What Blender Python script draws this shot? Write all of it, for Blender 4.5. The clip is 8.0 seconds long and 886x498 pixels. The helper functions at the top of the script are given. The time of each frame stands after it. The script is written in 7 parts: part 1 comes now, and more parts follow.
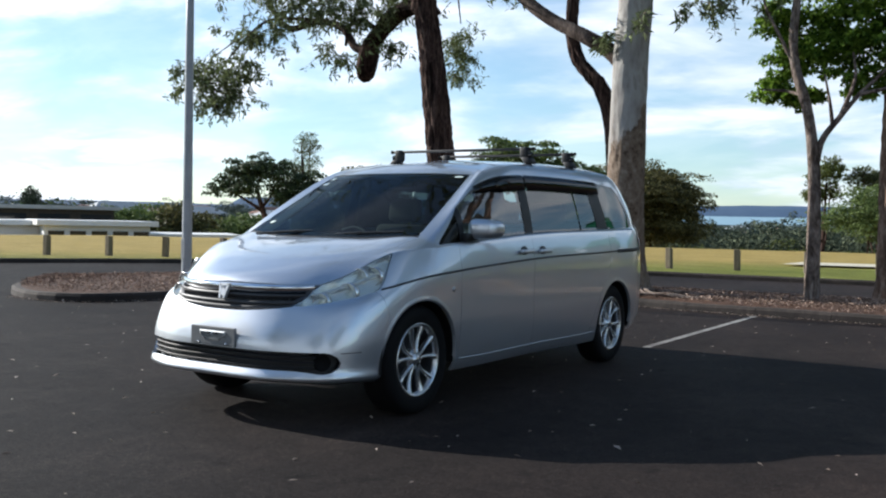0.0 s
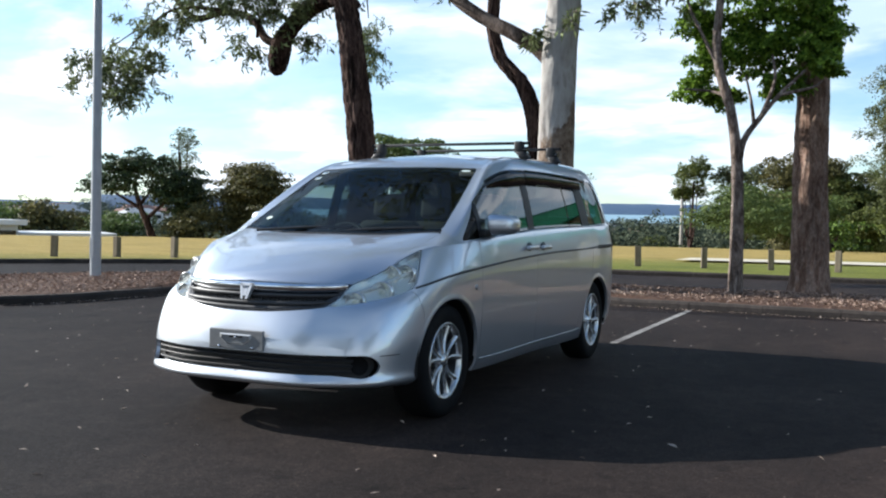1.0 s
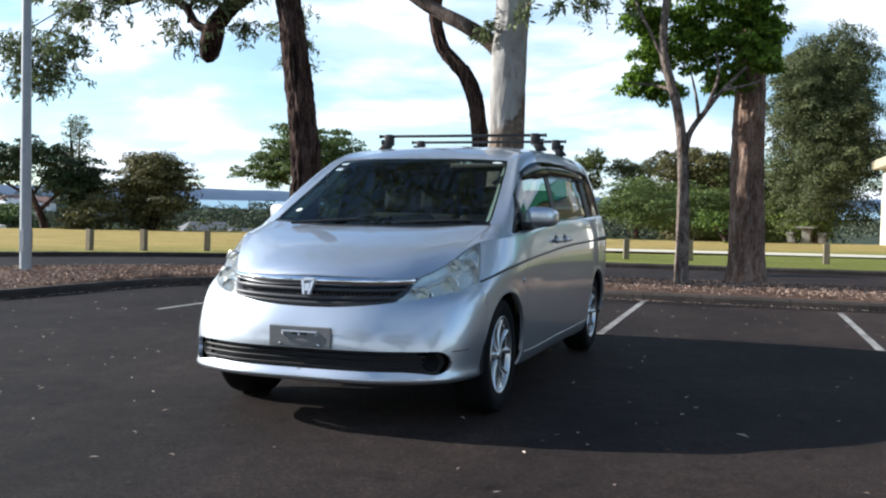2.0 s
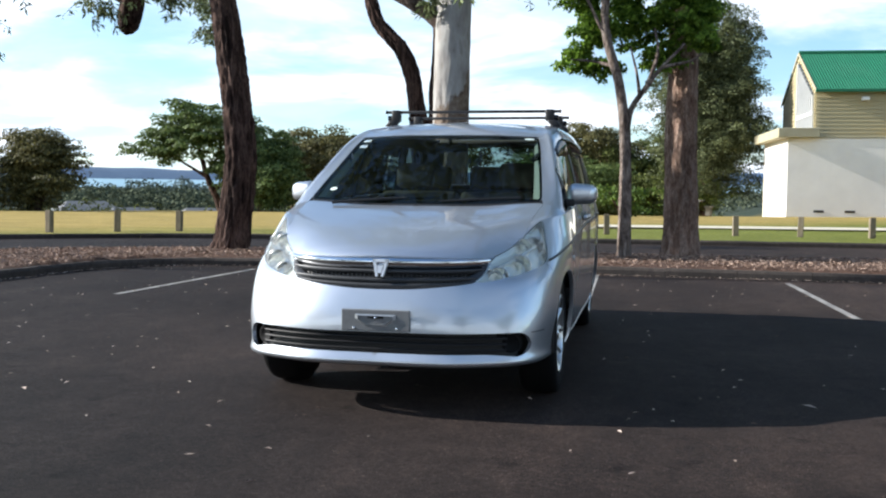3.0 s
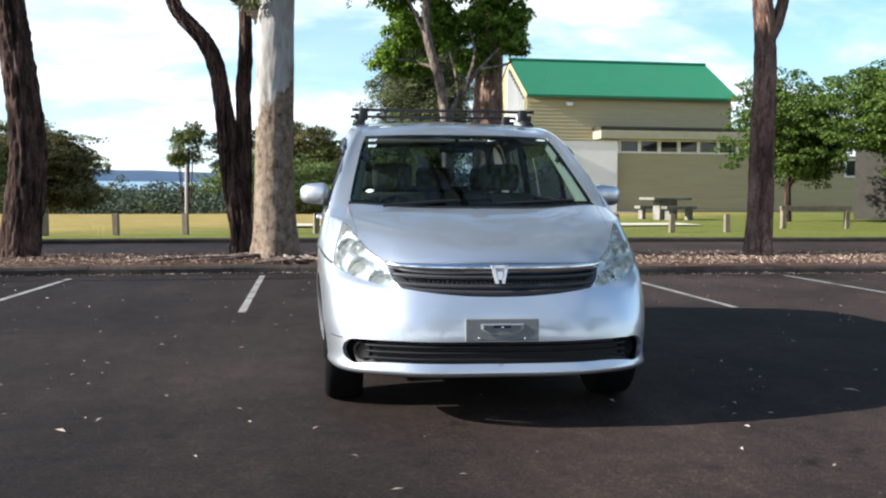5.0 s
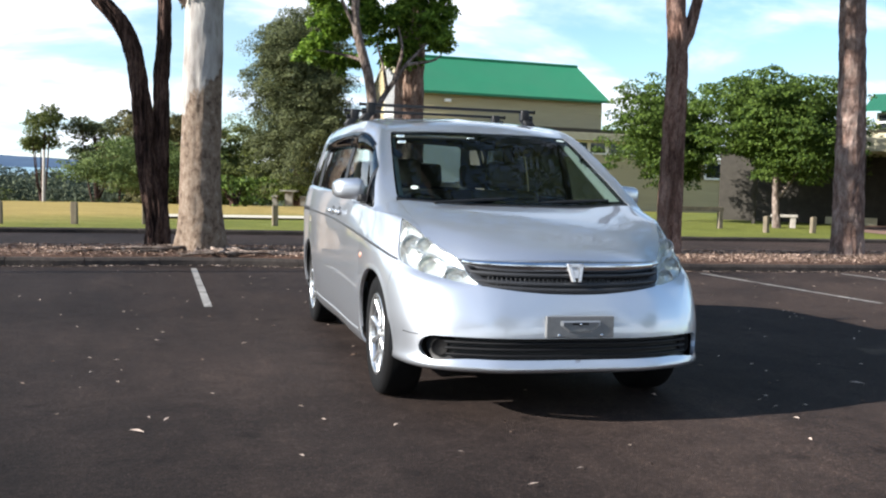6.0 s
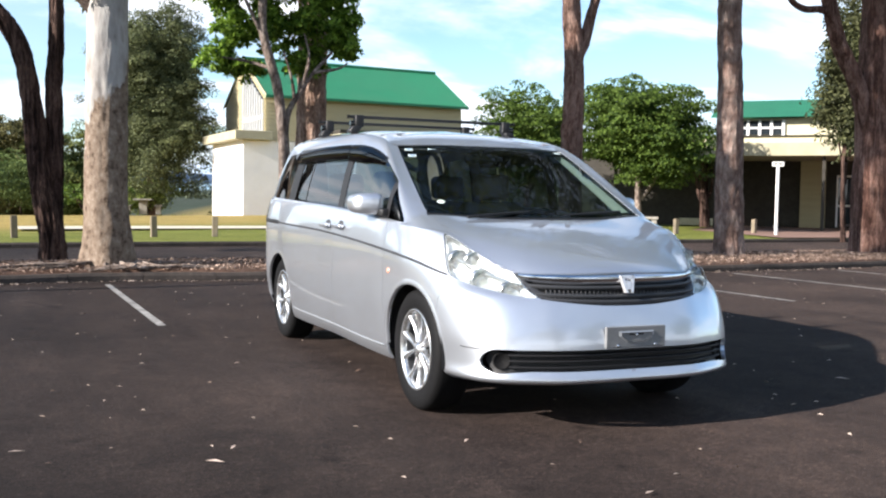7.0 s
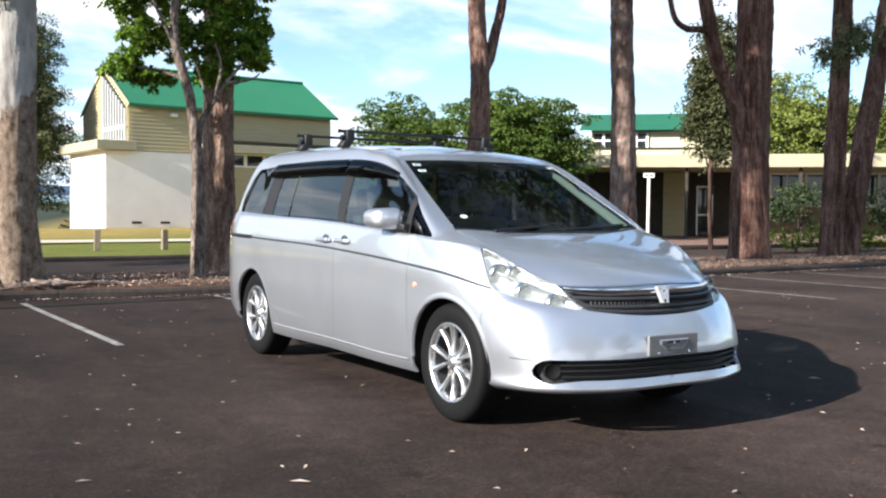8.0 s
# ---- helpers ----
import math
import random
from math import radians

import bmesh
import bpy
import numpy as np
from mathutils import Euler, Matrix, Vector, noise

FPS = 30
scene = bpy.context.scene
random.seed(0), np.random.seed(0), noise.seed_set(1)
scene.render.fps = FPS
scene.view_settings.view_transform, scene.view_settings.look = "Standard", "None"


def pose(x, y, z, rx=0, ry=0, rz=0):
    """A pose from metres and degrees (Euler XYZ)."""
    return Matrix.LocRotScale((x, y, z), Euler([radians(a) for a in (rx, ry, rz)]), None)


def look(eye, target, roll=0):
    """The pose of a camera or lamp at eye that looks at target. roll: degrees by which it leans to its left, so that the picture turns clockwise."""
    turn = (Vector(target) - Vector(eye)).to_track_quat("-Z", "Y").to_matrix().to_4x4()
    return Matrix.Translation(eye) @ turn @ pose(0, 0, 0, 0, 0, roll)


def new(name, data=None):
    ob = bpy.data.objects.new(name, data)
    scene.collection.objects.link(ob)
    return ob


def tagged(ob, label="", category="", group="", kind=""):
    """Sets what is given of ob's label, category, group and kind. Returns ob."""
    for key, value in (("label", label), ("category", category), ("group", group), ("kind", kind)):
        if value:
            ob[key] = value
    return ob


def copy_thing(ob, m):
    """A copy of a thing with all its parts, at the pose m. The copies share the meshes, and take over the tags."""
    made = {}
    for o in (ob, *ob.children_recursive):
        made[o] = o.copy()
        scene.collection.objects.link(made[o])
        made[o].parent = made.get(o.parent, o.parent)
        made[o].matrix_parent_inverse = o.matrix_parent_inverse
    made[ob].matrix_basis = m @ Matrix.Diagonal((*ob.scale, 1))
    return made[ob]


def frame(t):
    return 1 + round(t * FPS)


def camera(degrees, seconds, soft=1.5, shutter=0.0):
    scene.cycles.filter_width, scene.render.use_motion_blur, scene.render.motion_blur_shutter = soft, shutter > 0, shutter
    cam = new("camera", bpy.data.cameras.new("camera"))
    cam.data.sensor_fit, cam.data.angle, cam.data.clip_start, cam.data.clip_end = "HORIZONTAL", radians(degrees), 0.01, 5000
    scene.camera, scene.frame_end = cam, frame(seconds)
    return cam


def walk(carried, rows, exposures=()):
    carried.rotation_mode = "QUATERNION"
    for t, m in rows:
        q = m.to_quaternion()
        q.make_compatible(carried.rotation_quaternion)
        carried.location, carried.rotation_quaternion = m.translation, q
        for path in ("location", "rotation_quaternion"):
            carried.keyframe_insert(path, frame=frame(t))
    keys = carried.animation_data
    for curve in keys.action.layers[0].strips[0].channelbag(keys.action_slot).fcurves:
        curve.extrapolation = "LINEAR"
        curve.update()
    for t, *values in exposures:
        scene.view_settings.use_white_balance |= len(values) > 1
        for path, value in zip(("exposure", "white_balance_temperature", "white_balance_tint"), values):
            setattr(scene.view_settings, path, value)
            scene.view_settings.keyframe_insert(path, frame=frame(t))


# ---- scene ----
cam = camera(49.0, 8.0, soft=2.15)
PATH = [
    (0, (3.934, -4.613, 1.11), (2.849, -2.933, 1.055), 1.2),
    (0.5, (3.527, -4.749, 1.107), (2.554, -3.003, 1.044), 0.3),
    (1, (3.057, -4.858, 1.078), (2.205, -3.05, 1.024), 1.1),
    (1.5, (2.636, -4.994, 1.07), (1.89, -3.139, 1.016), 1.4),
    (3, (1.251, -5.25, 1.065), (0.841, -3.295, 0.952), 0.6),
    (3.5, (0.784, -5.26, 1.076), (0.52, -3.282, 0.94), 1.0),
    (4, (0.272, -5.254, 1.077), (0.18, -3.26, 0.948), 1.5),
    (4.5, (-0.225, -5.196, 1.069), (-0.158, -3.2, 0.956), 0.5),
    (6, (-1.749, -5.0, 1.074), (-1.248, -3.067, 0.955), 1.6),
    (6.5, (-2.211, -4.87, 1.082), (-1.563, -2.982, 0.963), 1.4),
    (7, (-2.695, -4.689, 1.103), (-1.897, -2.858, 1.001), 0.9),
    (7.5, (-3.127, -4.536, 1.116), (-2.202, -2.765, 1.033), 1.2),
    (8, (-3.559, -4.324, 1.116), (-2.498, -2.63, 1.039), 0.6),
]
walk(cam, [(t, look(eye, target, roll)) for t, eye, target, roll in PATH],
     exposures=[(0, 0.78, 6050, 10), (0.6, 0.98, 6050, 10), (1.5, 1.08, 6000, 10), (3, 1.18, 6050, 10), (4.5, 1.28, 6150, 10), (6, 1.30, 6230, 12), (6.9, 1.39, 6330, 14), (8, 1.30, 6330, 13)])

# ---- world and sun: low sun from the car's right side, broken cloud ----
SUN_FROM = Vector((-0.90, -0.085, 0.42)).normalized()
world = bpy.data.worlds.new("sky")
scene.world = world
world.use_nodes = True
wn, wl = world.node_tree.nodes, world.node_tree.links
wn.clear()
w_out = wn.new("ShaderNodeOutputWorld")
w_bg = wn.new("ShaderNodeBackground")
w_sky = wn.new("ShaderNodeTexSky")
w_sky.sky_type, w_sky.sun_disc = "NISHITA", False
w_sky.sun_elevation = math.asin(SUN_FROM.z)
w_sky.sun_rotation = math.atan2(SUN_FROM.x, SUN_FROM.y)
w_sky.altitude, w_sky.air_density, w_sky.dust_density, w_sky.ozone_density = 50, 1.0, 0.2, 2.0
w_bg.inputs["Strength"].default_value = 0.043
# clouds: stretched noise on a plane overhead
w_geo = wn.new("ShaderNodeTexCoord")
w_sep = wn.new("ShaderNodeSeparateXYZ")
wl.new(w_geo.outputs["Generated"], w_sep.inputs[0])


def w_math(op, a, b=None):
    n = wn.new("ShaderNodeMath")
    n.operation = op
    for i, v in enumerate((a, b)):
        if v is None:
            continue
        if isinstance(v, (int, float)):
            n.inputs[i].default_value = v
        else:
            wl.new(v, n.inputs[i])
    return n.outputs[0]


w_up = w_math("MAXIMUM", w_math("ADD", w_sep.outputs[2], 0.20), 0.08)
w_comb = wn.new("ShaderNodeCombineXYZ")
wl.new(w_math("DIVIDE", w_sep.outputs[0], w_up), w_comb.inputs[0])
wl.new(w_math("DIVIDE", w_sep.outputs[1], w_up), w_comb.inputs[1])


def w_cloud(scale, lo, hi, off, detail=8.0):
    n = wn.new("ShaderNodeTexNoise")
    n.inputs["Scale"].default_value, n.inputs["Detail"].default_value = scale, detail
    n.inputs["Roughness"].default_value, n.inputs["Distortion"].default_value = 0.55, 0.35
    m = wn.new("ShaderNodeMapping")
    m.inputs["Location"].default_value = off
    m.inputs["Scale"].default_value = (1.0, 1.35, 1.0)
    wl.new(w_comb.outputs[0], m.inputs[0])
    wl.new(m.outputs[0], n.inputs["Vector"])
    r = wn.new("ShaderNodeMapRange")
    r.interpolation_type = "SMOOTHSTEP"
    r.inputs["From Min"].default_value, r.inputs["From Max"].default_value = lo, hi
    wl.new(n.outputs["Fac"], r.inputs["Value"])
    return r.outputs[0]


cover = w_cloud(0.95, 0.43, 0.60, (3.1, 1.7, 0.0))
# fewer clouds overhead than towards the horizon
w_clear = wn.new("ShaderNodeMapRange")
w_clear.interpolation_type = "SMOOTHSTEP"
w_clear.inputs["From Min"].default_value, w_clear.inputs["From Max"].default_value = 0.20, 0.50
w_clear.inputs["To Min"].default_value, w_clear.inputs["To Max"].default_value = 1.0, 0.42
wl.new(w_sep.outputs[2], w_clear.inputs["Value"])
cover = w_math("MULTIPLY", cover, w_clear.outputs[0])
w_zenith = wn.new("ShaderNodeMapRange")
w_zenith.interpolation_type = "SMOOTHSTEP"
w_zenith.inputs["From Min"].default_value, w_zenith.inputs["From Max"].default_value = 0.64, 0.80
w_zenith.inputs["To Min"].default_value, w_zenith.inputs["To Max"].default_value = 1.0, 0.2
wl.new(w_sep.outputs[2], w_zenith.inputs["Value"])
cover = w_math("MULTIPLY", cover, w_zenith.outputs[0])
# clearer sky in the quarter away from the sun
w_away = wn.new("ShaderNodeVectorMath")
w_away.operation = "DOT_PRODUCT"
w_away.inputs[1].default_value = (0.85, -0.53, 0.0)
wl.new(w_geo.outputs["Generated"], w_away.inputs[0])
w_thin = wn.new("ShaderNodeMapRange")
w_thin.interpolation_type = "SMOOTHSTEP"
w_thin.inputs["From Min"].default_value, w_thin.inputs["From Max"].default_value = 0.25, 0.8
w_thin.inputs["To Min"].default_value, w_thin.inputs["To Max"].default_value = 1.0, 0.85
wl.new(w_away.outputs["Value"], w_thin.inputs["Value"])
cover = w_math("MULTIPLY", cover, w_thin.outputs[0])
# bright veils of haze: low in the west, and an added one in the south
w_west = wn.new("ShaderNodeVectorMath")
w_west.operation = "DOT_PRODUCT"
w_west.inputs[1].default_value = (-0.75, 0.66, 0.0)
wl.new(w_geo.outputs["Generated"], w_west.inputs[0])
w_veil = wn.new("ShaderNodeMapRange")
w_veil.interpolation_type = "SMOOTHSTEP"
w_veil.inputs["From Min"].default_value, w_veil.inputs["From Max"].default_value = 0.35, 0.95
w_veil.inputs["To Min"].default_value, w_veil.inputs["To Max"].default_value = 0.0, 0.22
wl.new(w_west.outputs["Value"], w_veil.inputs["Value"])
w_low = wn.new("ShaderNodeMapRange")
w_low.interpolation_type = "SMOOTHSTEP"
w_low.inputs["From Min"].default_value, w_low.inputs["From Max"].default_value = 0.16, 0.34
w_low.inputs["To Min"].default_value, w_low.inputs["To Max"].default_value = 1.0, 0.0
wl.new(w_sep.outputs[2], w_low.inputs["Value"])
# unseen southern veil, added to brighten the car's front
w_south_fill = wn.new("ShaderNodeMapRange")
w_south_fill.interpolation_type = "SMOOTHSTEP"
w_south_fill.inputs["From Min"].default_value, w_south_fill.inputs["From Max"].default_value = -0.1, -0.7
w_south_fill.inputs["To Min"].default_value, w_south_fill.inputs["To Max"].default_value = 0.0, 0.8
wl.new(w_sep.outputs[1], w_south_fill.inputs["Value"])
w_haze = w_math("MULTIPLY", w_math("MAXIMUM", w_veil.outputs[0], w_south_fill.outputs[0]), w_low.outputs[0])
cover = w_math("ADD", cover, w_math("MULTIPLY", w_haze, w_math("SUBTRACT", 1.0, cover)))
shade = w_cloud(1.9, 0.40, 0.64, (7.3, 2.2, 0.0), 6.0)
w_mixc = wn.new("ShaderNodeMix")
w_mixc.data_type = "RGBA"
w_mixc.inputs["A"].default_value = (15.0, 15.4, 15.8, 1)
w_mixc.inputs["B"].default_value = (8.6, 10.6, 12.2, 1)
wl.new(shade, w_mixc.inputs["Factor"])
w_mix = wn.new("ShaderNodeMix")
w_mix.data_type = "RGBA"
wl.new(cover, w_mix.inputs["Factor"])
w_gain = wn.new("ShaderNodeMix")
w_gain.data_type, w_gain.blend_type = "RGBA", "MULTIPLY"
w_gain.inputs["Factor"].default_value = 1.0
w_gain.inputs["B"].default_value = (1.80, 2.0, 2.02, 1)
wl.new(w_sky.outputs[0], w_gain.inputs["A"])
wl.new(w_gain.outputs["Result"], w_mix.inputs["A"])
# clouds glow towards the sun
w_dot = wn.new("ShaderNodeVectorMath")
w_dot.operation = "DOT_PRODUCT"
w_dot.inputs[1].default_value = SUN_FROM
wl.new(w_geo.outputs["Generated"], w_dot.inputs[0])
w_near = wn.new("ShaderNodeMapRange")
w_near.interpolation_type = "SMOOTHSTEP"
w_near.inputs["From Min"].default_value, w_near.inputs["From Max"].default_value = 0.1, 1.0
w_near.inputs["To Min"].default_value, w_near.inputs["To Max"].default_value = 1.0, 1.35
wl.new(w_dot.outputs["Value"], w_near.inputs["Value"])
w_glow = wn.new("ShaderNodeVectorMath")
w_glow.operation = "SCALE"
wl.new(w_mixc.outputs["Result"], w_glow.inputs[0])
wl.new(w_near.outputs[0], w_glow.inputs["Scale"])
wl.new(w_glow.outputs[0], w_mix.inputs["B"])
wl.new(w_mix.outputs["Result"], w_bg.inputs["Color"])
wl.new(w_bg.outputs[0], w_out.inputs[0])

sun = new("sun", bpy.data.lights.new("sun", "SUN"))
sun.data.energy, sun.data.angle, sun.data.color = 5.0, radians(0.6), (1.0, 0.93, 0.82)
sun.matrix_basis = look(SUN_FROM * 50, (0, 0, 0))


# ---- materials ----
def nodes_of(name, rough=0.6, metal=0.0, spec=0.5):
    m = bpy.data.materials.new(name)
    m.use_nodes = True
    nt = m.node_tree
    b = nt.nodes["Principled BSDF"]
    b.inputs["Roughness"].default_value, b.inputs["Metallic"].default_value = rough, metal
    b.inputs["Specular IOR Level"].default_value = spec
    return m, nt, b


def noise_node(nt, scale, detail=5.0, rough=0.6, stretch=(1, 1, 1), coords="Object", dist=0.0):
    tc = nt.nodes.new("ShaderNodeTexCoord")
    mp = nt.nodes.new("ShaderNodeMapping")
    mp.inputs["Scale"].default_value = stretch
    nt.links.new(tc.outputs[coords], mp.inputs[0])
    n = nt.nodes.new("ShaderNodeTexNoise")
    n.inputs["Scale"].default_value, n.inputs["Detail"].default_value = scale, detail
    n.inputs["Roughness"].default_value, n.inputs["Distortion"].default_value = rough, dist
    nt.links.new(mp.outputs[0], n.inputs["Vector"])
    return n.outputs["Fac"]


def ramp(nt, fac, stops):
    r = nt.nodes.new("ShaderNodeValToRGB")
    e = r.color_ramp.elements
    while len(e) < len(stops):
        e.new(0.5)
    for el, (p, c) in zip(e, stops):
        el.position, el.color = p, (*c, 1) if len(c) == 3 else c
    nt.links.new(fac, r.inputs[0])
    return r.outputs[0]


def mix(nt, fac, a, b, mode="MIX"):
    n = nt.nodes.new("ShaderNodeMix")
    n.data_type, n.blend_type = "RGBA", mode
    for key, v in (("Factor", fac), ("A", a), ("B", b)):
        if isinstance(v, (int, float)):
            n.inputs[key].default_value = v
        elif isinstance(v, tuple):
            n.inputs[key].default_value = (*v, 1)
        else:
            nt.links.new(v, n.inputs[key])
    return n.outputs["Result"]


def bump(nt, b, height, strength=0.3, distance=0.01):
    n = nt.nodes.new("ShaderNodeBump")
    n.inputs["Strength"].default_value, n.inputs["Distance"].default_value = strength, distance
    nt.links.new(height, n.inputs["Height"])
    nt.links.new(n.outputs[0], b.inputs["Normal"])


def rough_surface(name, c1, c2, scale, rough=0.8, fine=None, bump_s=0.3, bump_d=0.01, stretch=(1, 1, 1), stain=None, stain_scale=0.6, spec=0.3, vary=0.0):
    """Two colours mixed by fine grain, stained at a larger scale."""
    m, nt, b = nodes_of(name, rough, 0.0, spec)
    g = noise_node(nt, scale, 6, 0.65, stretch)
    col = ramp(nt, g, [(0.3, c1), (0.7, c2)])
    if stain:
        s = noise_node(nt, stain_scale, 4, 0.6)
        col = mix(nt, ramp(nt, s, [(0.42, (0, 0, 0)), (0.68, (1, 1, 1))]), col, stain)
    if vary:
        oi = nt.nodes.new("ShaderNodeObjectInfo")
        v = ramp(nt, oi.outputs["Random"], [(0.0, (1 - vary,) * 3), (1.0, (1.0,) * 3)])
        col = mix(nt, 1.0, col, v, "MULTIPLY")
    nt.links.new(col, b.inputs["Base Color"])
    bump(nt, b, noise_node(nt, fine or scale * 2, 6, 0.7, stretch), bump_s, bump_d)
    return m


def leafy(name, dark, light, trans=0.25, rough=0.55):
    """Leaves: colour varied leaf by leaf."""
    m, nt, b = nodes_of(name, rough, 0.0, 0.16 if rough < 0.6 else 0.05)
    gi = nt.nodes.new("ShaderNodeNewGeometry")
    col = ramp(nt, gi.outputs["Random Per Island"], [(0.0, dark), (0.75, light), (1.0, tuple(min(1, 1.35 * a) for a in light))])
    nt.links.new(col, b.inputs["Base Color"])
    t = nt.nodes.new("ShaderNodeBsdfTranslucent")
    nt.links.new(col, t.inputs["Color"])
    ms = nt.nodes.new("ShaderNodeMixShader")
    ms.inputs[0].default_value = trans
    nt.links.new(b.outputs[0], ms.inputs[1])
    nt.links.new(t.outputs[0], ms.inputs[2])
    nt.links.new(ms.outputs[0], nt.nodes["Material Output"].inputs[0])
    return m


def asphalt_material():
    """Old asphalt: dark binder, pale stones, worn patches, long tyre-polished streaks and oily stains."""
    m, nt, b = nodes_of("asphalt", 0.78, 0.0, 0.10)
    b.inputs["Diffuse Roughness"].default_value = 1.0
    grain = noise_node(nt, 150, 3, 0.75)
    col = ramp(nt, grain, [(0.25, (0.0155, 0.0116, 0.0106)), (0.50, (0.0315, 0.0240, 0.0218)), (0.66, (0.068, 0.053, 0.048)), (0.80, (0.115, 0.092, 0.079))])
    clump = ramp(nt, noise_node(nt, 34, 5, 0.7), [(0.40, (0.70, 0.70, 0.70)), (0.51, (0.94, 0.94, 0.93)), (0.64, (1.32, 1.30, 1.28))])
    col = mix(nt, 1.0, col, clump, "MULTIPLY")
    mottle = ramp(nt, noise_node(nt, 6.5, 5, 0.65, dist=0.5), [(0.36, (0.80, 0.80, 0.80)), (0.50, (0.97, 0.97, 0.96)), (0.66, (1.2, 1.18, 1.16))])
    col = mix(nt, 1.0, col, mottle, "MULTIPLY")
    stones = ramp(nt, noise_node(nt, 75, 2, 0.6), [(0.60, (1, 1, 1)), (0.70, (2.3, 2.2, 2.1))])
    col = mix(nt, 1.0, col, stones, "MULTIPLY")
    big = ramp(nt, noise_node(nt, 0.45, 6, 0.65, dist=0.4), [(0.35, (0.60, 0.59, 0.60)), (0.52, (0.98, 0.95, 0.93)), (0.7, (1.3, 1.24, 1.19))])
    col = mix(nt, 1.0, col, big, "MULTIPLY")
    wear = ramp(nt, noise_node(nt, 1.6, 6, 0.7, (1, 0.22, 1)), [(0.40, (0.84, 0.84, 0.85)), (0.55, (1, 1, 1)), (0.72, (1.3, 1.26, 1.22))])
    col = mix(nt, 1.0, col, wear, "MULTIPLY")
    oil = ramp(nt, noise_node(nt, 3.2, 3, 0.5), [(0.27, (0.45, 0.45, 0.46)), (0.36, (1, 1, 1))])
    col = mix(nt, 1.0, col, oil, "MULTIPLY")
    nt.links.new(col, b.inputs["Base Color"])
    bump(nt, b, noise_node(nt, 110, 5, 0.8), 0.7, 0.014)
    return m


ASPHALT = asphalt_material()
PAINT_LINE = rough_surface("line_paint", (0.17, 0.165, 0.155), (0.42, 0.41, 0.385), 38, 0.75, 90, 0.4, 0.004, stain=(0.11, 0.10, 0.098), stain_scale=3.5)
KERB_MAT = rough_surface("kerb_concrete", (0.035, 0.028, 0.025), (0.085, 0.069, 0.06), 14, 0.9, 50, 0.5, 0.01, stain=(0.03, 0.026, 0.023), stain_scale=1.3, vary=0.25)
MULCH_SOIL = rough_surface("mulch_soil", (0.055, 0.030, 0.021), (0.125, 0.072, 0.048), 30, 0.95, 60, 0.8, 0.03, stain=(0.10, 0.055, 0.035), stain_scale=0.8)
CHIP = leafy("bark_chip", (0.095, 0.060, 0.046), (0.42, 0.31, 0.245), 0.0, 0.9)
LITTER = leafy("fallen_leaf", (0.13, 0.085, 0.065), (0.50, 0.41, 0.35), 0.05, 0.8)
POST_WOOD = rough_surface("post_wood", (0.17, 0.135, 0.09), (0.30, 0.25, 0.18), 10, 0.85, 30, 0.5, 0.01, (1, 1, 0.12), stain=(0.12, 0.11, 0.08), stain_scale=3, vary=0.3)
def bark(name, deep, mid, pale, scale=11.0, stretch=0.13, patch=(0.55, 1.25)):
    """Furrowed bark: dark upright cracks between paler plates, patchy higher up and lower down."""
    m, nt, b = nodes_of(name, 0.95, 0.0, 0.15)
    plates = noise_node(nt, scale, 6, 0.72, (1, 1, stretch), dist=0.6)
    col = ramp(nt, plates, [(0.40, deep), (0.48, mid), (0.60, pale), (0.70, mid)])
    fine = ramp(nt, noise_node(nt, scale * 4, 4, 0.7, (1, 1, 0.35)), [(0.35, (0.6, 0.6, 0.6)), (0.65, (1.3, 1.27, 1.25))])
    col = mix(nt, 1.0, col, fine, "MULTIPLY")
    lo, hi = patch
    big = ramp(nt, noise_node(nt, 1.7, 4, 0.6, (1, 1, 0.5)), [(0.35, (lo, lo, lo)), (0.65, (hi, hi, hi))])
    col = mix(nt, 1.0, col, big, "MULTIPLY")
    nt.links.new(col, b.inputs["Base Color"])
    bump(nt, b, plates, 1.0, 0.09)
    return m


BARK_DARK = bark("rough_bark", (0.014, 0.008, 0.007), (0.056, 0.034, 0.028), (0.135, 0.088, 0.072))
BARK_BROWN = bark("fibrous_bark", (0.19, 0.118, 0.088), (0.28, 0.185, 0.14), (0.39, 0.29, 0.235), 12.0, 0.26, (0.6, 1.3))
BARK_RED = bark("red_bark", (0.085, 0.043, 0.033), (0.155, 0.085, 0.066), (0.26, 0.165, 0.135), 9.0, 0.12, (0.65, 1.25))
BARK_FOX = bark("fox_brown_bark", (0.125, 0.070, 0.054), (0.21, 0.125, 0.098), (0.31, 0.21, 0.172), 11.0, 0.2, (0.6, 1.3))
BARK_MOTTLED = bark("mottled_bark", (0.15, 0.098, 0.080), (0.21, 0.142, 0.118), (0.30, 0.235, 0.205), 4.0, 0.6, (0.75, 1.2))
BARK_SLIM = bark("grey_bark", (0.10, 0.074, 0.060), (0.20, 0.158, 0.133), (0.33, 0.275, 0.24), 8.0, 0.45, (0.65, 1.2))


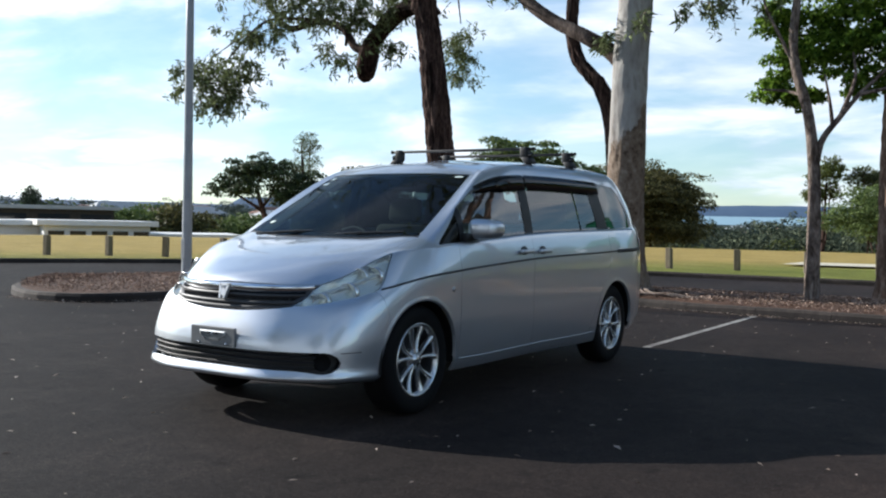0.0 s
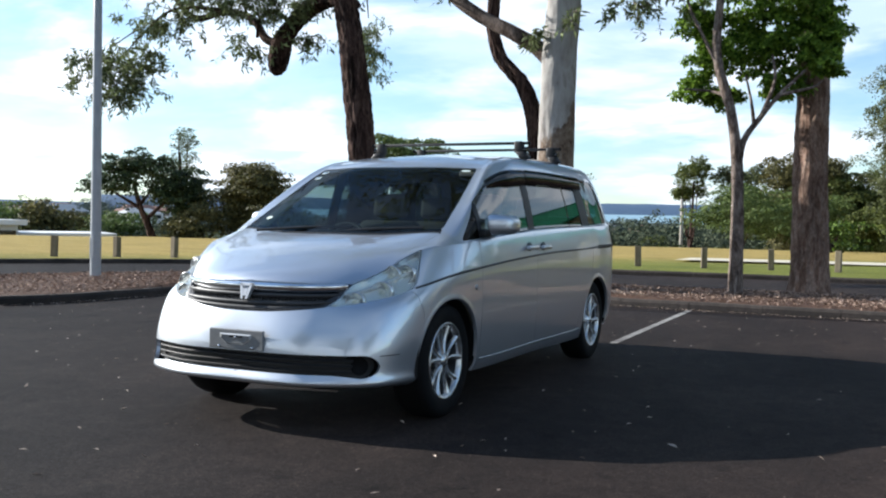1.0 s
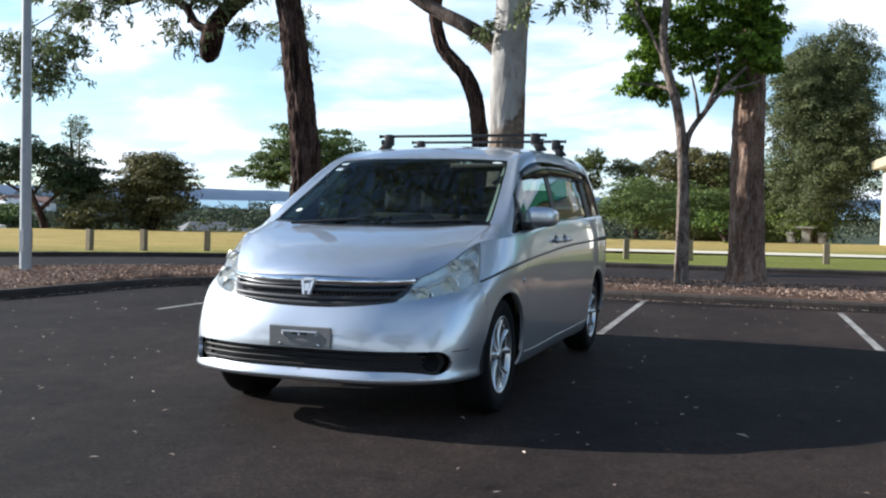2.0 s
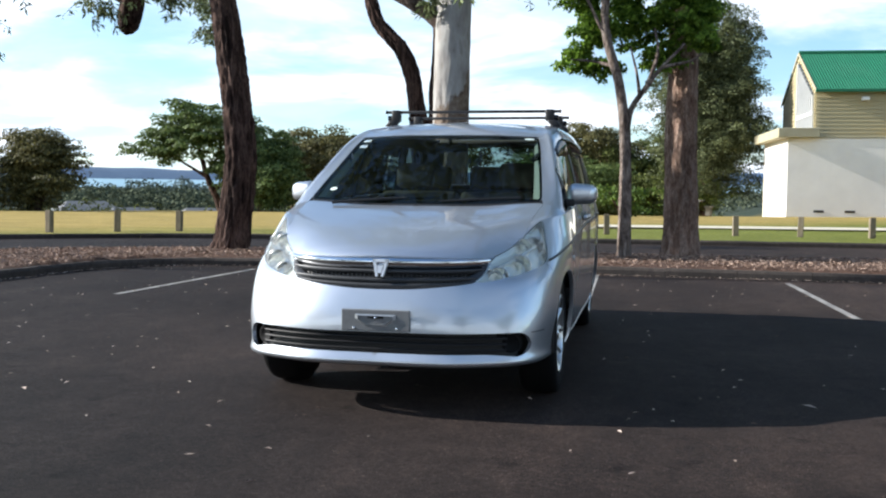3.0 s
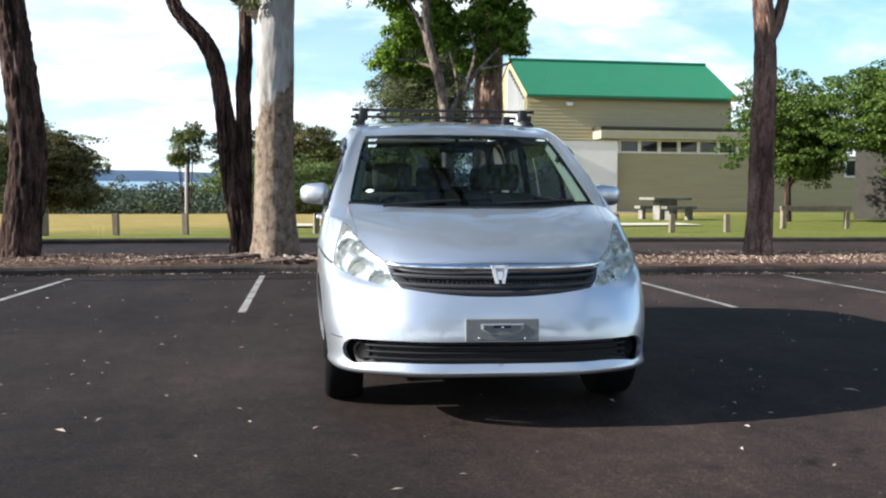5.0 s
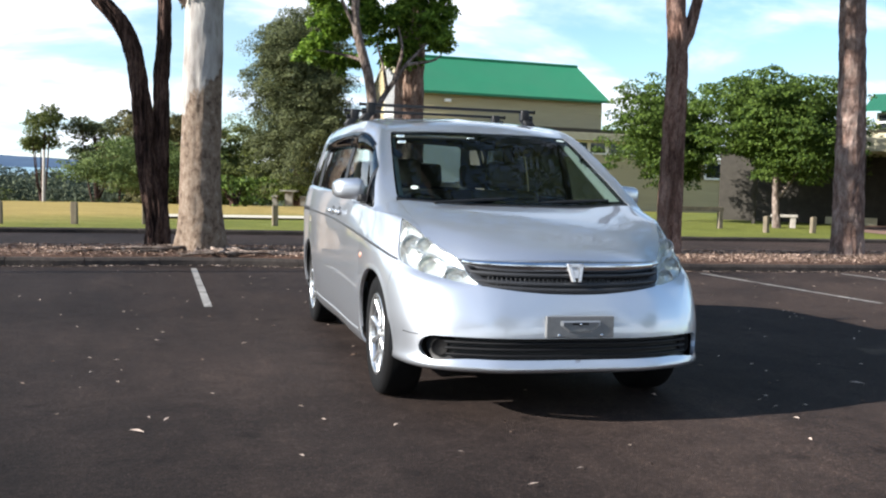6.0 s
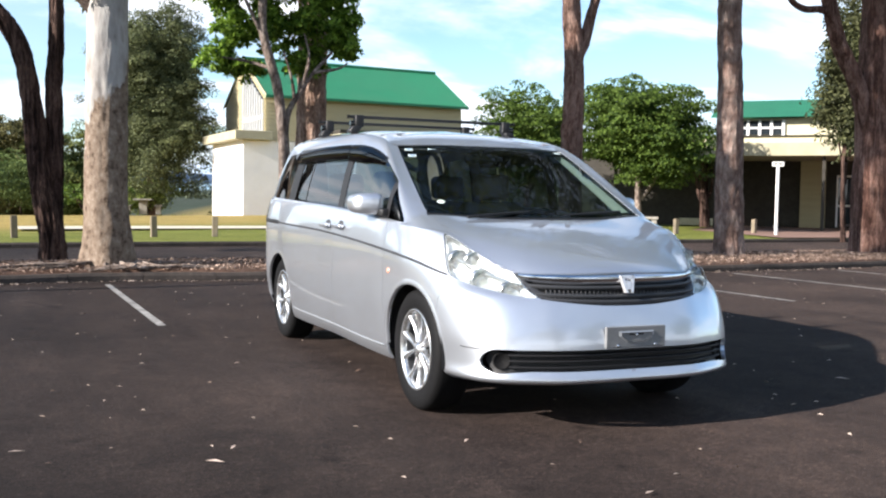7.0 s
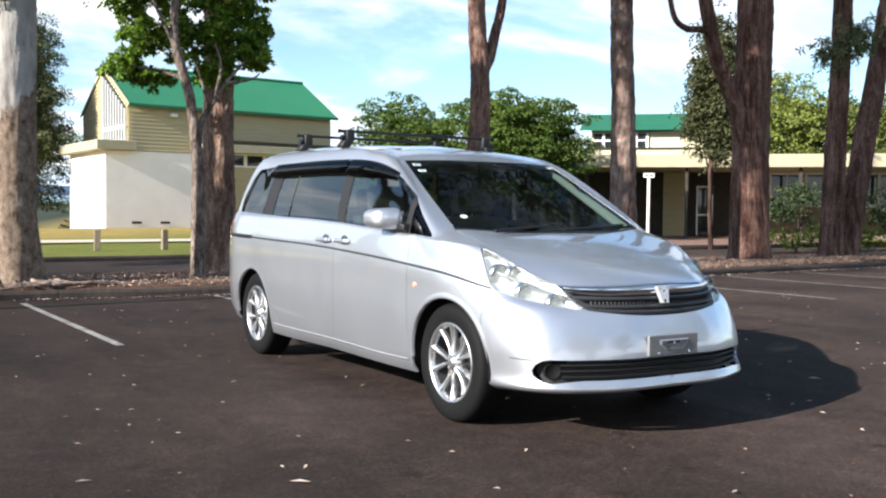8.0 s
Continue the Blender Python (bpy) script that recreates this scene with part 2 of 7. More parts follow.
def gum_bark():
    """Smooth pale bark above, rough flaking brown bark below, parting along a ragged line."""
    m, nt, b = nodes_of("gum_bark", 0.85, 0.0, 0.25)
    pale = ramp(nt, noise_node(nt, 5, 6, 0.6, (1, 1, 0.35)), [(0.28, (0.15, 0.125, 0.105)), (0.42, (0.29, 0.27, 0.25)), (0.58, (0.39, 0.375, 0.35)), (0.72, (0.22, 0.195, 0.17))])
    brown = ramp(nt, noise_node(nt, 11.0, 7, 0.78, (1, 1, 0.7)), [(0.36, (0.055, 0.036, 0.024)), (0.45, (0.155, 0.112, 0.080)), (0.56, (0.215, 0.165, 0.124)), (0.67, (0.32, 0.27, 0.215))])
    tc = nt.nodes.new("ShaderNodeTexCoord")
    sp = nt.nodes.new("ShaderNodeSeparateXYZ")
    nt.links.new(tc.outputs["Object"], sp.inputs[0])
    ad = nt.nodes.new("ShaderNodeMath")
    ad.operation = "MULTIPLY_ADD"
    nt.links.new(noise_node(nt, 2.6, 4, 0.6, (1, 1, 0.5)), ad.inputs[0])
    ad.inputs[1].default_value = 2.6
    nt.links.new(sp.outputs[2], ad.inputs[2])
    ad2 = nt.nodes.new("ShaderNodeMath")
    ad2.operation = "MULTIPLY_ADD"
    nt.links.new(sp.outputs[0], ad2.inputs[0])
    ad2.inputs[1].default_value = -1.5
    nt.links.new(ad.outputs[0], ad2.inputs[2])
    r = nt.nodes.new("ShaderNodeMapRange")
    r.inputs["From Min"].default_value, r.inputs["From Max"].default_value = 3.62, 3.74
    nt.links.new(ad2.outputs[0], r.inputs["Value"])
    nt.links.new(mix(nt, r.outputs[0], brown, pale), b.inputs["Base Color"])
    bump(nt, b, noise_node(nt, 18, 6, 0.75, (1, 1, 0.5)), 0.7, 0.03)
    return m


GUM = gum_bark()
LEAF_EUC = leafy("gum_leaf", (0.06, 0.08, 0.032), (0.18, 0.215, 0.095))
LEAF_GLOSS = leafy("evergreen_leaf", (0.035, 0.085, 0.010), (0.22, 0.34, 0.045), 0.42, 0.5)
LEAF_DARK = leafy("dark_leaf", (0.035, 0.062, 0.018), (0.135, 0.18, 0.055))
LEAF_OLIVE = leafy("olive_leaf", (0.038, 0.042, 0.016), (0.135, 0.122, 0.044))
LEAF_GREY = leafy("greygreen_leaf", (0.030, 0.040, 0.018), (0.125, 0.142, 0.062))
LEAF_ROUND = leafy("lime_leaf", (0.020, 0.044, 0.008), (0.095, 0.145, 0.026), 0.35)
LEAF_LIME = leafy("sunlit_leaf", (0.05, 0.075, 0.016), (0.17, 0.21, 0.05), 0.35)
LEAF_MID = leafy("mid_leaf", (0.036, 0.052, 0.014), (0.125, 0.145, 0.038))
LEAF_PURPLE = leafy("purplish_leaf", (0.022, 0.028, 0.012), (0.082, 0.088, 0.038))
LEAF_LIGHT = leafy("light_leaf", (0.065, 0.09, 0.018), (0.19, 0.225, 0.05), 0.25)
# grey-green with the distance haze put into the leaf colour
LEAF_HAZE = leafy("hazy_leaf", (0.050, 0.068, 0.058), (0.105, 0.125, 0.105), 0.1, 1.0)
LEAF_SCRUB = leafy("scrub_leaf", (0.026, 0.040, 0.016), (0.100, 0.115, 0.042), 0.15, 0.9)
LEAF_BLACK = leafy("blackish_leaf", (0.012, 0.022, 0.010), (0.062, 0.088, 0.036), 0.12)
LIMB_BARK = bark("limb_bark", (0.050, 0.036, 0.030), (0.10, 0.076, 0.064), (0.17, 0.135, 0.115), 8.0, 0.3, (0.7, 1.2))
# lightened and greyed too: some distance haze is in this colour
LEAF_FAR = leafy("far_leaf", (0.030, 0.042, 0.030), (0.095, 0.110, 0.070), 0.1, 1.0)


def grass_material():
    """Lawn: green by the road, drier and yellower out on the field."""
    m, nt, b = nodes_of("grass", 0.95, 0.0, 0.1)
    g = noise_node(nt, 9, 6, 0.75)
    dry = ramp(nt, g, [(0.3, (0.24, 0.175, 0.055)), (0.7, (0.45, 0.345, 0.125))])
    green = ramp(nt, g, [(0.3, (0.095, 0.120, 0.022)), (0.7, (0.225, 0.235, 0.060))])
    tc = nt.nodes.new("ShaderNodeTexCoord")
    sp = nt.nodes.new("ShaderNodeSeparateXYZ")
    nt.links.new(tc.outputs["Object"], sp.inputs[0])
    a1 = nt.nodes.new("ShaderNodeMath")
    a1.operation = "MULTIPLY_ADD"
    nt.links.new(noise_node(nt, 0.25, 5, 0.65, (0.35, 1, 1)), a1.inputs[0])
    a1.inputs[1].default_value = 9.0
    nt.links.new(sp.outputs[1], a1.inputs[2])
    a2 = nt.nodes.new("ShaderNodeMath")
    a2.operation = "MULTIPLY_ADD"
    nt.links.new(sp.outputs[0], a2.inputs[0])
    a2.inputs[1].default_value = -0.9
    nt.links.new(a1.outputs[0], a2.inputs[2])
    r = nt.nodes.new("ShaderNodeMapRange")
    r.inputs["From Min"].default_value, r.inputs["From Max"].default_value = 26.5, 35.0
    nt.links.new(a2.outputs[0], r.inputs["Value"])
    col = mix(nt, r.outputs[0], green, dry)
    patch = ramp(nt, noise_node(nt, 0.9, 6, 0.7, (0.5, 1, 1)), [(0.3, (0.72, 0.74, 0.70)), (0.7, (1.18, 1.15, 1.1))])
    col = mix(nt, 1.0, col, patch, "MULTIPLY")
    ln = nt.nodes.new("ShaderNodeVectorMath")
    ln.operation = "LENGTH"
    nt.links.new(tc.outputs["Object"], ln.inputs[0])
    away = nt.nodes.new("ShaderNodeMapRange")
    away.inputs["From Min"].default_value, away.inputs["From Max"].default_value = 75.0, 110.0
    nt.links.new(ln.outputs["Value"], away.inputs["Value"])
    wooded = ramp(nt, noise_node(nt, 0.02, 6, 0.7), [(0.35, (0.022, 0.032, 0.022)), (0.65, (0.05, 0.062, 0.045))])
    nt.links.new(mix(nt, away.outputs[0], col, wooded), b.inputs["Base Color"])
    bump(nt, b, noise_node(nt, 40, 4, 0.8), 0.8, 0.04)
    return m


GRASS = grass_material()
PATH_MAT = rough_surface("pale_path", (0.46, 0.41, 0.31), (0.62, 0.57, 0.44), 8, 0.9, 30)
PAVER = rough_surface("brick_paving", (0.17, 0.10, 0.075), (0.27, 0.17, 0.13), 9, 0.9, 30)
SEA = rough_surface("sea", (0.20, 0.33, 0.40), (0.25, 0.38, 0.45), 0.01, 0.5, 0.05, 0.1, 0.2)
# the hills' blue is distance haze put into their base colour
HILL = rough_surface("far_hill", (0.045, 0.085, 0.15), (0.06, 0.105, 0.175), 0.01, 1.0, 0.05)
GALV = rough_surface("galvanised_steel", (0.30, 0.32, 0.34), (0.40, 0.42, 0.44), 5, 0.45, 40, 0.1, 0.002, spec=0.5)
ROOF_GREEN = rough_surface("green_roof_paint", (0.012, 0.115, 0.058), (0.019, 0.15, 0.075), 1.5, 0.55, 10, 0.1, 0.005, stain=(0.022, 0.13, 0.068), stain_scale=0.4)
SIDING = rough_surface("khaki_paint", (0.355, 0.305, 0.180), (0.42, 0.36, 0.215), 1.5, 0.7, 12, 0.1, 0.004, (0.3, 0.3, 4.0))
CREAM = rough_surface("cream_paint", (0.50, 0.46, 0.31), (0.60, 0.55, 0.38), 2.0, 0.7, 12, 0.1, 0.004)
FASCIA = rough_surface("fascia_paint", (0.33, 0.30, 0.20), (0.40, 0.37, 0.26), 2.0, 0.7, 12, 0.1, 0.004)
WHITE_WALL = rough_surface("white_wall_paint", (0.80, 0.765, 0.72), (0.86, 0.83, 0.79), 1.2, 0.75, 12, 0.1, 0.004, stain=(0.75, 0.72, 0.69), stain_scale=0.35)
WHITE_TRIM = rough_surface("white_trim", (0.68, 0.68, 0.66), (0.76, 0.76, 0.74), 4, 0.6, 20, 0.05, 0.002)
CONCRETE = rough_surface("concrete", (0.27, 0.25, 0.22), (0.40, 0.37, 0.33), 7, 0.9, 30, 0.3, 0.006)
TILE_BROWN = rough_surface("brown_boards", (0.11, 0.085, 0.060), (0.16, 0.125, 0.09), 4, 0.85, 20, 0.2, 0.005)
# for dark parts, and for canopy shade put into a wall's colour
DARK_AND_SHADED = rough_surface("dark_and_shaded", (0.030, 0.027, 0.022), (0.050, 0.045, 0.037), 4, 0.85, 20, 0.2, 0.005)
TILE_ROOF = rough_surface("tile_roof", (0.16, 0.085, 0.068), (0.21, 0.125, 0.10), 2, 0.85, 8)
DARK_ROOF = rough_surface("slate_roof", (0.10, 0.105, 0.11), (0.16, 0.165, 0.17), 1, 0.8, 8)
GREY_ROOF = rough_surface("grey_roof", (0.30, 0.32, 0.33), (0.40, 0.42, 0.43), 1, 0.7, 8)


def glass_dark(name, col=(0.02, 0.025, 0.03), rough=0.03):
    m, nt, b = nodes_of(name, rough, 0.0, 0.5)
    b.inputs["Base Color"].default_value = (*col, 1)
    return m


PANE_DARK = glass_dark("window_glass_dark")


# ---- builders ----
def mesh_object(name, verts, faces, material, parent=None, label="", smooth=False):
    me = bpy.data.meshes.new(name)
    me.from_pydata([tuple(v) for v in verts], [], [tuple(f) for f in faces])
    me.materials.append(material)
    if smooth:
        me.polygons.foreach_set("use_smooth", [True] * len(me.polygons))
    me.update()
    ob = new(name, me)
    ob.parent = parent
    if label:
        ob["label"] = label
    return ob


def part(name, bm, material, parent=None, label="", smooth=False):
    me = bpy.data.meshes.new(name)
    bmesh.ops.recalc_face_normals(bm, faces=bm.faces)
    bm.to_mesh(me)
    bm.free()
    me.materials.append(material)
    if smooth:
        me.polygons.foreach_set("use_smooth", [True] * len(me.polygons))
    ob = new(name, me)
    ob.parent = parent
    if label:
        ob["label"] = label
    return ob


def empty(name, m=None):
    ob = new(name)
    ob.empty_display_size = 0.2
    if m is not None:
        ob.matrix_basis = m
    return ob


def box(bm, lo, hi, bevel=0.0, m=None):
    lo, hi = Vector(lo), Vector(hi)
    r = bmesh.ops.create_cube(bm, size=1.0, matrix=Matrix.LocRotScale((lo + hi) / 2, None, hi - lo))
    vs = r["verts"]
    if bevel:
        es = list({e for v in vs for e in v.link_edges})
        out = bmesh.ops.bevel(bm, geom=es, offset=bevel, segments=2, affect="EDGES", profile=0.5)
        vs = list({v for f in out["faces"] for v in f.verts} | {v for v in vs if v.is_valid})
    if m is not None:
        bmesh.ops.transform(bm, matrix=m, verts=vs)
    return vs


def boxed(name, lo, hi, material, parent=None, bevel=0.0, label=""):
    bm = bmesh.new()
    box(bm, lo, hi, bevel)
    return part(name, bm, material, parent, label)


def smooth_line(points, n):
    """Catmull-Rom through points, n steps a span."""
    P = [Vector(p) for p in points]
    P = [P[0] * 2 - P[1]] + P + [P[-1] * 2 - P[-2]]
    out = []
    for i in range(1, len(P) - 2):
        for k in range(n):
            t = k / n
            a, b, c, d = P[i - 1:i + 3]
            out.append(0.5 * ((2 * b) + (c - a) * t + (2 * a - 5 * b + 4 * c - d) * t * t + (3 * b - a - 3 * c + d) * t ** 3))
    out.append(P[-2].copy())
    return out


def tube(verts, faces, points, radii, sides=10, rough=0.0, seed=0, flare=0.0, cap=True, fissure=0.0):
    """A tapered, knobbly tube appended to verts and faces."""
    base = len(verts)
    n = len(points)
    up = Vector((0, 0, 1))
    prev = None
    for i, p in enumerate(points):
        d = (points[min(i + 1, n - 1)] - points[max(i - 1, 0)]).normalized()
        if prev is None:
            side = d.cross(Vector((0.3, 1, 0.1))).normalized()
        else:
            side = (prev - d * prev.dot(d)).normalized()
        prev = side
        other = d.cross(side)
        for k in range(sides):
            a = 2 * math.pi * k / sides
            r = radii[i]
            if flare:
                f = math.exp(-max(0.0, p.z - points[0].z) / 0.30)
                r *= 1 + flare * f * (0.75 + 0.25 * math.cos(a * 5 + seed))
            off = side * math.cos(a) + other * math.sin(a)
            if rough:
                q = p * 1.0 + off * 0.6
                r *= 1 + rough * (noise.noise(Vector((q.x * 3 + seed, q.y * 3, q.z * 1.1))) + 0.5 * noise.noise(Vector((q.x * 9 + seed, q.y * 9, q.z * 3))))
            if fissure:
                f1 = noise.noise(Vector((off.x * r * 19 + seed, off.y * r * 19 + p.z * 0.7, p.z * 2.2)))
                f2 = noise.noise(Vector((off.x * r * 34, off.y * r * 34 + seed, p.z * 6.0)))
                r += fissure * (0.55 - 2.4 * abs(f1)) + fissure * 0.7 * f2
            verts.append(p + off * r)
    for i in range(n - 1):
        for k in range(sides):
            a, b = base + i * sides + k, base + i * sides + (k + 1) % sides
            faces.append((a, b, b + sides, a + sides))
    if cap:
        faces.append(tuple(base + (n - 1) * sides + k for k in range(sides)))


def limb(points, r0, r1, n=6):
    pts = smooth_line(points, n)
    L = len(pts) - 1
    return pts, [r0 + (r1 - r0) * (i / L) for i in range(L + 1)]


def leaf_mesh(centres, normals, length, width, rng, droop=0.0, fold=0.12):
    """Many small leaves, each two folded quads, at the given places."""
    n = len(centres)
    c = np.asarray(centres)
    nor = np.asarray(normals) + rng.normal(0, 0.55, (n, 3))
    nor /= np.linalg.norm(nor, axis=1)[:, None] + 1e-9
    d = rng.normal(0, 1, (n, 3))
    d[:, 2] -= droop
    d -= (d * nor).sum(1)[:, None] * nor
    d /= np.linalg.norm(d, axis=1)[:, None] + 1e-9
    w = np.cross(nor, d)
    s = rng.uniform(0.65, 1.25, n)[:, None]
    tip, mid = d * length * s, d * length * 0.45 * s
    half = w * width * 0.5 * s
    lift = nor * width * fold
    v = np.stack([c, c + mid + half + lift, c + tip, c + mid - half + lift], 1).reshape(-1, 3)
    f = np.arange(n * 4).reshape(-1, 4)
    return v, f


def crown_part(name, v, f, material, parent, label=""):
    me = bpy.data.meshes.new(name)
    me.from_pydata(v.tolist(), [], f.tolist())
    me.materials.append(material)
    ob = new(name, me)
    ob.parent = parent
    if label:
        ob["label"] = label
    return ob


def cluster_points(rng, lobes, per_area, tufts=22):
    """Leaf places in tufts over overlapping lobes (x, y, z, rx, ry, rz), with their outward ways."""
    P, N = [], []
    for x, y, z, rx, ry, rz in lobes:
        n = max(60, int(per_area * (rx * ry + ry * rz + rx * rz) * 4.2))
        u = rng.normal(0, 1, (tufts, 3))
        u[:, 2] += 0.25
        u /= np.linalg.norm(u, axis=1)[:, None]
        rad = rng.uniform(0.55, 1.08, tufts)
        size = rng.uniform(0.20, 0.40, tufts)
        which = rng.integers(0, tufts, n)
        w = rng.normal(0, 1, (n, 3))
        w /= np.linalg.norm(w, axis=1)[:, None]
        w[:, 2] = np.abs(w[:, 2]) * 0.85 - 0.15
        inner = rng.uniform(0.5, 1.0, n) ** 0.5
        q = u[which] * rad[which][:, None] + w * (size[which] * inner)[:, None]
        deep = rng.uniform(0, 1, n) < 0.22
        v = rng.normal(0, 1, (n, 3))
        v /= np.linalg.norm(v, axis=1)[:, None]
        q[deep] = v[deep] * rng.uniform(0.2, 0.8, (n, 1))[deep]
        P.append(np.array([x, y, z]) + q * np.array([rx, ry, rz]))
        N.append(w * 0.7 + u[which] * 0.4 + np.array([0, 0, 0.4]))
    return np.concatenate(P), np.concatenate(N)


def make_tree(name, label, limbs, lobes, bark, leaf, seed, leaf_size=(0.13, 0.06), density=60.0, sides=10, rough=0.12, flare=0.0, droop=0.2, group="", fissure=0.0):
    """limbs: (points, r0, r1); the first is the trunk. lobes: crown ellipsoids, all in the tree's own metres from its base."""
    rng = np.random.default_rng(seed)
    base = Vector(limbs[0][0][0])
    root = empty(name, Matrix.Translation(base))
    tagged(root, label, "bush" if name == "bush" else "tree", group)
    for i, (pts, r0, r1) in enumerate(limbs):
        big = fissure and r0 > 0.09
        P, R = limb([Vector(p) - base for p in pts], r0, r1, (26 if big else 8) if i == 0 else (14 if big else 6))
        v, f = [], []
        tube(v, f, P, R, 72 if big else sides if i == 0 else max(6, sides - 4), rough, seed + i, flare if i == 0 else 0.0, fissure=fissure if big else 0.0)
        mesh_object("trunk" if i == 0 else "limb", v, f, bark, root, smooth=True)
    if lobes:
        L = [(x - base.x, y - base.y, z - base.z, a, b, c) for x, y, z, a, b, c in lobes]
        P, N = cluster_points(rng, L, density)
        v, f = leaf_mesh(P, N, leaf_size[0], leaf_size[1], rng, droop)
        crown_part("crown", v, f, leaf, root)
    return root


def far_tree(name, label, x, y, z0, height, width, leaf, seed, trunk=0.25, bark=None, leaf_size=0.42, density=3.0, lobes=11, taper=0.0, trunk_frac=0.3, lobe=1.0, group="trees beyond the field"):
    """A tree some way off: trunk, two or three limbs and a lumpy crown."""
    rng = np.random.default_rng(seed)
    cz = z0 + height * (trunk_frac + (1 - trunk_frac) / 2)
    hz = height * (1 - trunk_frac) / 2
    L = []
    for i in range(lobes):
        a = rng.uniform(0, 2 * math.pi)
        k = rng.uniform(-0.85, 0.8)
        reach = math.sqrt(max(0.05, 1 - k * k)) * (1 - taper * (k + 1) / 2)
        r = rng.uniform(0.25, 0.75)
        s = rng.uniform(0.26, 0.42) * lobe
        L.append((x + math.cos(a) * r * reach * width / 2, y + math.sin(a) * r * reach * width / 2, cz + k * hz * 0.8, width * s * 0.75, width * s * 0.75, hz * s * 1.05))
    limbs = [([(x, y, z0 - 0.3), (x + rng.uniform(-.2, .2), y, z0 + height * 0.3), (x + rng.uniform(-.4, .4), y, z0 + height * 0.75)], trunk, trunk * 0.3)]
    for l in L[:4]:
        limbs.append(([(x, y, z0 + height * rng.uniform(0.1, 0.3)), ((x + l[0]) / 2, (y + l[1]) / 2, z0 + height * 0.35), (l[0], l[1], l[2])], trunk * 0.5, trunk * 0.12))
    return make_tree(name, label, limbs, L, bark or BARK_DARK, leaf, seed, (leaf_size * 0.72, leaf_size * 0.5), density * 3.6, 7, 0.06, group=group)


# ---- ground, road, kerbs ----
ROAD_EDGE = [(-18.6, -6), (-17.6, 4), (-15.9, 8.6), (-14.2, 11.2), (-12.0, 13.5), (-9.3, 15.2), (-6, 16.1), (-3, 16.55), (2, 16.85), (10, 17.15), (20, 17.5), (34, 17.6), (46, 12), (52, -4), (46, -30), (24, -46), (-4, -46), (-18, -30)]
loop = [Vector((x, y, 0)) for x, y in ROAD_EDGE]
edge = smooth_line(loop + [loop[0]], 8)[:-1]


def profile(d, table):
    for (a, za), (b, zb) in zip(table, table[1:]):
        if d <= b:
            return za + (zb - za) * (d - a) / (b - a)
    return table[-1][1]


FALL = [(0, 0.09), (22, 0.12), (29, 0.05), (36, -0.7), (60, -3.2), (130, -4.5), (400, -1.5), (1100, 5.0), (1500, 6.5), (4800, 40)]
RISE = [(0, 0.09), (60, 0.3), (200, 1.0), (1500, 8.0), (4800, 40)]
steps = [0, 0.3, 1, 2, 4, 7, 11, 16, 22, 26, 29, 32, 36, 45, 60, 90, 130, 220, 400, 700, 1100, 1500, 3000, 4800]
gv, gf = [], []
middle = Vector((2, -8, 0))
for i, p in enumerate(edge):
    q = edge[(i + 1) % len(edge)] - edge[i - 1]
    out = Vector((-q.y, q.x, 0)).normalized()
    if out.dot(p - middle) < 0:
        out = -out
    radial = (p - middle).normalized()
    for d in steps:
        k = min(1.0, d / 60)
        w = (out * (1 - k) + radial * k).normalized()
        g = p + w * d
        east = max(0.0, min(1.0, (g.x - 2) / 16))
        z = profile(d, FALL) * (1 - east) + profile(d, RISE) * east
        gv.append((g.x, g.y, z + 0.03 * noise.noise(Vector((g.x * 0.2, g.y * 0.2, 0))) * min(1, d / 3)))
m_ = len(steps)
for i in range(len(edge)):
    j = (i + 1) % len(edge)
    for k in range(m_ - 1):
        gf.append((i * m_ + k, j * m_ + k, j * m_ + k + 1, i * m_ + k + 1))
ground = mesh_object("ground", gv, gf, GRASS, smooth=True)
tagged(ground, "mown grass field, green by the road and dry yellow beyond", "grass", kind="structure")

# sealed car park, one flat sheet
road = mesh_object("pavement", [(p.x, p.y, 0.0) for p in edge], [tuple(range(len(edge)))], ASPHALT)
tagged(road, "dark worn asphalt of the car park", "asphalt", kind="structure")

# the mulch bed: tip of the island, front kerb line, back kerb line
FRONT = [(-9.4, 4.6), (-8.7, 3.75), (-7.5, 3.15), (-6.6, 3.35), (-6.3, 4.4), (-6.2, 6.1), (-5.7, 7.4), (-4.5, 7.95), (-3.2, 8.05), (-2.2, 8.24), (-1.2, 8.27), (-0.2, 8.08), (2, 8.0), (5, 7.9), (9, 8.05), (13, 8.4), (18, 8.8), (30, 9.6)]
BACK = [(-9.7, 5.4), (-9.75, 7.0), (-8.9, 8.9), (-7.2, 10.0), (-5.0, 10.5), (0, 11.0), (5, 11.2), (12, 11.6), (20, 12.2), (30, 13.0)]
front = smooth_line([(x, y, 0) for x, y in FRONT], 8)
back = smooth_line([(x, y, 0) for x, y in BACK], 10)


def resample(line, n):
    d = [0.0]
    for a, b in zip(line, line[1:]):
        d.append(d[-1] + (b - a).length)
    out, j = [], 0
    for i in range(n):
        s = d[-1] * i / (n - 1)
        while j < len(d) - 2 and d[j + 1] < s:
            j += 1
        t = (s - d[j]) / max(1e-9, d[j + 1] - d[j])
        out.append(line[j].lerp(line[j + 1], t))
    return out


NB = 170
fr, bk = resample(front, NB), resample(back, NB)


def bed_height(t):
    t = min(1, max(0, t))
    return 0.085 + 0.06 * math.sin(math.pi * t ** 0.6) ** 0.8


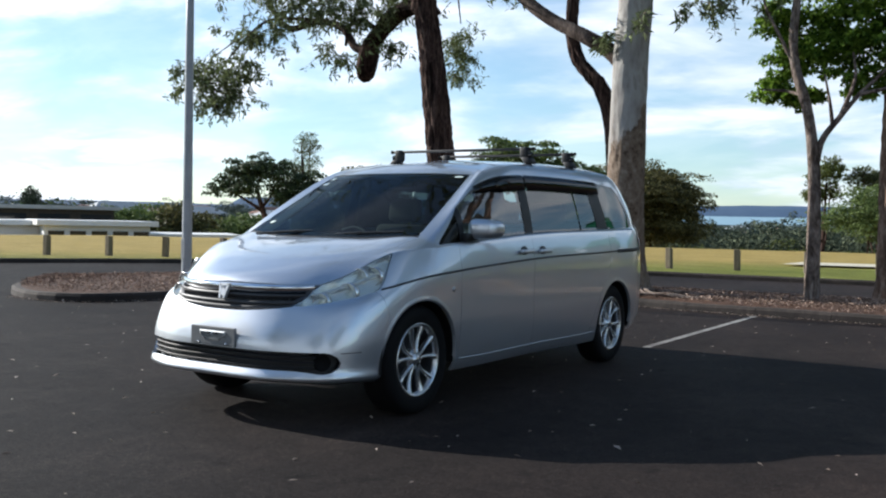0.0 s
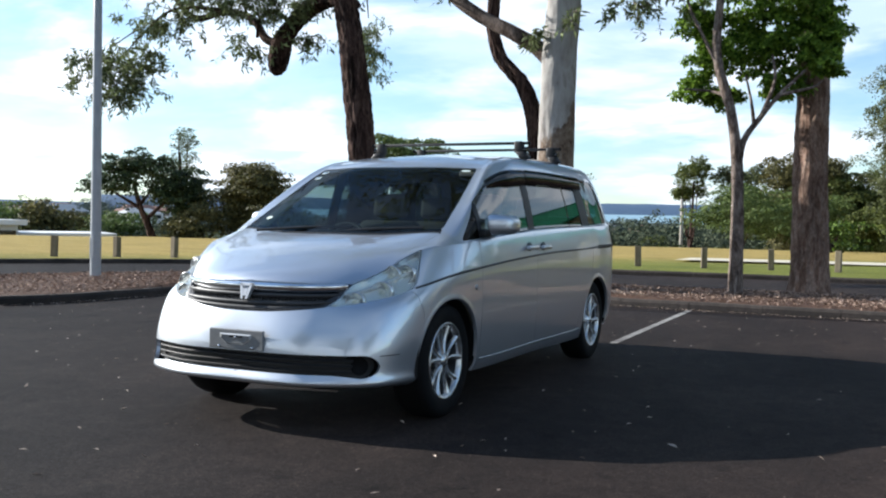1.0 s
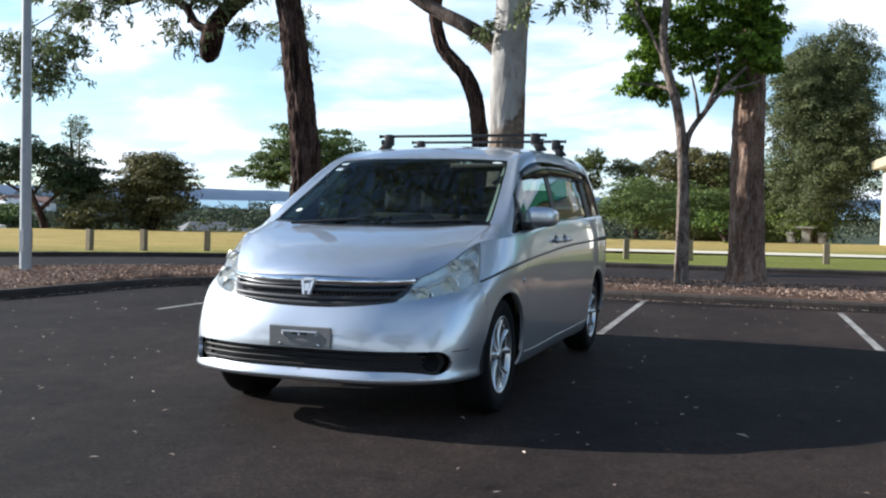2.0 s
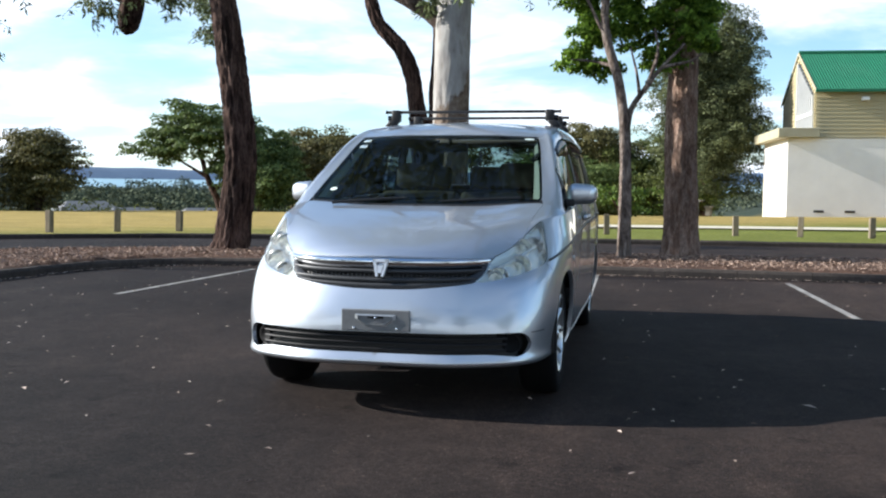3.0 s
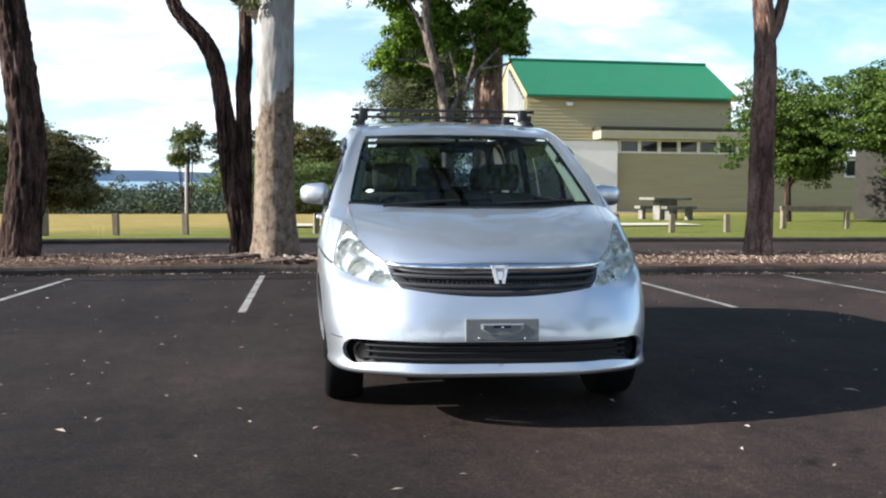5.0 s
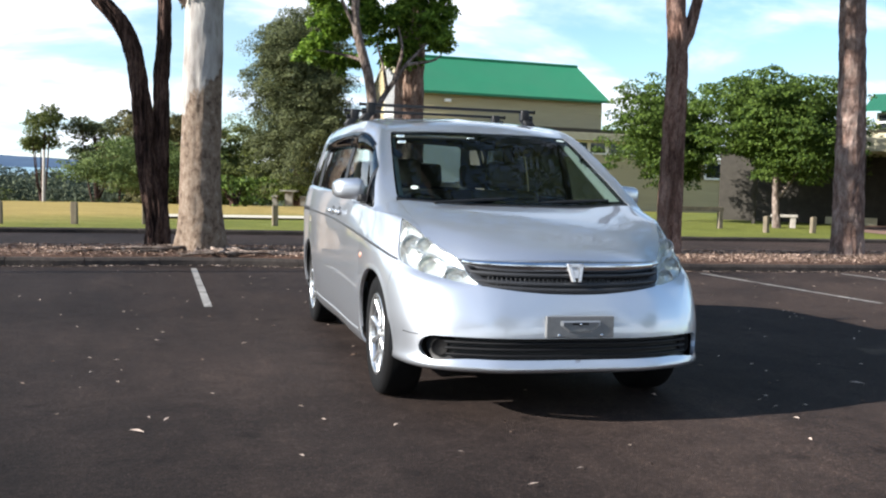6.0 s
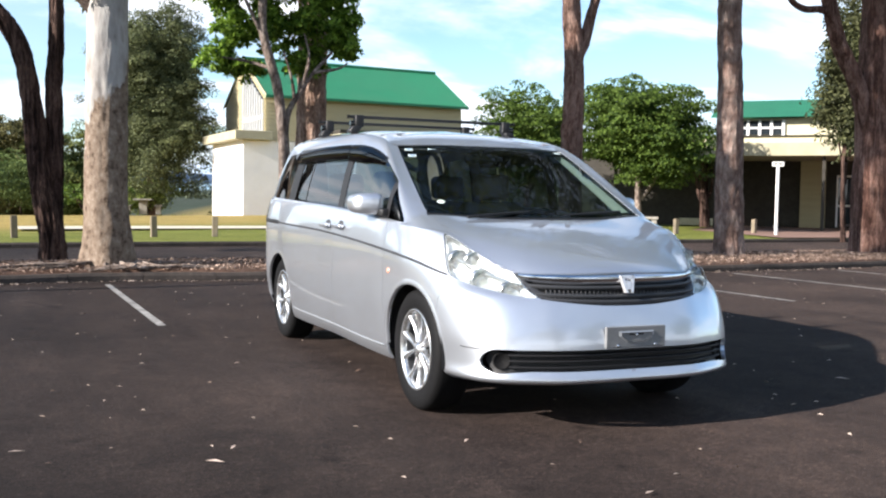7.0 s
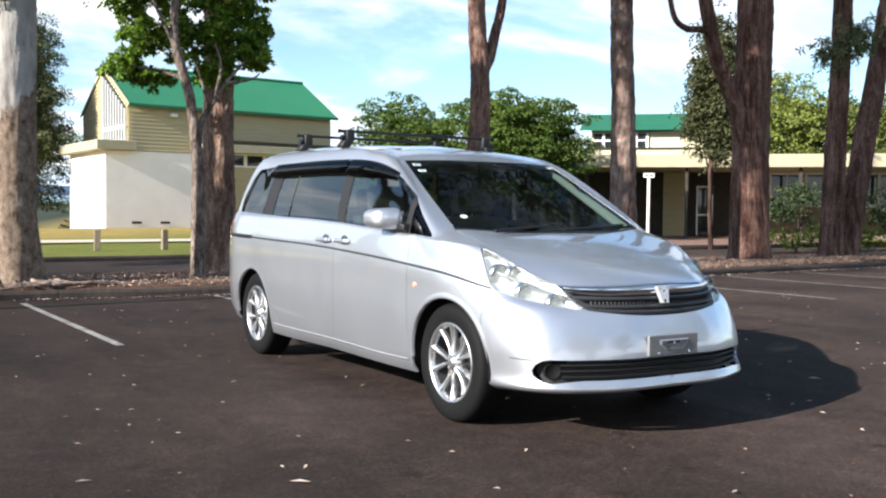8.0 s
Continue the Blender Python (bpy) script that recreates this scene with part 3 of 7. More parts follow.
bv, bf = [], []
ROWS_B = 14
for i in range(NB):
    for k in range(ROWS_B + 1):
        t = k / ROWS_B
        p = fr[i].lerp(bk[i], t)
        bv.append((p.x, p.y, bed_height(t) + (0.025 * noise.noise(Vector((p.x * 1.7, p.y * 1.7, 3))) if 0 < k < ROWS_B else 0)))
for i in range(NB - 1):
    for k in range(ROWS_B):
        a = i * (ROWS_B + 1) + k
        bf.append((a, a + ROWS_B + 1, a + ROWS_B + 2, a + 1))
bed = mesh_object("mulch_bed", bv, bf, MULCH_SOIL, smooth=True)
tagged(bed, "raised garden bed covered with brown bark mulch", "mulch bed", kind="structure")


def kerb_run(line, name, label, width=0.15, height=0.105, length=0.92, group="kerb stones"):
    """Kerb stones end to end along a line, each a bevelled block with a small joint."""
    root = empty(name)
    tagged(root, label, "kerb", kind="structure")
    total = sum((b - a).length for a, b in zip(line, line[1:]))
    n = max(2, int(total / length))
    pts = resample(line, n * 3 + 1)
    for i in range(n):
        seg = pts[i * 3:i * 3 + 4]
        bm = bmesh.new()
        rings = []
        for k, p in enumerate(seg):
            d = (pts[min(i * 3 + k + 1, len(pts) - 1)] - pts[max(i * 3 + k - 1, 0)]).normalized()
            s = Vector((-d.y, d.x, 0))
            q = p + d * (0.003 if k == 0 else -0.003 if k == 3 else 0)
            h = height * random.uniform(0.96, 1.04)
            sec = [(-width / 2 - 0.01, -0.05), (-width / 2, h - 0.035), (-width / 2 + 0.03, h), (width / 2 - 0.03, h), (width / 2, h - 0.035), (width / 2 + 0.01, -0.05)]
            rings.append([bm.verts.new(q + s * a + Vector((0, 0, z))) for a, z in sec])
        for a, b in zip(rings, rings[1:]):
            for j in range(6):
                bm.faces.new((a[j], a[(j + 1) % 6], b[(j + 1) % 6], b[j]))
        bm.faces.new(rings[0])
        bm.faces.new(rings[-1][::-1])
        part("kerb_stone", bm, KERB_MAT, root)
    return root


around = [p for p in reversed(bk)] + [p for p in fr]
kerb_run(around, "kerb", "weathered dark concrete kerb round the mulch bed")
far_kerb = [p for p in edge if -18.2 < p.x < 36 and p.y > -1]
kerb_run(far_kerb, "kerb", "weathered low concrete kerb between road and grass", length=1.8)

# parking bay lines
for name, a, b in (("first", (-4.08, 3.8), (-4.05, 7.35)), ("second", (-1.60, 3.72), (-1.72, 7.75)), ("third", (0.69, 3.87), (0.60, 7.85)), ("fourth", (3.08, 3.84), (2.97, 7.4)), ("fifth", (5.42, 3.85), (5.32, 7.5)), ("sixth", (7.8, 3.9), (7.7, 7.6)), ("seventh", (10.2, 4.0), (10.1, 7.8)), ("eighth", (12.6, 4.1), (12.5, 8.1))):
    A, B = Vector((*a, 0)), Vector((*b, 0))
    d = (B - A).normalized()
    s = Vector((-d.y, d.x, 0)) * 0.036
    lv, lf = [], []
    n = 24
    for i in range(n + 1):
        p = A.lerp(B, i / n)
        w = 1 + 0.12 * noise.noise(p * 4)
        lv += [p - s * w + Vector((0, 0, 0.004)), p + s * w + Vector((0, 0, 0.004))]
    for i in range(n):
        lf.append((2 * i, 2 * i + 1, 2 * i + 3, 2 * i + 2))
    tagged(mesh_object("bay_line", lv, lf, PAINT_LINE), "worn white painted parking bay line on asphalt", "road marking", "bay lines", "structure")

# bark chips on the bed
rng = np.random.default_rng(5)
CH = 60000
ti, tk = rng.uniform(0, NB - 1.001, CH), rng.uniform(0.03, 0.97, CH)
cp = []
for a, t in zip(ti, tk):
    i = int(a)
    p = fr[i].lerp(fr[i + 1], a - i).lerp(bk[i].lerp(bk[i + 1], a - i), t)
    cp.append((p.x, p.y, bed_height(t) + 0.018))
cv, cf = leaf_mesh(np.array(cp), np.tile((0, 0, 1.6), (CH, 1)), 0.056, 0.019, rng, 0, 0.3)
tagged(crown_part("bark_mulch", cv, cf, CHIP, None), "loose brown bark chips and dry leaves", "mulch", kind="stuff")

# fallen leaves on the asphalt
LN = 620
lx, ly = rng.uniform(-7, 9, LN), rng.uniform(-4.5, 8, LN)
lp = np.stack([lx, ly, np.full(LN, 0.006)], 1)
lv, lf = leaf_mesh(lp, np.tile((0, 0, 2.6), (LN, 1)), 0.035, 0.014, rng, 0, 0.35)
lv[:, 2] = np.maximum(lv[:, 2], 0.004)
tagged(crown_part("leaf_litter", lv, lf, LITTER, None), "small dry brown leaves scattered on the asphalt", "leaves", kind="stuff")
for i, (x, y, a, s) in enumerate(((2.04, -0.07, 15, 0.13), (-2.0, -0.67, 20, 0.13), (-2.75, -0.25, 70, 0.08), (-0.55, -1.7, 130, 0.06), (-2.3, 0.25, 40, 0.06), (1.2, -1.55, 60, 0.05))):
    v, f = leaf_mesh(np.array([(0, 0, 0.012)]), np.array([(0, 0, 9.0)]), s * 0.8, s * 0.22, np.random.default_rng(40 + i), 0, 0.18)
    v[:, 2] = np.maximum(v[:, 2], 0.003)
    ob = crown_part("fallen_leaf", v, f, LITTER, None)
    ob.matrix_basis = pose(x, y, 0, 0, 0, a)
    tagged(ob, "curled dry brown leaf lying on the asphalt", "leaf", "large fallen leaves")

# debris gathered along the foot of the kerb
KN = 2600
kq = []
for a, o in zip(rng.uniform(8, NB - 2, KN), np.abs(rng.normal(0, 0.07, KN))):
    i = int(a)
    d = (fr[i + 1] - fr[i]).normalized()
    p = fr[i].lerp(fr[i + 1], a - i) + Vector((d.y, -d.x, 0)) * (0.09 + o)
    kq.append((p.x, p.y, 0.008))
kv, kf = leaf_mesh(np.array(kq), np.tile((0, 0, 2.4), (KN, 1)), 0.04, 0.016, rng, 0, 0.3)
kv[:, 2] = np.maximum(kv[:, 2], 0.004)
tagged(crown_part("kerb_litter", kv, kf, LITTER, None), "dry leaves and bark gathered along the kerb", "leaves", kind="stuff")

# timber bollards along the grass
BOLLARDS = [(-18.5, 9.1), (-17.4, 10.3), (-16.28, 11.28), (-15.2, 12.14), (-14.16, 13.11), (-13.2, 14.05), (-12.3, 14.91), (-11.1, 15.81), (-9.87, 16.54), (-8.72, 17.21), (-7.29, 17.59), (-5.83, 17.99), (-4.32, 18.40), (-2.81, 18.92), (-1.27, 19.23), (0.26, 19.5), (1.74, 19.66), (3.40, 19.84), (4.95, 20.0), (6.64, 20.16), (8.23, 20.3), (9.86, 20.5), (15.07, 21.02), (16.8, 21.18), (20.28, 21.49)]
proto = None
for bx, by in BOLLARDS:
    at = pose(bx, by, 0.06, 0, random.uniform(-1.5, 1.5), random.uniform(-10, 25))
    if proto is None:
        bm = bmesh.new()
        box(bm, (-0.07, -0.07, -0.2), (0.07, 0.07, 0.54), 0.012)
        bmesh.ops.translate(bm, verts=[v for v in bm.verts if v.co.z > 0.5 and v.co.y > 0], vec=(0, 0, -0.02))
        proto = part("bollard", bm, POST_WOOD)
        tagged(proto, "short square weathered timber bollard at the grass edge", "bollard", "timber bollards")
        proto.matrix_basis = at
    else:
        copy_thing(proto, at)

# pale footpath across the lawn
pp = smooth_line([(-2.8, 24.4, 0.13), (0.5, 25.0, 0.13), (5, 25.6, 0.13), (8.5, 26.1, 0.13), (11.0, 26.4, 0.14)], 8)
pv, pf = [], []
for i, p in enumerate(pp):
    pv += [p + Vector((0, -1.2, 0.02)), p + Vector((0, 1.2, 0.02))]
for i in range(len(pp) - 1):
    pf.append((2 * i, 2 * i + 2, 2 * i + 3, 2 * i + 1))
tagged(mesh_object("footpath", pv, pf, PATH_MAT), "pale gravel footpath on the lawn", "path", kind="structure")

# ---- distance ----
sv, sf = [], []
hv, hf = [], []
N = 120
for i in range(N + 1):
    a = radians(-75 + 89 * i / N)
    w = Vector((math.sin(a), math.cos(a), 0))
    h = (100 if i > 40 else 62) + 14 * noise.noise(Vector((a * 6, 0, 0))) + 6 * noise.noise(Vector((a * 25, 4, 0)))
    hv += [w * 4350 + Vector((0, 0, 30)), w * 4500 + Vector((0, 0, 50 + (h - 50) * 0.6)), w * 4700 + Vector((0, 0, h + 4))]
    if i < 56:
        continue
    for r, z in ((900, 4.0), (1600, 9.5), (3000, 31), (4400, 52)):
        sv.append(w * r + Vector((0, 0, z)))
for i in range(N):
    for k in range(3):
        if i < N - 56:
            sf.append((4 * i + k, 4 * i + 4 + k, 4 * i + 5 + k, 4 * i + 1 + k))
    for k in range(2):
        hf.append((3 * i + k, 3 * i + 3 + k, 3 * i + 4 + k, 3 * i + 1 + k))
tagged(mesh_object("water", sv, sf, SEA), "pale blue harbour water in the distance", "sea", kind="structure")
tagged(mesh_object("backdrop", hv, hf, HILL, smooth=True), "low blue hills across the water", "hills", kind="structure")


def polar(eye, az, dist):
    return eye[0] + dist * math.sin(radians(az)), eye[1] + dist * math.cos(radians(az))


# belts of far woods below the field; haze on the farther ones is put into leaf colour
def woods(label, n, near, far, lo, hi, size, leaf, seed, az0=-66, az1=24):
    rw = np.random.default_rng(seed)
    blobs = []
    for i in range(n):
        az = rw.uniform(az0, az1)
        d = rw.uniform(near, far)
        x, y = polar((0, -5), az, d)
        top = d * math.tan(radians(rw.uniform(lo, hi) + 0.75 * noise.noise(Vector((az * 0.45, d * 0.02, seed)))))
        s = rw.uniform(0.6, 1.35) * size
        blobs.append((x, y, top - s * 0.8 + 1.1, s * rw.uniform(0.9, 1.7), s * 1.4, s))
    P, Nn = cluster_points(rw, blobs, 2.4 * 9 / size ** 2, 16)
    v, f = leaf_mesh(P, Nn, 0.16 * size, 0.11 * size, rw)
    tagged(crown_part("far_woods", v, f, leaf, None), label, "woods", kind="stuff")


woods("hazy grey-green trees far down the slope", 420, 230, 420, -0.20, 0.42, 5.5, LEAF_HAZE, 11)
woods("distant dark green trees below the field", 360, 130, 230, -0.70, 0.20, 3.6, LEAF_FAR, 12, -34, 24)
woods("mixed green bushes along the field's lower edge", 150, 66, 110, -1.9, -0.95, 1.8, LEAF_SCRUB, 13)
woods("dark trees beside the houses down the slope", 26, 80, 110, 0.15, 0.55, 2.6, LEAF_BLACK, 14, -66, -50.5)
woods("dark trees among houses down the slope", 40, 90, 130, -0.75, -0.1, 2.4, LEAF_FAR, 15, -51, -38)
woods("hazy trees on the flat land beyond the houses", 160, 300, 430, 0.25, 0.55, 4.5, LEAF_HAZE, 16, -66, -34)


# ---- the car: a silver people carrier, nose towards -y, front axle at y = 0 ----
def car_paint():
    m, nt, b = nodes_of("silver_paint", 0.38, 0.83, 0.5)
    fl = noise_node(nt, 900, 2, 0.5)
    nt.links.new(ramp(nt, fl, [(0.35, (0.55, 0.58, 0.63)), (0.7, (0.65, 0.68, 0.73))]), b.inputs["Base Color"])
    b.inputs["Coat Weight"].default_value, b.inputs["Coat Roughness"].default_value = 1.0, 0.03
    b.inputs["Coat IOR"].default_value = 2.0
    dust = ramp(nt, noise_node(nt, 3, 5, 0.6), [(0.3, (0.35,) * 3), (0.8, (0.41,) * 3)])
    nt.links.new(dust, b.inputs["Roughness"])
    return m


def plain(name, col, rough=0.5, metal=0.0, spec=0.5, grain=0.0):
    m, nt, b = nodes_of(name, rough, metal, spec)
    g = ramp(nt, noise_node(nt, 60, 4, 0.6), [(0.3, tuple(c * 0.86 for c in col)), (0.7, col)])
    nt.links.new(g, b.inputs["Base Color"])
    if grain:
        bump(nt, b, noise_node(nt, 300, 3, 0.6), grain, 0.002)
    return m


def thin_glass(name, tint, sheen=0.08, haze=(0.5, 0.6, 0.6), haze_amount=0.0, edge=None):
    """A single pane: tinted see-through with a mirror sheen."""
    m = bpy.data.materials.new(name)
    m.use_nodes = True
    nt = m.node_tree
    nt.nodes.clear()
    out = nt.nodes.new("ShaderNodeOutputMaterial")
    tr = nt.nodes.new("ShaderNodeBsdfTransparent")
    tr.inputs[0].default_value = (*tint, 1)
    gl = nt.nodes.new("ShaderNodeBsdfGlossy")
    gl.inputs["Roughness"].default_value = 0.02
    lw = nt.nodes.new("ShaderNodeLayerWeight")
    lw.inputs[0].default_value = 0.5
    p5 = nt.nodes.new("ShaderNodeMath")
    p5.operation = "POWER"
    nt.links.new(lw.outputs["Facing"], p5.inputs[0])
    p5.inputs[1].default_value = 5.0
    ma = nt.nodes.new("ShaderNodeMath")
    ma.operation = "MULTIPLY_ADD"
    nt.links.new(p5.outputs[0], ma.inputs[0])
    ma.inputs[1].default_value, ma.inputs[2].default_value = edge or min(1.0 - sheen, 8 * sheen), sheen
    ms = nt.nodes.new("ShaderNodeMixShader")
    nt.links.new(ma.outputs[0], ms.inputs[0])
    nt.links.new(tr.outputs[0], ms.inputs[1])
    nt.links.new(gl.outputs[0], ms.inputs[2])
    last = ms.outputs[0]
    if haze_amount:
        df = nt.nodes.new("ShaderNodeBsdfDiffuse")
        df.inputs["Color"].default_value = (*haze, 1)
        mh = nt.nodes.new("ShaderNodeMixShader")
        mh.inputs[0].default_value = haze_amount
        nt.links.new(last, mh.inputs[1])
        nt.links.new(df.outputs[0], mh.inputs[2])
        last = mh.outputs[0]
    nt.links.new(last, out.inputs[0])
    return m


PAINT = car_paint()
BLACK = plain("black_plastic", (0.012, 0.012, 0.013), 0.5, 0.0, 0.4, 0.2)
GLOSS_BLACK = plain("gloss_black", (0.008, 0.008, 0.009), 0.12)
RUBBER = plain("tyre_rubber", (0.0065, 0.0065, 0.007), 0.7, 0.0, 0.14, 0.4)
GREY_TRIM = plain("grey_trim", (0.055, 0.057, 0.062), 0.45, 0.3)
CHROME = plain("chrome", (0.86, 0.87, 0.89), 0.10, 1.0)
BADGE_CHROME = plain("badge_chrome", (0.80, 0.81, 0.83), 0.30, 0.6)
ALLOY = plain("alloy", (0.66, 0.67, 0.68), 0.25, 0.9)
SILVER_TRIM = plain("silver_trim", (0.42, 0.44, 0.46), 0.35, 0.6)
HEADLINER = plain("beige_lining", (0.16, 0.145, 0.12), 0.95)
SEAT = plain("beige_cloth", (0.34, 0.285, 0.215), 0.95, 0.0, 0.2, 0.5)
CREAM_TRIM = plain("cream_plastic", (0.62, 0.60, 0.48), 0.6)
DASH = plain("dash_plastic", (0.035, 0.032, 0.03), 0.6)
PLATE_GREY = plain("plate_holder_grey", (0.20, 0.205, 0.21), 0.5, 0.2)
WINDSCREEN = thin_glass("windscreen_glass", (0.34, 0.42, 0.43), 0.026, edge=0.55)
TINT_TAIL = thin_glass("tail_glass", (0.62, 0.74, 0.76), 0.06)
TINT_FRONT = thin_glass("door_glass", (0.50, 0.60, 0.62), 0.18, edge=0.6)
TINT_REAR = thin_glass("privacy_glass", (0.14, 0.18, 0.20), 0.15, edge=0.6)
QUARTER = thin_glass("quarter_glass", (0.06, 0.07, 0.07), 0.03)
SMOKE = thin_glass("smoked_acrylic", (0.10, 0.10, 0.11), 0.06)
LENS = thin_glass("lamp_lens", (0.92, 0.94, 0.90), 0.05, (0.84, 0.84, 0.78), 0.10)
REFLECTOR = plain("lamp_reflector", (0.78, 0.79, 0.80), 0.22, 1.0)
def lamp_bowl():
    m, nt, b = nodes_of("lamp_bowl", 0.20, 0.72, 0.5)
    b.inputs["Base Color"].default_value = (0.93, 0.94, 0.93, 1)
    vo = nt.nodes.new("ShaderNodeTexVoronoi")
    vo.inputs["Scale"].default_value = 9.0
    tc = nt.nodes.new("ShaderNodeTexCoord")
    nt.links.new(tc.outputs["Object"], vo.inputs["Vector"])
    bump(nt, b, vo.outputs["Distance"], 0.22, 0.04)
    return m


LAMP_BOWL = lamp_bowl()
STICKER = plain("sticker", (0.65, 0.75, 0.70), 0.6)
STICKER_TEXT = plain("sticker_blue", (0.10, 0.22, 0.45), 0.6)
TAIL_RED = plain("tail_lamp_red", (0.35, 0.02, 0.02), 0.15)
AMBER = plain("amber_lens", (0.60, 0.30, 0.22), 0.25)

# Rings round the body from sill to roof; each runs from the nose's middle round the left side to the tail's middle.
RINGS = [
    [(0, -.765, .235), (.42, -.725, .235), (.69, -.53, .235), (.785, 0, .22), (.80, .40, .215), (.80, 1.33, .215), (.79, 2.785, .22), (.77, 3.3, .26), (.66, 3.60, .28), (0, 3.68, .28)],
    [(0, -.842, .262), (.45, -.800, .262), (.74, -.575, .262), (.815, 0, .26), (.818, .40, .25), (.818, 1.33, .25), (.805, 2.785, .26), (.785, 3.3, .30), (.67, 3.62, .31), (0, 3.71, .31)],
    [(0, -.822, .31), (.45, -.780, .31), (.735, -.57, .31), (.825, 0, .31), (.828, .40, .29), (.828, 1.33, .29), (.815, 2.785, .30), (.795, 3.3, .33), (.68, 3.64, .35), (0, 3.73, .35)],
    [(0, -.815, .46), (.45, -.768, .46), (.752, -.54, .46), (.843, 0, .48), (.846, .40, .50), (.847, 1.33, .50), (.838, 2.785, .50), (.815, 3.3, .50), (.69, 3.65, .52), (0, 3.74, .52)],
    [(0, -.770, .60), (.45, -.700, .615), (.752, -.46, .645), (.840, 0, .68), (.846, .40, .69), (.848, 1.33, .70), (.842, 2.785, .72), (.82, 3.3, .74), (.69, 3.64, .78), (0, 3.73, .78)],
    [(0, -.742, .665), (.462, -.655, .670), (.740, -.375, .722), (.834, 0, .79), (.843, .40, .822), (.844, 1.33, .872), (.837, 2.785, .905), (.815, 3.3, .92), (.68, 3.62, .95), (0, 3.70, .95)],
    [(0, -.712, .765), (.485, -.565, .758), (.702, -.180, .916), (.792, .08, .950), (.815, .40, .975), (.812, 1.33, 1.03), (.800, 2.785, 1.07), (.775, 3.3, 1.085), (.65, 3.57, 1.10), (0, 3.66, 1.10)],
    [(0, -.50, .868), (.462, -.39, .874), (.700, -.085, .948), (.799, .12, .958), (.811, .42, .982), (.807, 1.33, 1.037), (.792, 2.785, 1.077), (.766, 3.3, 1.092), (.645, 3.56, 1.107), (0, 3.65, 1.107)],
    [(0, -.26, .944), (.42, -.17, .950), (.694, .030, .982), (.799, .15, .965), (.804, .44, .988), (.801, 1.33, 1.041), (.788, 2.785, 1.081), (.762, 3.3, 1.096), (.643, 3.555, 1.111), (0, 3.645, 1.111)],
    [(0, .00, .999), (.36, .04, 1.002), (.682, .145, 1.018), (.795, .185, .974), (.797, .46, .993), (.795, 1.33, 1.045), (.783, 2.785, 1.085), (.757, 3.3, 1.10), (.64, 3.55, 1.115), (0, 3.64, 1.115)],
    [(0, .44, 1.236), (.345, .47, 1.236), (.632, .54, 1.234), (.724, .54, 1.220), (.742, .78, 1.235), (.745, 1.33, 1.27), (.735, 2.785, 1.30), (.705, 3.25, 1.30), (.60, 3.46, 1.31), (0, 3.56, 1.32)],
    [(0, .85, 1.443), (.32, .865, 1.442), (.568, .925, 1.436), (.630, .96, 1.450), (.655, 1.12, 1.472), (.668, 1.40, 1.492), (.662, 2.785, 1.51), (.635, 3.10, 1.505), (.54, 3.26, 1.51), (0, 3.38, 1.535)],
    [(0, 1.02, 1.505), (.30, 1.05, 1.502), (.50, 1.13, 1.495), (.548, 1.22, 1.512), (.572, 1.34, 1.526), (.585, 1.55, 1.543), (.58, 2.70, 1.560), (.55, 2.95, 1.556), (.46, 3.08, 1.556), (0, 3.18, 1.572)],
    [(0, 1.45, 1.567), (0, 1.48, 1.570), (0, 1.52, 1.573), (0, 1.56, 1.576), (0, 1.62, 1.580), (0, 1.85, 1.592), (0, 2.60, 1.606), (0, 2.75, 1.604), (0, 2.84, 1.602), (0, 2.92, 1.598)],
]


LEVEL = [0, 0.5, 1, 2, 3, 4, 5, 5.33, 5.66, 6, 7, 8, 9, 10]


def hermite_rows(K, knots, q, sharp=(), level=()):
    """Smooth curve through K (n, ..., 3) at scalar knots (n, ...), sampled at whole-index parameters q; creased at the rows in sharp; level (row, column, keep) flattens a rise there."""
    n = len(K)
    tang = np.zeros_like(K)
    d = [(K[i + 1] - K[i]) / (knots[i + 1] - knots[i])[..., None] for i in range(n - 1)]
    for i in range(n):
        if i == 0:
            tang[i] = d[0]
        elif i == n - 1:
            tang[i] = d[-1]
        else:
            h0, h1 = (knots[i] - knots[i - 1])[..., None], (knots[i + 1] - knots[i])[..., None]
            tang[i] = (d[i - 1] * h1 + d[i] * h0) / (h0 + h1)
    for i, j, k in level:
        tang[i, j, 2] *= k
    first, last = tang.copy(), tang.copy()
    for i in sharp:
        last[i] = 1.5 * d[i - 1] - 0.5 * tang[i - 1]
        first[i] = 1.5 * d[i] - 0.5 * tang[i + 1]
    out = []
    for v in q:
        i = min(int(v), n - 2)
        t = v - i
        h = (knots[i + 1] - knots[i])[..., None]
        out.append((2 * t ** 3 - 3 * t * t + 1) * K[i] + (t ** 3 - 2 * t * t + t) * h * first[i] + (-2 * t ** 3 + 3 * t * t) * K[i + 1] + (t ** 3 - t * t) * h * last[i + 1])
    return np.array(out)


def spans(counts):
    q = []
    for i, n in enumerate(counts):
        q += [i + k / n for k in range(n)]
    return np.array(q + [float(len(counts))])


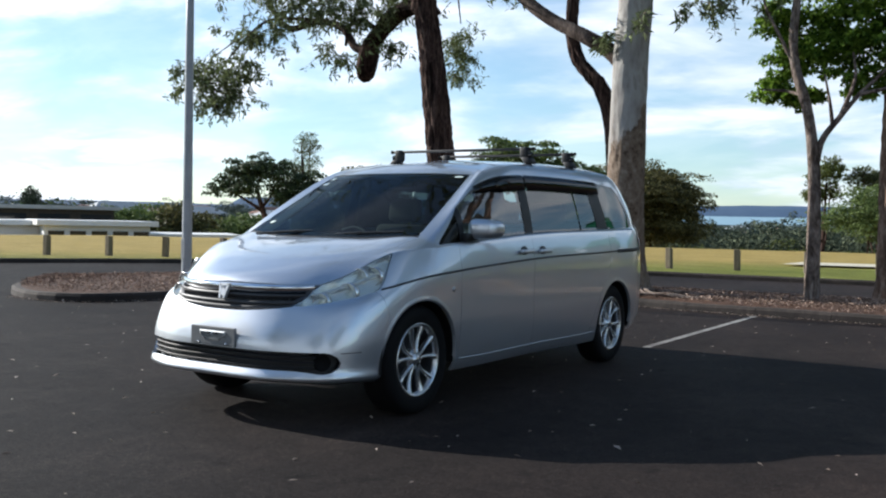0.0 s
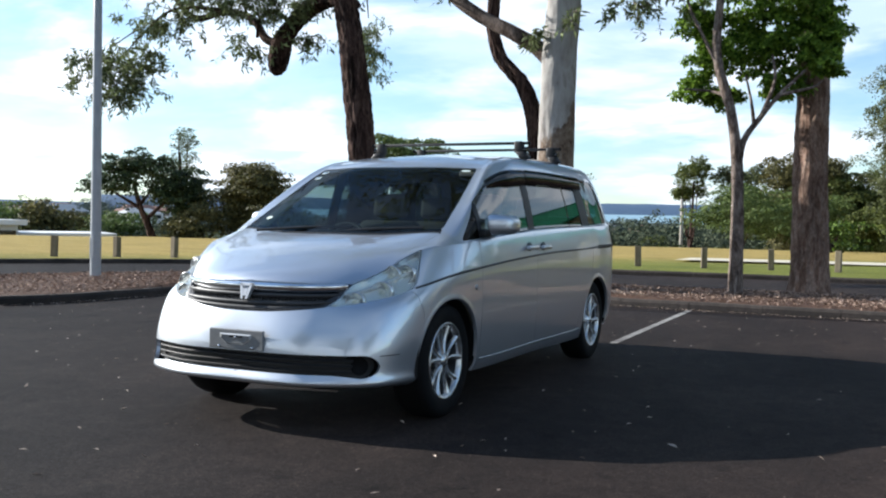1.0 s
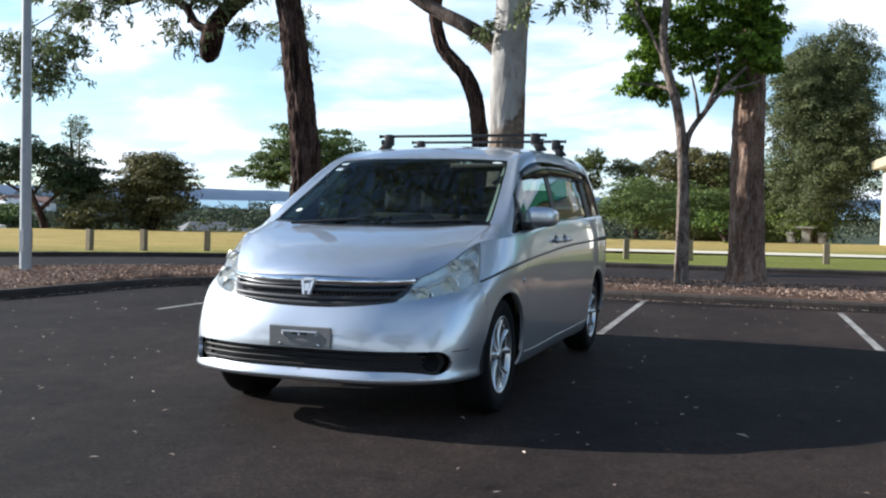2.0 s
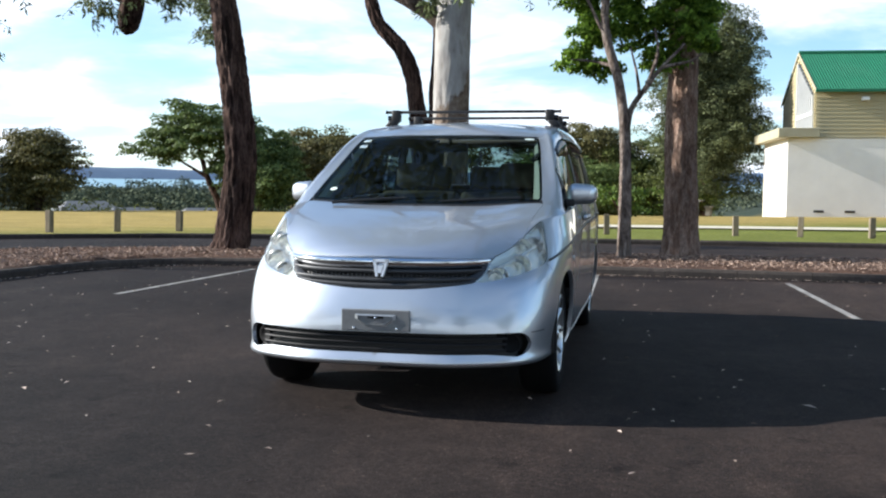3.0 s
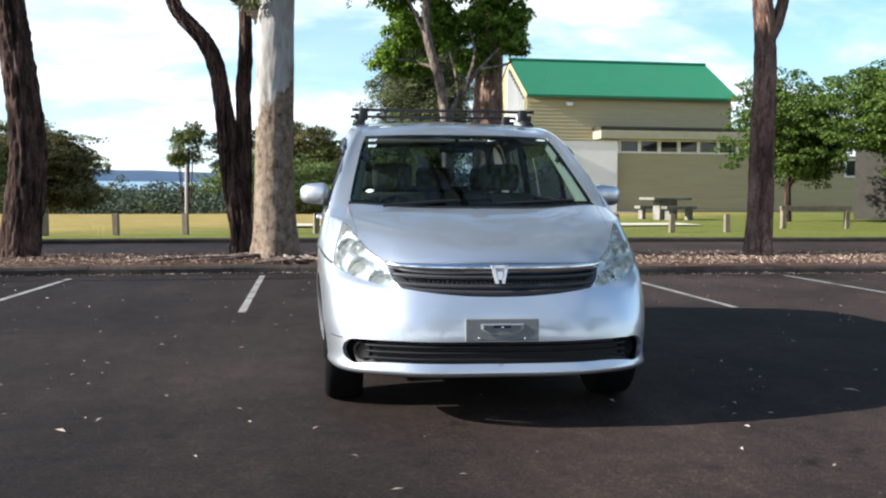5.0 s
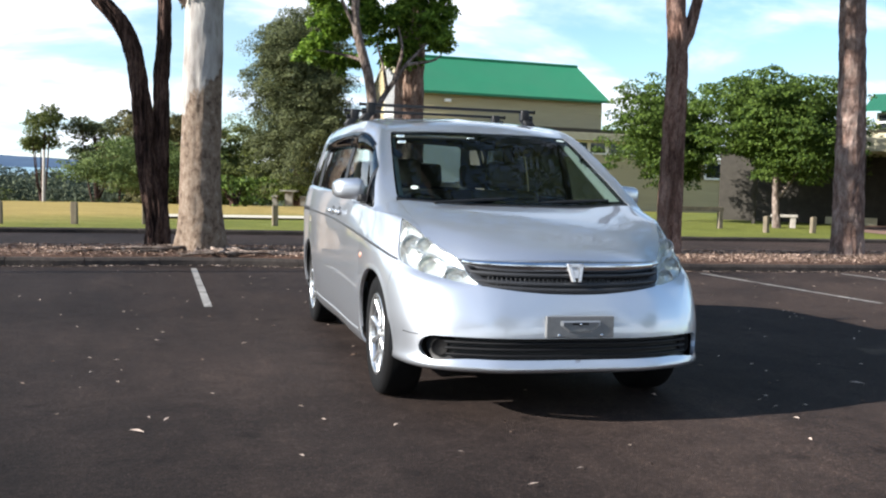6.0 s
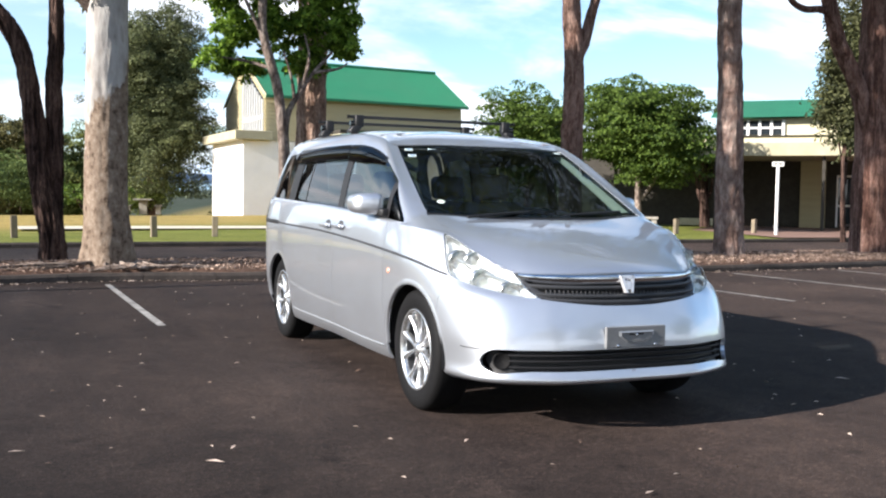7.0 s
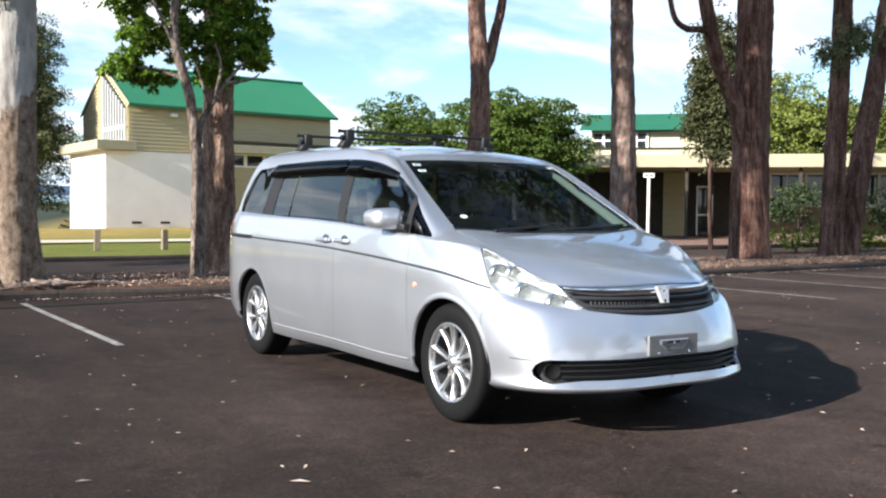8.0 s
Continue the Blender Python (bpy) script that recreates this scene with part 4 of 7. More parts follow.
def body_surface():
    K = np.array(RINGS, float)
    flip = np.array([-1.0, 1, 1])
    ext = np.concatenate([K[:, 1:2] * flip, K, K[:, -2:-1] * flip], 1)
    ext = np.transpose(ext, (1, 0, 2))
    seg = np.linalg.norm(np.diff(ext, axis=0), axis=2)
    seg = np.repeat(seg.mean(1, keepdims=True), K.shape[0], 1)
    knots = np.concatenate([np.zeros((1, K.shape[0])), np.cumsum(seg, 0)])
    qs = spans([18, 20, 20, 16, 32, 46, 18, 8, 8])
    A = hermite_rows(ext, knots, qs + 1, level=((2, 5, 0.4), (2, 6, 0.15), (2, 7, 0.5)))
    A = np.transpose(A, (1, 0, 2))
    seg = np.linalg.norm(np.diff(A, axis=0), axis=2) ** 0.5 + 1e-4
    knots = np.concatenate([np.zeros((1, A.shape[1])), np.cumsum(seg, 0)])
    qt = spans([3, 3, 6, 6, 5, 10, 9, 9, 9, 12, 12, 9, 9])
    B = hermite_rows(A, knots, qt, (9,))
    B[:, 0, 0], B[:, -1, 0], B[-1, :, 0] = 0, 0, 0
    return B, qs, np.interp(qt, np.arange(len(LEVEL)), LEVEL)


class Skin:
    def __init__(self, P, A, F):
        self.P, self.A, self.F = P, A, F


def master_skin():
    B, qs, qt = body_surface()
    nt_, ns_ = B.shape[:2]
    P = B.reshape(-1, 3)
    A = np.stack([np.tile(qs, nt_), np.repeat(qt, ns_)], 1)
    F = []
    for j in range(nt_ - 1):
        for i in range(ns_ - 1):
            a = j * ns_ + i
            F.append((a, a + 1, a + ns_ + 1, a + ns_))
    return Skin(P, A, F)


def keep(skin, f, sign, gap):
    """The part of a skin where sign * f < -gap, cut cleanly along the line."""
    val = sign * f(skin.P, skin.A) + gap
    P, A = skin.P.tolist(), skin.A.tolist()
    made, F = {}, []

    def crossing(a, b):
        key = (a, b) if a < b else (b, a)
        if key not in made:
            t = val[a] / (val[a] - val[b])
            made[key] = len(P)
            P.append([x + (y - x) * t for x, y in zip(P[a], P[b])])
            A.append([x + (y - x) * t for x, y in zip(A[a], A[b])])
        return made[key]

    for face in skin.F:
        ins = [val[i] < 0 for i in face]
        if all(ins):
            F.append(face)
        elif any(ins):
            poly = []
            for k, a in enumerate(face):
                b = face[(k + 1) % len(face)]
                if val[a] < 0:
                    poly.append(a)
                if (val[a] < 0) != (val[b] < 0):
                    poly.append(crossing(a, b))
            if len(poly) >= 3:
                F.append(tuple(poly))
    used = sorted({i for f_ in F for i in f_})
    where = {o: n for n, o in enumerate(used)}
    return Skin(np.array(P)[used].reshape(-1, 3), np.array(A)[used].reshape(-1, 2), [tuple(where[i] for i in f_) for f_ in F])


def split(skin, f, gap=0.0013):
    return keep(skin, f, 1, gap), keep(skin, f, -1, gap)


def polygon(points, u, v):
    """Signed distance to a closed outline, inside negative."""
    pts = [np.array(p, float) for p in points]
    d = np.full(len(u), 1e9)
    inside = np.zeros(len(u), bool)
    for a, b in zip(pts, pts[1:] + pts[:1]):
        e = b - a
        wx, wy = u - a[0], v - a[1]
        t = np.clip((wx * e[0] + wy * e[1]) / (e @ e), 0, 1)
        d = np.minimum(d, np.hypot(wx - e[0] * t, wy - e[1] * t))
        c = ((a[1] <= v) != (b[1] <= v))
        x = a[0] + (v - a[1]) / (b[1] - a[1] if b[1] != a[1] else 1e-9) * e[0]
        inside ^= c & (u < x)
    return np.where(inside, -d, d)


def rounded(points, n=5):
    """A closed smooth outline through points."""
    P = [Vector((*p, 0)) for p in points]
    m = len(P)
    out = []
    for i in range(m):
        a, b, c, d = P[i - 1], P[i], P[(i + 1) % m], P[(i + 2) % m]
        for k in range(n):
            t = k / n
            q = 0.5 * ((2 * b) + (c - a) * t + (2 * a - 5 * b + 4 * c - d) * t * t + (3 * b - a - 3 * c + d) * t ** 3)
            out.append((q.x, q.y))
    return out


def normals_of(P, F):
    N = np.zeros_like(P)
    for f in F:
        a, b, c = P[f[0]], P[f[1]], P[f[2]]
        n = np.cross(b - a, c - a)
        if len(f) > 3:
            n = n + np.cross(c - a, P[f[3]] - a)
        for i in f:
            N[i] += n
    return N / (np.linalg.norm(N, axis=1)[:, None] + 1e-12)


def panel(name, skin, material, parent, label="", both=False, side=1, flange=0.012, out=0.0, thick=0.0):
    """A body panel from a skin: its edges turned in, mirrored to both halves if it crosses the middle."""
    P, F = skin.P.copy(), list(skin.F)
    if not len(F):
        return None
    N = normals_of(P, F)
    if (N * (P - np.array([0, 1.5, 0.75]))).sum() < 0:
        N, F = -N, [f[::-1] for f in F]
    N[np.abs(P[:, 0]) < 1e-6, 0] = 0
    P = P + N * out
    count = {}
    for f in F:
        for a, b in zip(f, f[1:] + f[:1]):
            k = (a, b) if a < b else (b, a)
            count[k] = None if k in count else (a, b)
    V, flat = P.tolist(), len(F)
    inner = {}
    if flange:
        for e in count.values():
            if e is None:
                continue
            a, b = e
            if both and abs(P[a][0]) < 1e-6 and abs(P[b][0]) < 1e-6:
                continue
            for i in (a, b):
                if i not in inner:
                    inner[i] = len(V)
                    V.append(P[i].tolist())
                    V.append((P[i] - N[i] * flange).tolist())
            F.append((inner[b], inner[a], inner[a] + 1, inner[b] + 1))
    if side < 0:
        V = [(-x, y, z) for x, y, z in V]
        F = [f[::-1] for f in F]
    bm = bmesh.new()
    vs = [bm.verts.new(v) for v in V]
    for i, f in enumerate(F):
        try:
            bm.faces.new([vs[k] for k in f]).smooth = i < flat
        except ValueError:
            pass
    if both:
        ms = [bm.verts.new((-x, y, z)) for x, y, z in V]
        for i, f in enumerate(F):
            try:
                bm.faces.new([ms[k] for k in f[::-1]]).smooth = i < flat
            except ValueError:
                pass
        bmesh.ops.remove_doubles(bm, verts=[v for v in bm.verts if abs(v.co.x) < 1e-5], dist=1e-4)
    me = bpy.data.meshes.new(name)
    bm.to_mesh(me)
    bm.free()
    me.materials.append(material)
    ob = new(name, me)
    ob.parent = parent
    if label:
        ob["label"] = label
    return ob


def lathe(prof, axis_x=True, n=48):
    """Revolve (radius, across) round the x axis."""
    bm = bmesh.new()
    rings = []
    for r, x in prof:
        rings.append([bm.verts.new((x, r * math.cos(2 * math.pi * k / n), r * math.sin(2 * math.pi * k / n))) for k in range(n)])
    for a, b in zip(rings, rings[1:]):
        for k in range(n):
            bm.faces.new((a[k], a[(k + 1) % n], b[(k + 1) % n], b[k])).smooth = True
    return bm


def rod(bm, a, b, r, sides=10):
    a, b = Vector(a), Vector(b)
    d = b - a
    m = Matrix.Translation((a + b) / 2) @ d.to_track_quat("Z", "Y").to_matrix().to_4x4()
    bmesh.ops.create_cone(bm, cap_ends=True, segments=sides, radius1=r, radius2=r, depth=d.length, matrix=m)


def rounded_box(bm, lo, hi, r, seg=4, m=None):
    lo, hi = Vector(lo), Vector(hi)
    res = bmesh.ops.create_cube(bm, size=1.0, matrix=Matrix.LocRotScale((lo + hi) / 2, None, hi - lo))
    out = bmesh.ops.bevel(bm, geom=list({e for v in res["verts"] for e in v.link_edges}), offset=r, segments=seg, affect="EDGES", profile=0.5)
    vs = list({v for f in out["faces"] for v in f.verts})
    if m is not None:
        bmesh.ops.transform(bm, matrix=m, verts=vs)
    for f in bm.faces:
        f.smooth = True
    return vs


car = empty("minivan", pose(0, 0, 0))
tagged(car, "silver people carrier with roof bars, parked on the asphalt", "car")

skin = master_skin()
WHEELS = ((0.0, 0.352), (2.785, 0.356))
for wy, wr in WHEELS:
    skin = keep(skin, lambda P, A: np.where((P[:, 0] > 0.5) & (A[:, 1] < 5), np.hypot(P[:, 1] - wy, P[:, 2] - 0.312) - wr, 1.0), -1, 0.0)

# glass openings
wind, skin = split(skin, lambda P, A: np.maximum.reduce([(6.06 - A[:, 1]) * 0.25, (A[:, 1] - 7.97) * 0.22, (A[:, 0] - 1.985) * 0.3, (A[:, 0] - 1.985) * 0.3 + (6.16 - A[:, 1]) * 0.12]), 0.0015)
SIDE_TOP = [(0.185, 0.974), (0.46, 0.992), (1.33, 1.042), (2.785, 1.085), (3.20, 1.100), (3.19, 1.20), (3.07, 1.36), (2.97, 1.43), (2.60, 1.446), (1.9, 1.448), (1.38, 1.440), (1.15, 1.425), (0.95, 1.393), (0.72, 1.322), (0.50, 1.208), (0.36, 1.098)]
opening, skin = split(skin, lambda P, A: np.where((A[:, 1] > 5.6) & (A[:, 0] > 2.2) & (A[:, 0] < 8), polygon(SIDE_TOP, P[:, 1], P[:, 2]), 1.0), 0.0)
tailglass, skin = split(skin, lambda P, A: np.maximum.reduce([(6.2 - A[:, 1]) * 0.25, (A[:, 1] - 7.85) * 0.25, (8.02 - A[:, 0]) * 0.5]), 0.002)
# lamps, grille, lower slot
HEADLAMP = rounded([(1.0, 3.46), (1.06, 4.2), (1.12, 4.92), (1.5, 4.97), (1.9, 5.04), (2.06, 5.04), (2.13, 4.72), (2.15, 4.15), (2.0, 3.92), (1.5, 3.68)], 4)
headlamp, skin = split(skin, lambda P, A: polygon(HEADLAMP, A[:, 0], A[:, 1]) * 0.22, 0.002)
GRILLE = [(-0.4, 3.08), (0.3, 3.10), (0.6, 3.19), (0.85, 3.33), (0.98, 3.42), (1.04, 4.2), (1.10, 4.93), (0.6, 4.95), (0, 4.96), (-0.4, 4.96)]
grille, skin = split(skin, lambda P, A: polygon(GRILLE, A[:, 0], A[:, 1]) * 0.22, 0.0015)
SLOT = [(-0.5, 0.308), (0.52, 0.310), (0.59, 0.305)] + [(0.655 + 0.062 * math.cos(a), 0.352 + 0.056 * math.sin(a)) for a in np.linspace(-1.9, 1.45, 16)] + [(0.55, 0.407), (-0.5, 0.405)]
slot, skin = split(skin, lambda P, A: np.where(P[:, 1] < -0.2, polygon(SLOT, P[:, 0], P[:, 2]), 1.0), 0.001)
# dark inner shell behind the gaps
shell = keep(skin, lambda P, A: A[:, 1] - 4.75, 1, 0.0)
for wy, wr in WHEELS:
    shell = keep(shell, lambda P, A: np.where(P[:, 0] > 0.5, np.hypot(P[:, 1] - wy, P[:, 2] - 0.312) - wr - 0.03, 1.0), -1, 0.0)
panel("inner_shell", shell, BLACK, car, both=True, flange=0, out=-0.022)
# panels
hood, skin = split(skin, lambda P, A: np.maximum.reduce([(4.99 - A[:, 1]) * 0.2, (A[:, 1] - 6.0) * 0.4, (A[:, 0] - 1.66 - (A[:, 1] - 5) * 0.36) * 0.3]))
cowl, skin = split(skin, lambda P, A: np.maximum.reduce([(5.9 - A[:, 1]) * 0.2, (A[:, 1] - 6.1) * 0.2, (A[:, 0] - 2.0) * 0.3]), 0.0)
roof, skin = split(skin, lambda P, A: np.maximum.reduce([(7.95 - A[:, 1]) * 0.2, np.where(P[:, 1] > 3.0, 1e-3, -1), np.where(A[:, 0] > 2.3, (8.45 - A[:, 1]) * 0.2, -1)]), 0.0015)
BUMPER = [(-1.5, 0), (-0.30, 0), (-0.30, 0.60), (-0.335, 0.70), (-0.37, 0.735), (-0.6, 0.9), (-1.5, 0.9)]
bumper, skin = split(skin, lambda P, A: np.maximum(polygon(BUMPER, P[:, 1], P[:, 2]), (A[:, 1] - 5) * 0.2))
tail, skin = split(skin, lambda P, A: 3.33 - P[:, 1] + (P[:, 2] - 0.9) * 0.28)
fender, skin = split(skin, lambda P, A: np.maximum(P[:, 1] - 0.385, (A[:, 1] - 5.0) * 0.2), 0.0)
DOOR_F = [(0.385, 0.275), (1.335, 0.275), (1.335, 1.10), (0.40, 1.08), (0.392, 0.94)]
DOOR_R = [(1.335, 0.275), (2.28, 0.275), (2.36, 0.40), (2.42, 0.52), (2.52, 0.64), (2.63, 0.72), (2.66, 0.95), (2.66, 1.12), (1.335, 1.10)]
door_f, skin = split(skin, lambda P, A: np.where((A[:, 0] > 2) & (A[:, 0] < 8), polygon(DOOR_F, P[:, 1], P[:, 2]), 1.0))
door_r, skin = split(skin, lambda P, A: np.where((A[:, 0] > 2) & (A[:, 0] < 8), polygon(DOOR_R, P[:, 1], P[:, 2]), 1.0))

panel("hood", hood, PAINT, car, both=True)
panel("cowl", cowl, BLACK, car, both=True, out=-0.004)
panel("front_bumper", bumper, PAINT, car, both=True, flange=0.02)
panel("roof", roof, PAINT, car, both=True, flange=0.004)
panel("tailgate", tail, PAINT, car, both=True, flange=0.003)
panel("rear_window", tailglass, TINT_TAIL, car, both=True, flange=0, out=-0.004)
ws = panel("windscreen", wind, WINDSCREEN, car, "wide raked windscreen with stickers", both=True, flange=0, out=-0.003)
# black band round the windscreen
band = keep(wind, lambda P, A: np.maximum.reduce([(6.13 - A[:, 1]) * 0.25, (A[:, 1] - 7.86) * 0.22, (A[:, 0] - 1.935) * 0.3]), -1, 0.0)
panel("frit_band", band, GLOSS_BLACK, ws, both=True, flange=0, out=-0.007)


def strip_along(line, half, proud, material, name, parent, side, label="", z_half=None):
    """A moulding along a line on the flank, rounded in section."""
    bm = bmesh.new()
    rings = []
    for p, n in line:
        up = Vector((0, 0, 1))
        h = z_half or half
        sec = [(-h, -0.004), (-h * 0.8, proud * 0.7), (0, proud), (h * 0.8, proud * 0.7), (h, -0.004)]
        rings.append([bm.verts.new(((p.x + n.x * o) * side, p.y + n.y * o, p.z + n.z * o + a)) for a, o in sec])
    for a, b in zip(rings, rings[1:]):
        for k in range(4):
            bm.faces.new((a[k], a[k + 1], b[k + 1], b[k])).smooth = True
    return part(name, bm, material, parent, label)


B_, QS, QT = body_surface()


def on_body(s, t):
    """Place and outward way on the body at ring parameters s, t (left half)."""
    def at(s_, t_):
        i = min(max(np.searchsorted(QS, s_) - 1, 0), len(QS) - 2)
        j = min(max(np.searchsorted(QT, t_) - 1, 0), len(QT) - 2)
        a, b = (s_ - QS[i]) / (QS[i + 1] - QS[i]), (t_ - QT[j]) / (QT[j + 1] - QT[j])
        return Vector((B_[j, i] * (1 - a) + B_[j, i + 1] * a) * (1 - b) + (B_[j + 1, i] * (1 - a) + B_[j + 1, i + 1] * a) * b)
    p = at(s, t)
    n = (at(s + 0.02, t) - at(s - 0.02, t)).cross(at(s, t + 0.03) - at(s, t - 0.03)).normalized()
    if n.dot(p - Vector((0, 1.5, 0.7))) < 0:
        n = -n
    return p, n


def flank_t(y, z):
    """Ring parameters of the flank at y, z, refined by a few Newton steps."""
    sub = np.hypot(B_[:, :, 1] - y, B_[:, :, 2] - z) + np.where(B_[:, :, 0] < 0.45, 9, 0)
    j, i = np.unravel_index(np.argmin(sub), sub.shape)
    s, t = float(QS[i]), float(QT[j])
    for _ in range(4):
        p = on_body(s, t)[0]
        a, b = on_body(s + 0.03, t)[0] - p, on_body(s, t + 0.03)[0] - p
        det = a.y * b.z - a.z * b.y
        if abs(det) < 1e-12:
            break
        dy, dz = y - p.y, z - p.z
        s += max(-0.3, min(0.3, 0.03 * (dy * b.z - dz * b.y) / det))
        t += max(-0.3, min(0.3, 0.03 * (a.y * dz - a.z * dy) / det))
    return s, t


for side, word in ((1, "left"), (-1, "right")):
    panel("front_fender", fender, PAINT, car, side=side)
    fd = panel("front_door", door_f, PAINT, car, side=side)
    rd = panel("sliding_door", door_r, PAINT, car, side=side)
    panel("quarter_panel", skin, PAINT, car, side=side, flange=0.003)
    # side panes, parted by dark pillars
    for pname, y0, y1, mat, host in (("quarter_light", 0.0, 0.445, QUARTER, fd), ("front_window", 0.50, 1.285, TINT_FRONT, fd), ("rear_window", 1.40, 2.17, TINT_REAR, rd), ("rear_vent_window", 2.195, 2.50, TINT_REAR, rd), ("cargo_window", 2.66, 4.0, TINT_REAR, car)):
        lean = lambda P: (P[:, 2] - 1.05) * 0.22
        pane = keep(opening, lambda P, A: np.maximum(y0 - P[:, 1] + (lean(P) if y0 > 2 else 0 * lean(P)), P[:, 1] - y1 - (0 if y1 < 2 else 0)), 1, 0.0)
        if pname == "cargo_window":
            pane = keep(opening, lambda P, A: 2.72 - P[:, 1] - (P[:, 2] - 1.08) * 0.30, 1, 0.0)
        elif y1 > 2:
            pane = keep(opening, lambda P, A: np.maximum(y0 - P[:, 1] - (0 if y0 < 2 else 1) * (P[:, 2] - 1.08) * 0.18, P[:, 1] - y1 + (P[:, 2] - 1.08) * (0.18 if y0 < 2 else 0.26)), 1, 0.0)
        panel(pname, pane, mat, host, side=side, flange=0, out=-0.004)
    for f0, f1, k in ((0.445, 0.50, 0.0), (1.285, 1.40, 0.0), (2.50, 2.70, -0.27)):
        pil = keep(opening, lambda P, A: np.maximum(f0 - P[:, 1] + (P[:, 2] - 1.08) * k, P[:, 1] - f1 - (P[:, 2] - 1.08) * k), 1, 0.0)
        panel("window_pillar", pil, BLACK, car, side=side, flange=0.01, out=-0.001)
    # weather strips on the belt line
    belt = [on_body(*flank_t(y, 0.975 + (y - 0.3) * 0.0435 - (0.004 if y < 1 else 0.0))) for y in np.linspace(0.30, 3.15, 40)]
    # rub line
    rub = [on_body(s, 4.0) for s in np.linspace(2.16, 7.6, 90)]
    strip_along(rub, 0.008, 0.004, GREY_TRIM, "side_moulding", car, side, "thin dark grey side moulding")
    slide = [on_body(s, 4.0) for s in np.linspace(6.02, 7.45, 24)]
    strip_along(slide, 0.017, 0.005, BLACK, "door_rail", car, side, "black slot for the sliding door")
    sill = [on_body(s, 0.95) for s in np.linspace(4.0, 5.72, 40)]
    strip_along(sill, 0.005, 0.004, SILVER_TRIM, "sill_moulding", car, side)
    # smoked wind deflectors over the windows
    for host, top in ((fd, [(0.60, 1.278), (0.75, 1.345), (0.95, 1.403), (1.15, 1.436), (1.375, 1.450)]), (rd, [(1.40, 1.452), (1.8, 1.458), (2.2, 1.458), (2.60, 1.456)])):
        bm = bmesh.new()
        line = smooth_line([(0, y, z) for y, z in top], 8)
        rings = []
        for q in line:
            p, n = on_body(*flank_t(q.y, q.z))
            drop = 0.10 if host is rd else 0.02 + 0.085 * min(1, (q.y - 0.60) / 0.45)
            p0 = Vector((p.x + 0.004, q.y, q.z))
            p1 = Vector((p.x + 0.022, q.y, q.z - 0.012))
            p2 = Vector((p.x + 0.014 + drop * 0.36, q.y, q.z - drop))
            rings.append([bm.verts.new((v.x * side, v.y, v.z)) for v in (p0, p1, p2, p2 - Vector((0.004, 0, 0)), p1 - Vector((0.004, 0, 0.004)))])
        for a, b in zip(rings, rings[1:]):
            for k in range(4):
                bm.faces.new((a[k], a[k + 1], b[k + 1], b[k])).smooth = True
        part("wind_deflector", bm, SMOKE, host, "smoked plastic wind deflector")
    # handles
    for host, y in ((fd, 1.20), (rd, 1.47)):
        p, n = on_body(*flank_t(y, 0.925))
        bm = bmesh.new()
        rounded_box(bm, (-0.085, -0.016, -0.014), (0.085, 0.012, 0.014), 0.011)
        bmesh.ops.transform(bm, matrix=Matrix.Translation((side * (p.x + 0.022), y, 0.925)) @ Matrix.Rotation(radians(90 if side > 0 else -90), 4, "Z"), verts=bm.verts)
        handle = part("door_handle", bm, PAINT, host, smooth=True)
        # dark grey oval stands in for shade in the paint-coloured handle recess
        bm = bmesh.new()
        bmesh.ops.create_uvsphere(bm, u_segments=16, v_segments=8, radius=1.0, matrix=Matrix.LocRotScale((side * (p.x - 0.002), y, 0.925), None, (0.008, 0.055, 0.036)))
        part("handle_recess", bm, GREY_TRIM, host, smooth=True)
    # side repeater
    p, n = on_body(*flank_t(0.30, 0.71))
    bm = bmesh.new()
    bmesh.ops.create_uvsphere(bm, u_segments=14, v_segments=8, radius=1.0, matrix=Matrix.LocRotScale((side * p.x, 0.30, 0.71), None, (0.008, 0.02, 0.017)))
    part("side_repeater", bm, AMBER if side < 0 else SILVER_TRIM, car, smooth=True)
    # door mirror
    bm = bmesh.new()
    vs = rounded_box(bm, (0.0, -0.06, -0.064), (0.172, 0.115, 0.064), 0.046, 5)
    for v in bm.verts:
        v.co.z *= 1 - 0.25 * max(0, (v.co.x - 0.08) / 0.13)
        v.co.y += 0.07 * (v.co.x / 0.2) ** 2
    bmesh.ops.transform(bm, matrix=Matrix.Translation((0.785, 0.575, 1.073)), verts=bm.verts)
    if side < 0:
        bmesh.ops.scale(bm, vec=(-1, 1, 1), verts=bm.verts)
    mirror = part("door_mirror", bm, PAINT, car, "silver door mirror", smooth=True)
    bm = bmesh.new()
    rounded_box(bm, (0.81, 0.682, 1.022), (0.93, 0.706, 1.125), 0.006, 2)
    if side < 0:
        bmesh.ops.scale(bm, vec=(-1, 1, 1), verts=bm.verts)
    part("mirror_glass", bm, CHROME, mirror, smooth=True)
    bm = bmesh.new()
    rounded_box(bm, (0.745, 0.46, 1.00), (0.83, 0.60, 1.045), 0.012, 3)
    if side < 0:
        bmesh.ops.scale(bm, vec=(-1, 1, 1), verts=bm.verts)
    part("mirror_foot", bm, BLACK, mirror, smooth=True)
    # headlamp: bowl, reflectors and clear cover
    lamp = panel("headlamp", headlamp, LAMP_BOWL, car, "clear headlamp with chrome reflectors", side=side, flange=0, out=-0.04)
    rim_ = keep(headlamp, lambda P, A: -polygon(HEADLAMP, A[:, 0], A[:, 1]) * 0.22 - 0.006, 1, 0.0)
    panel("lamp_rim", rim_, REFLECTOR, lamp, side=side, flange=0.04, out=-0.004)
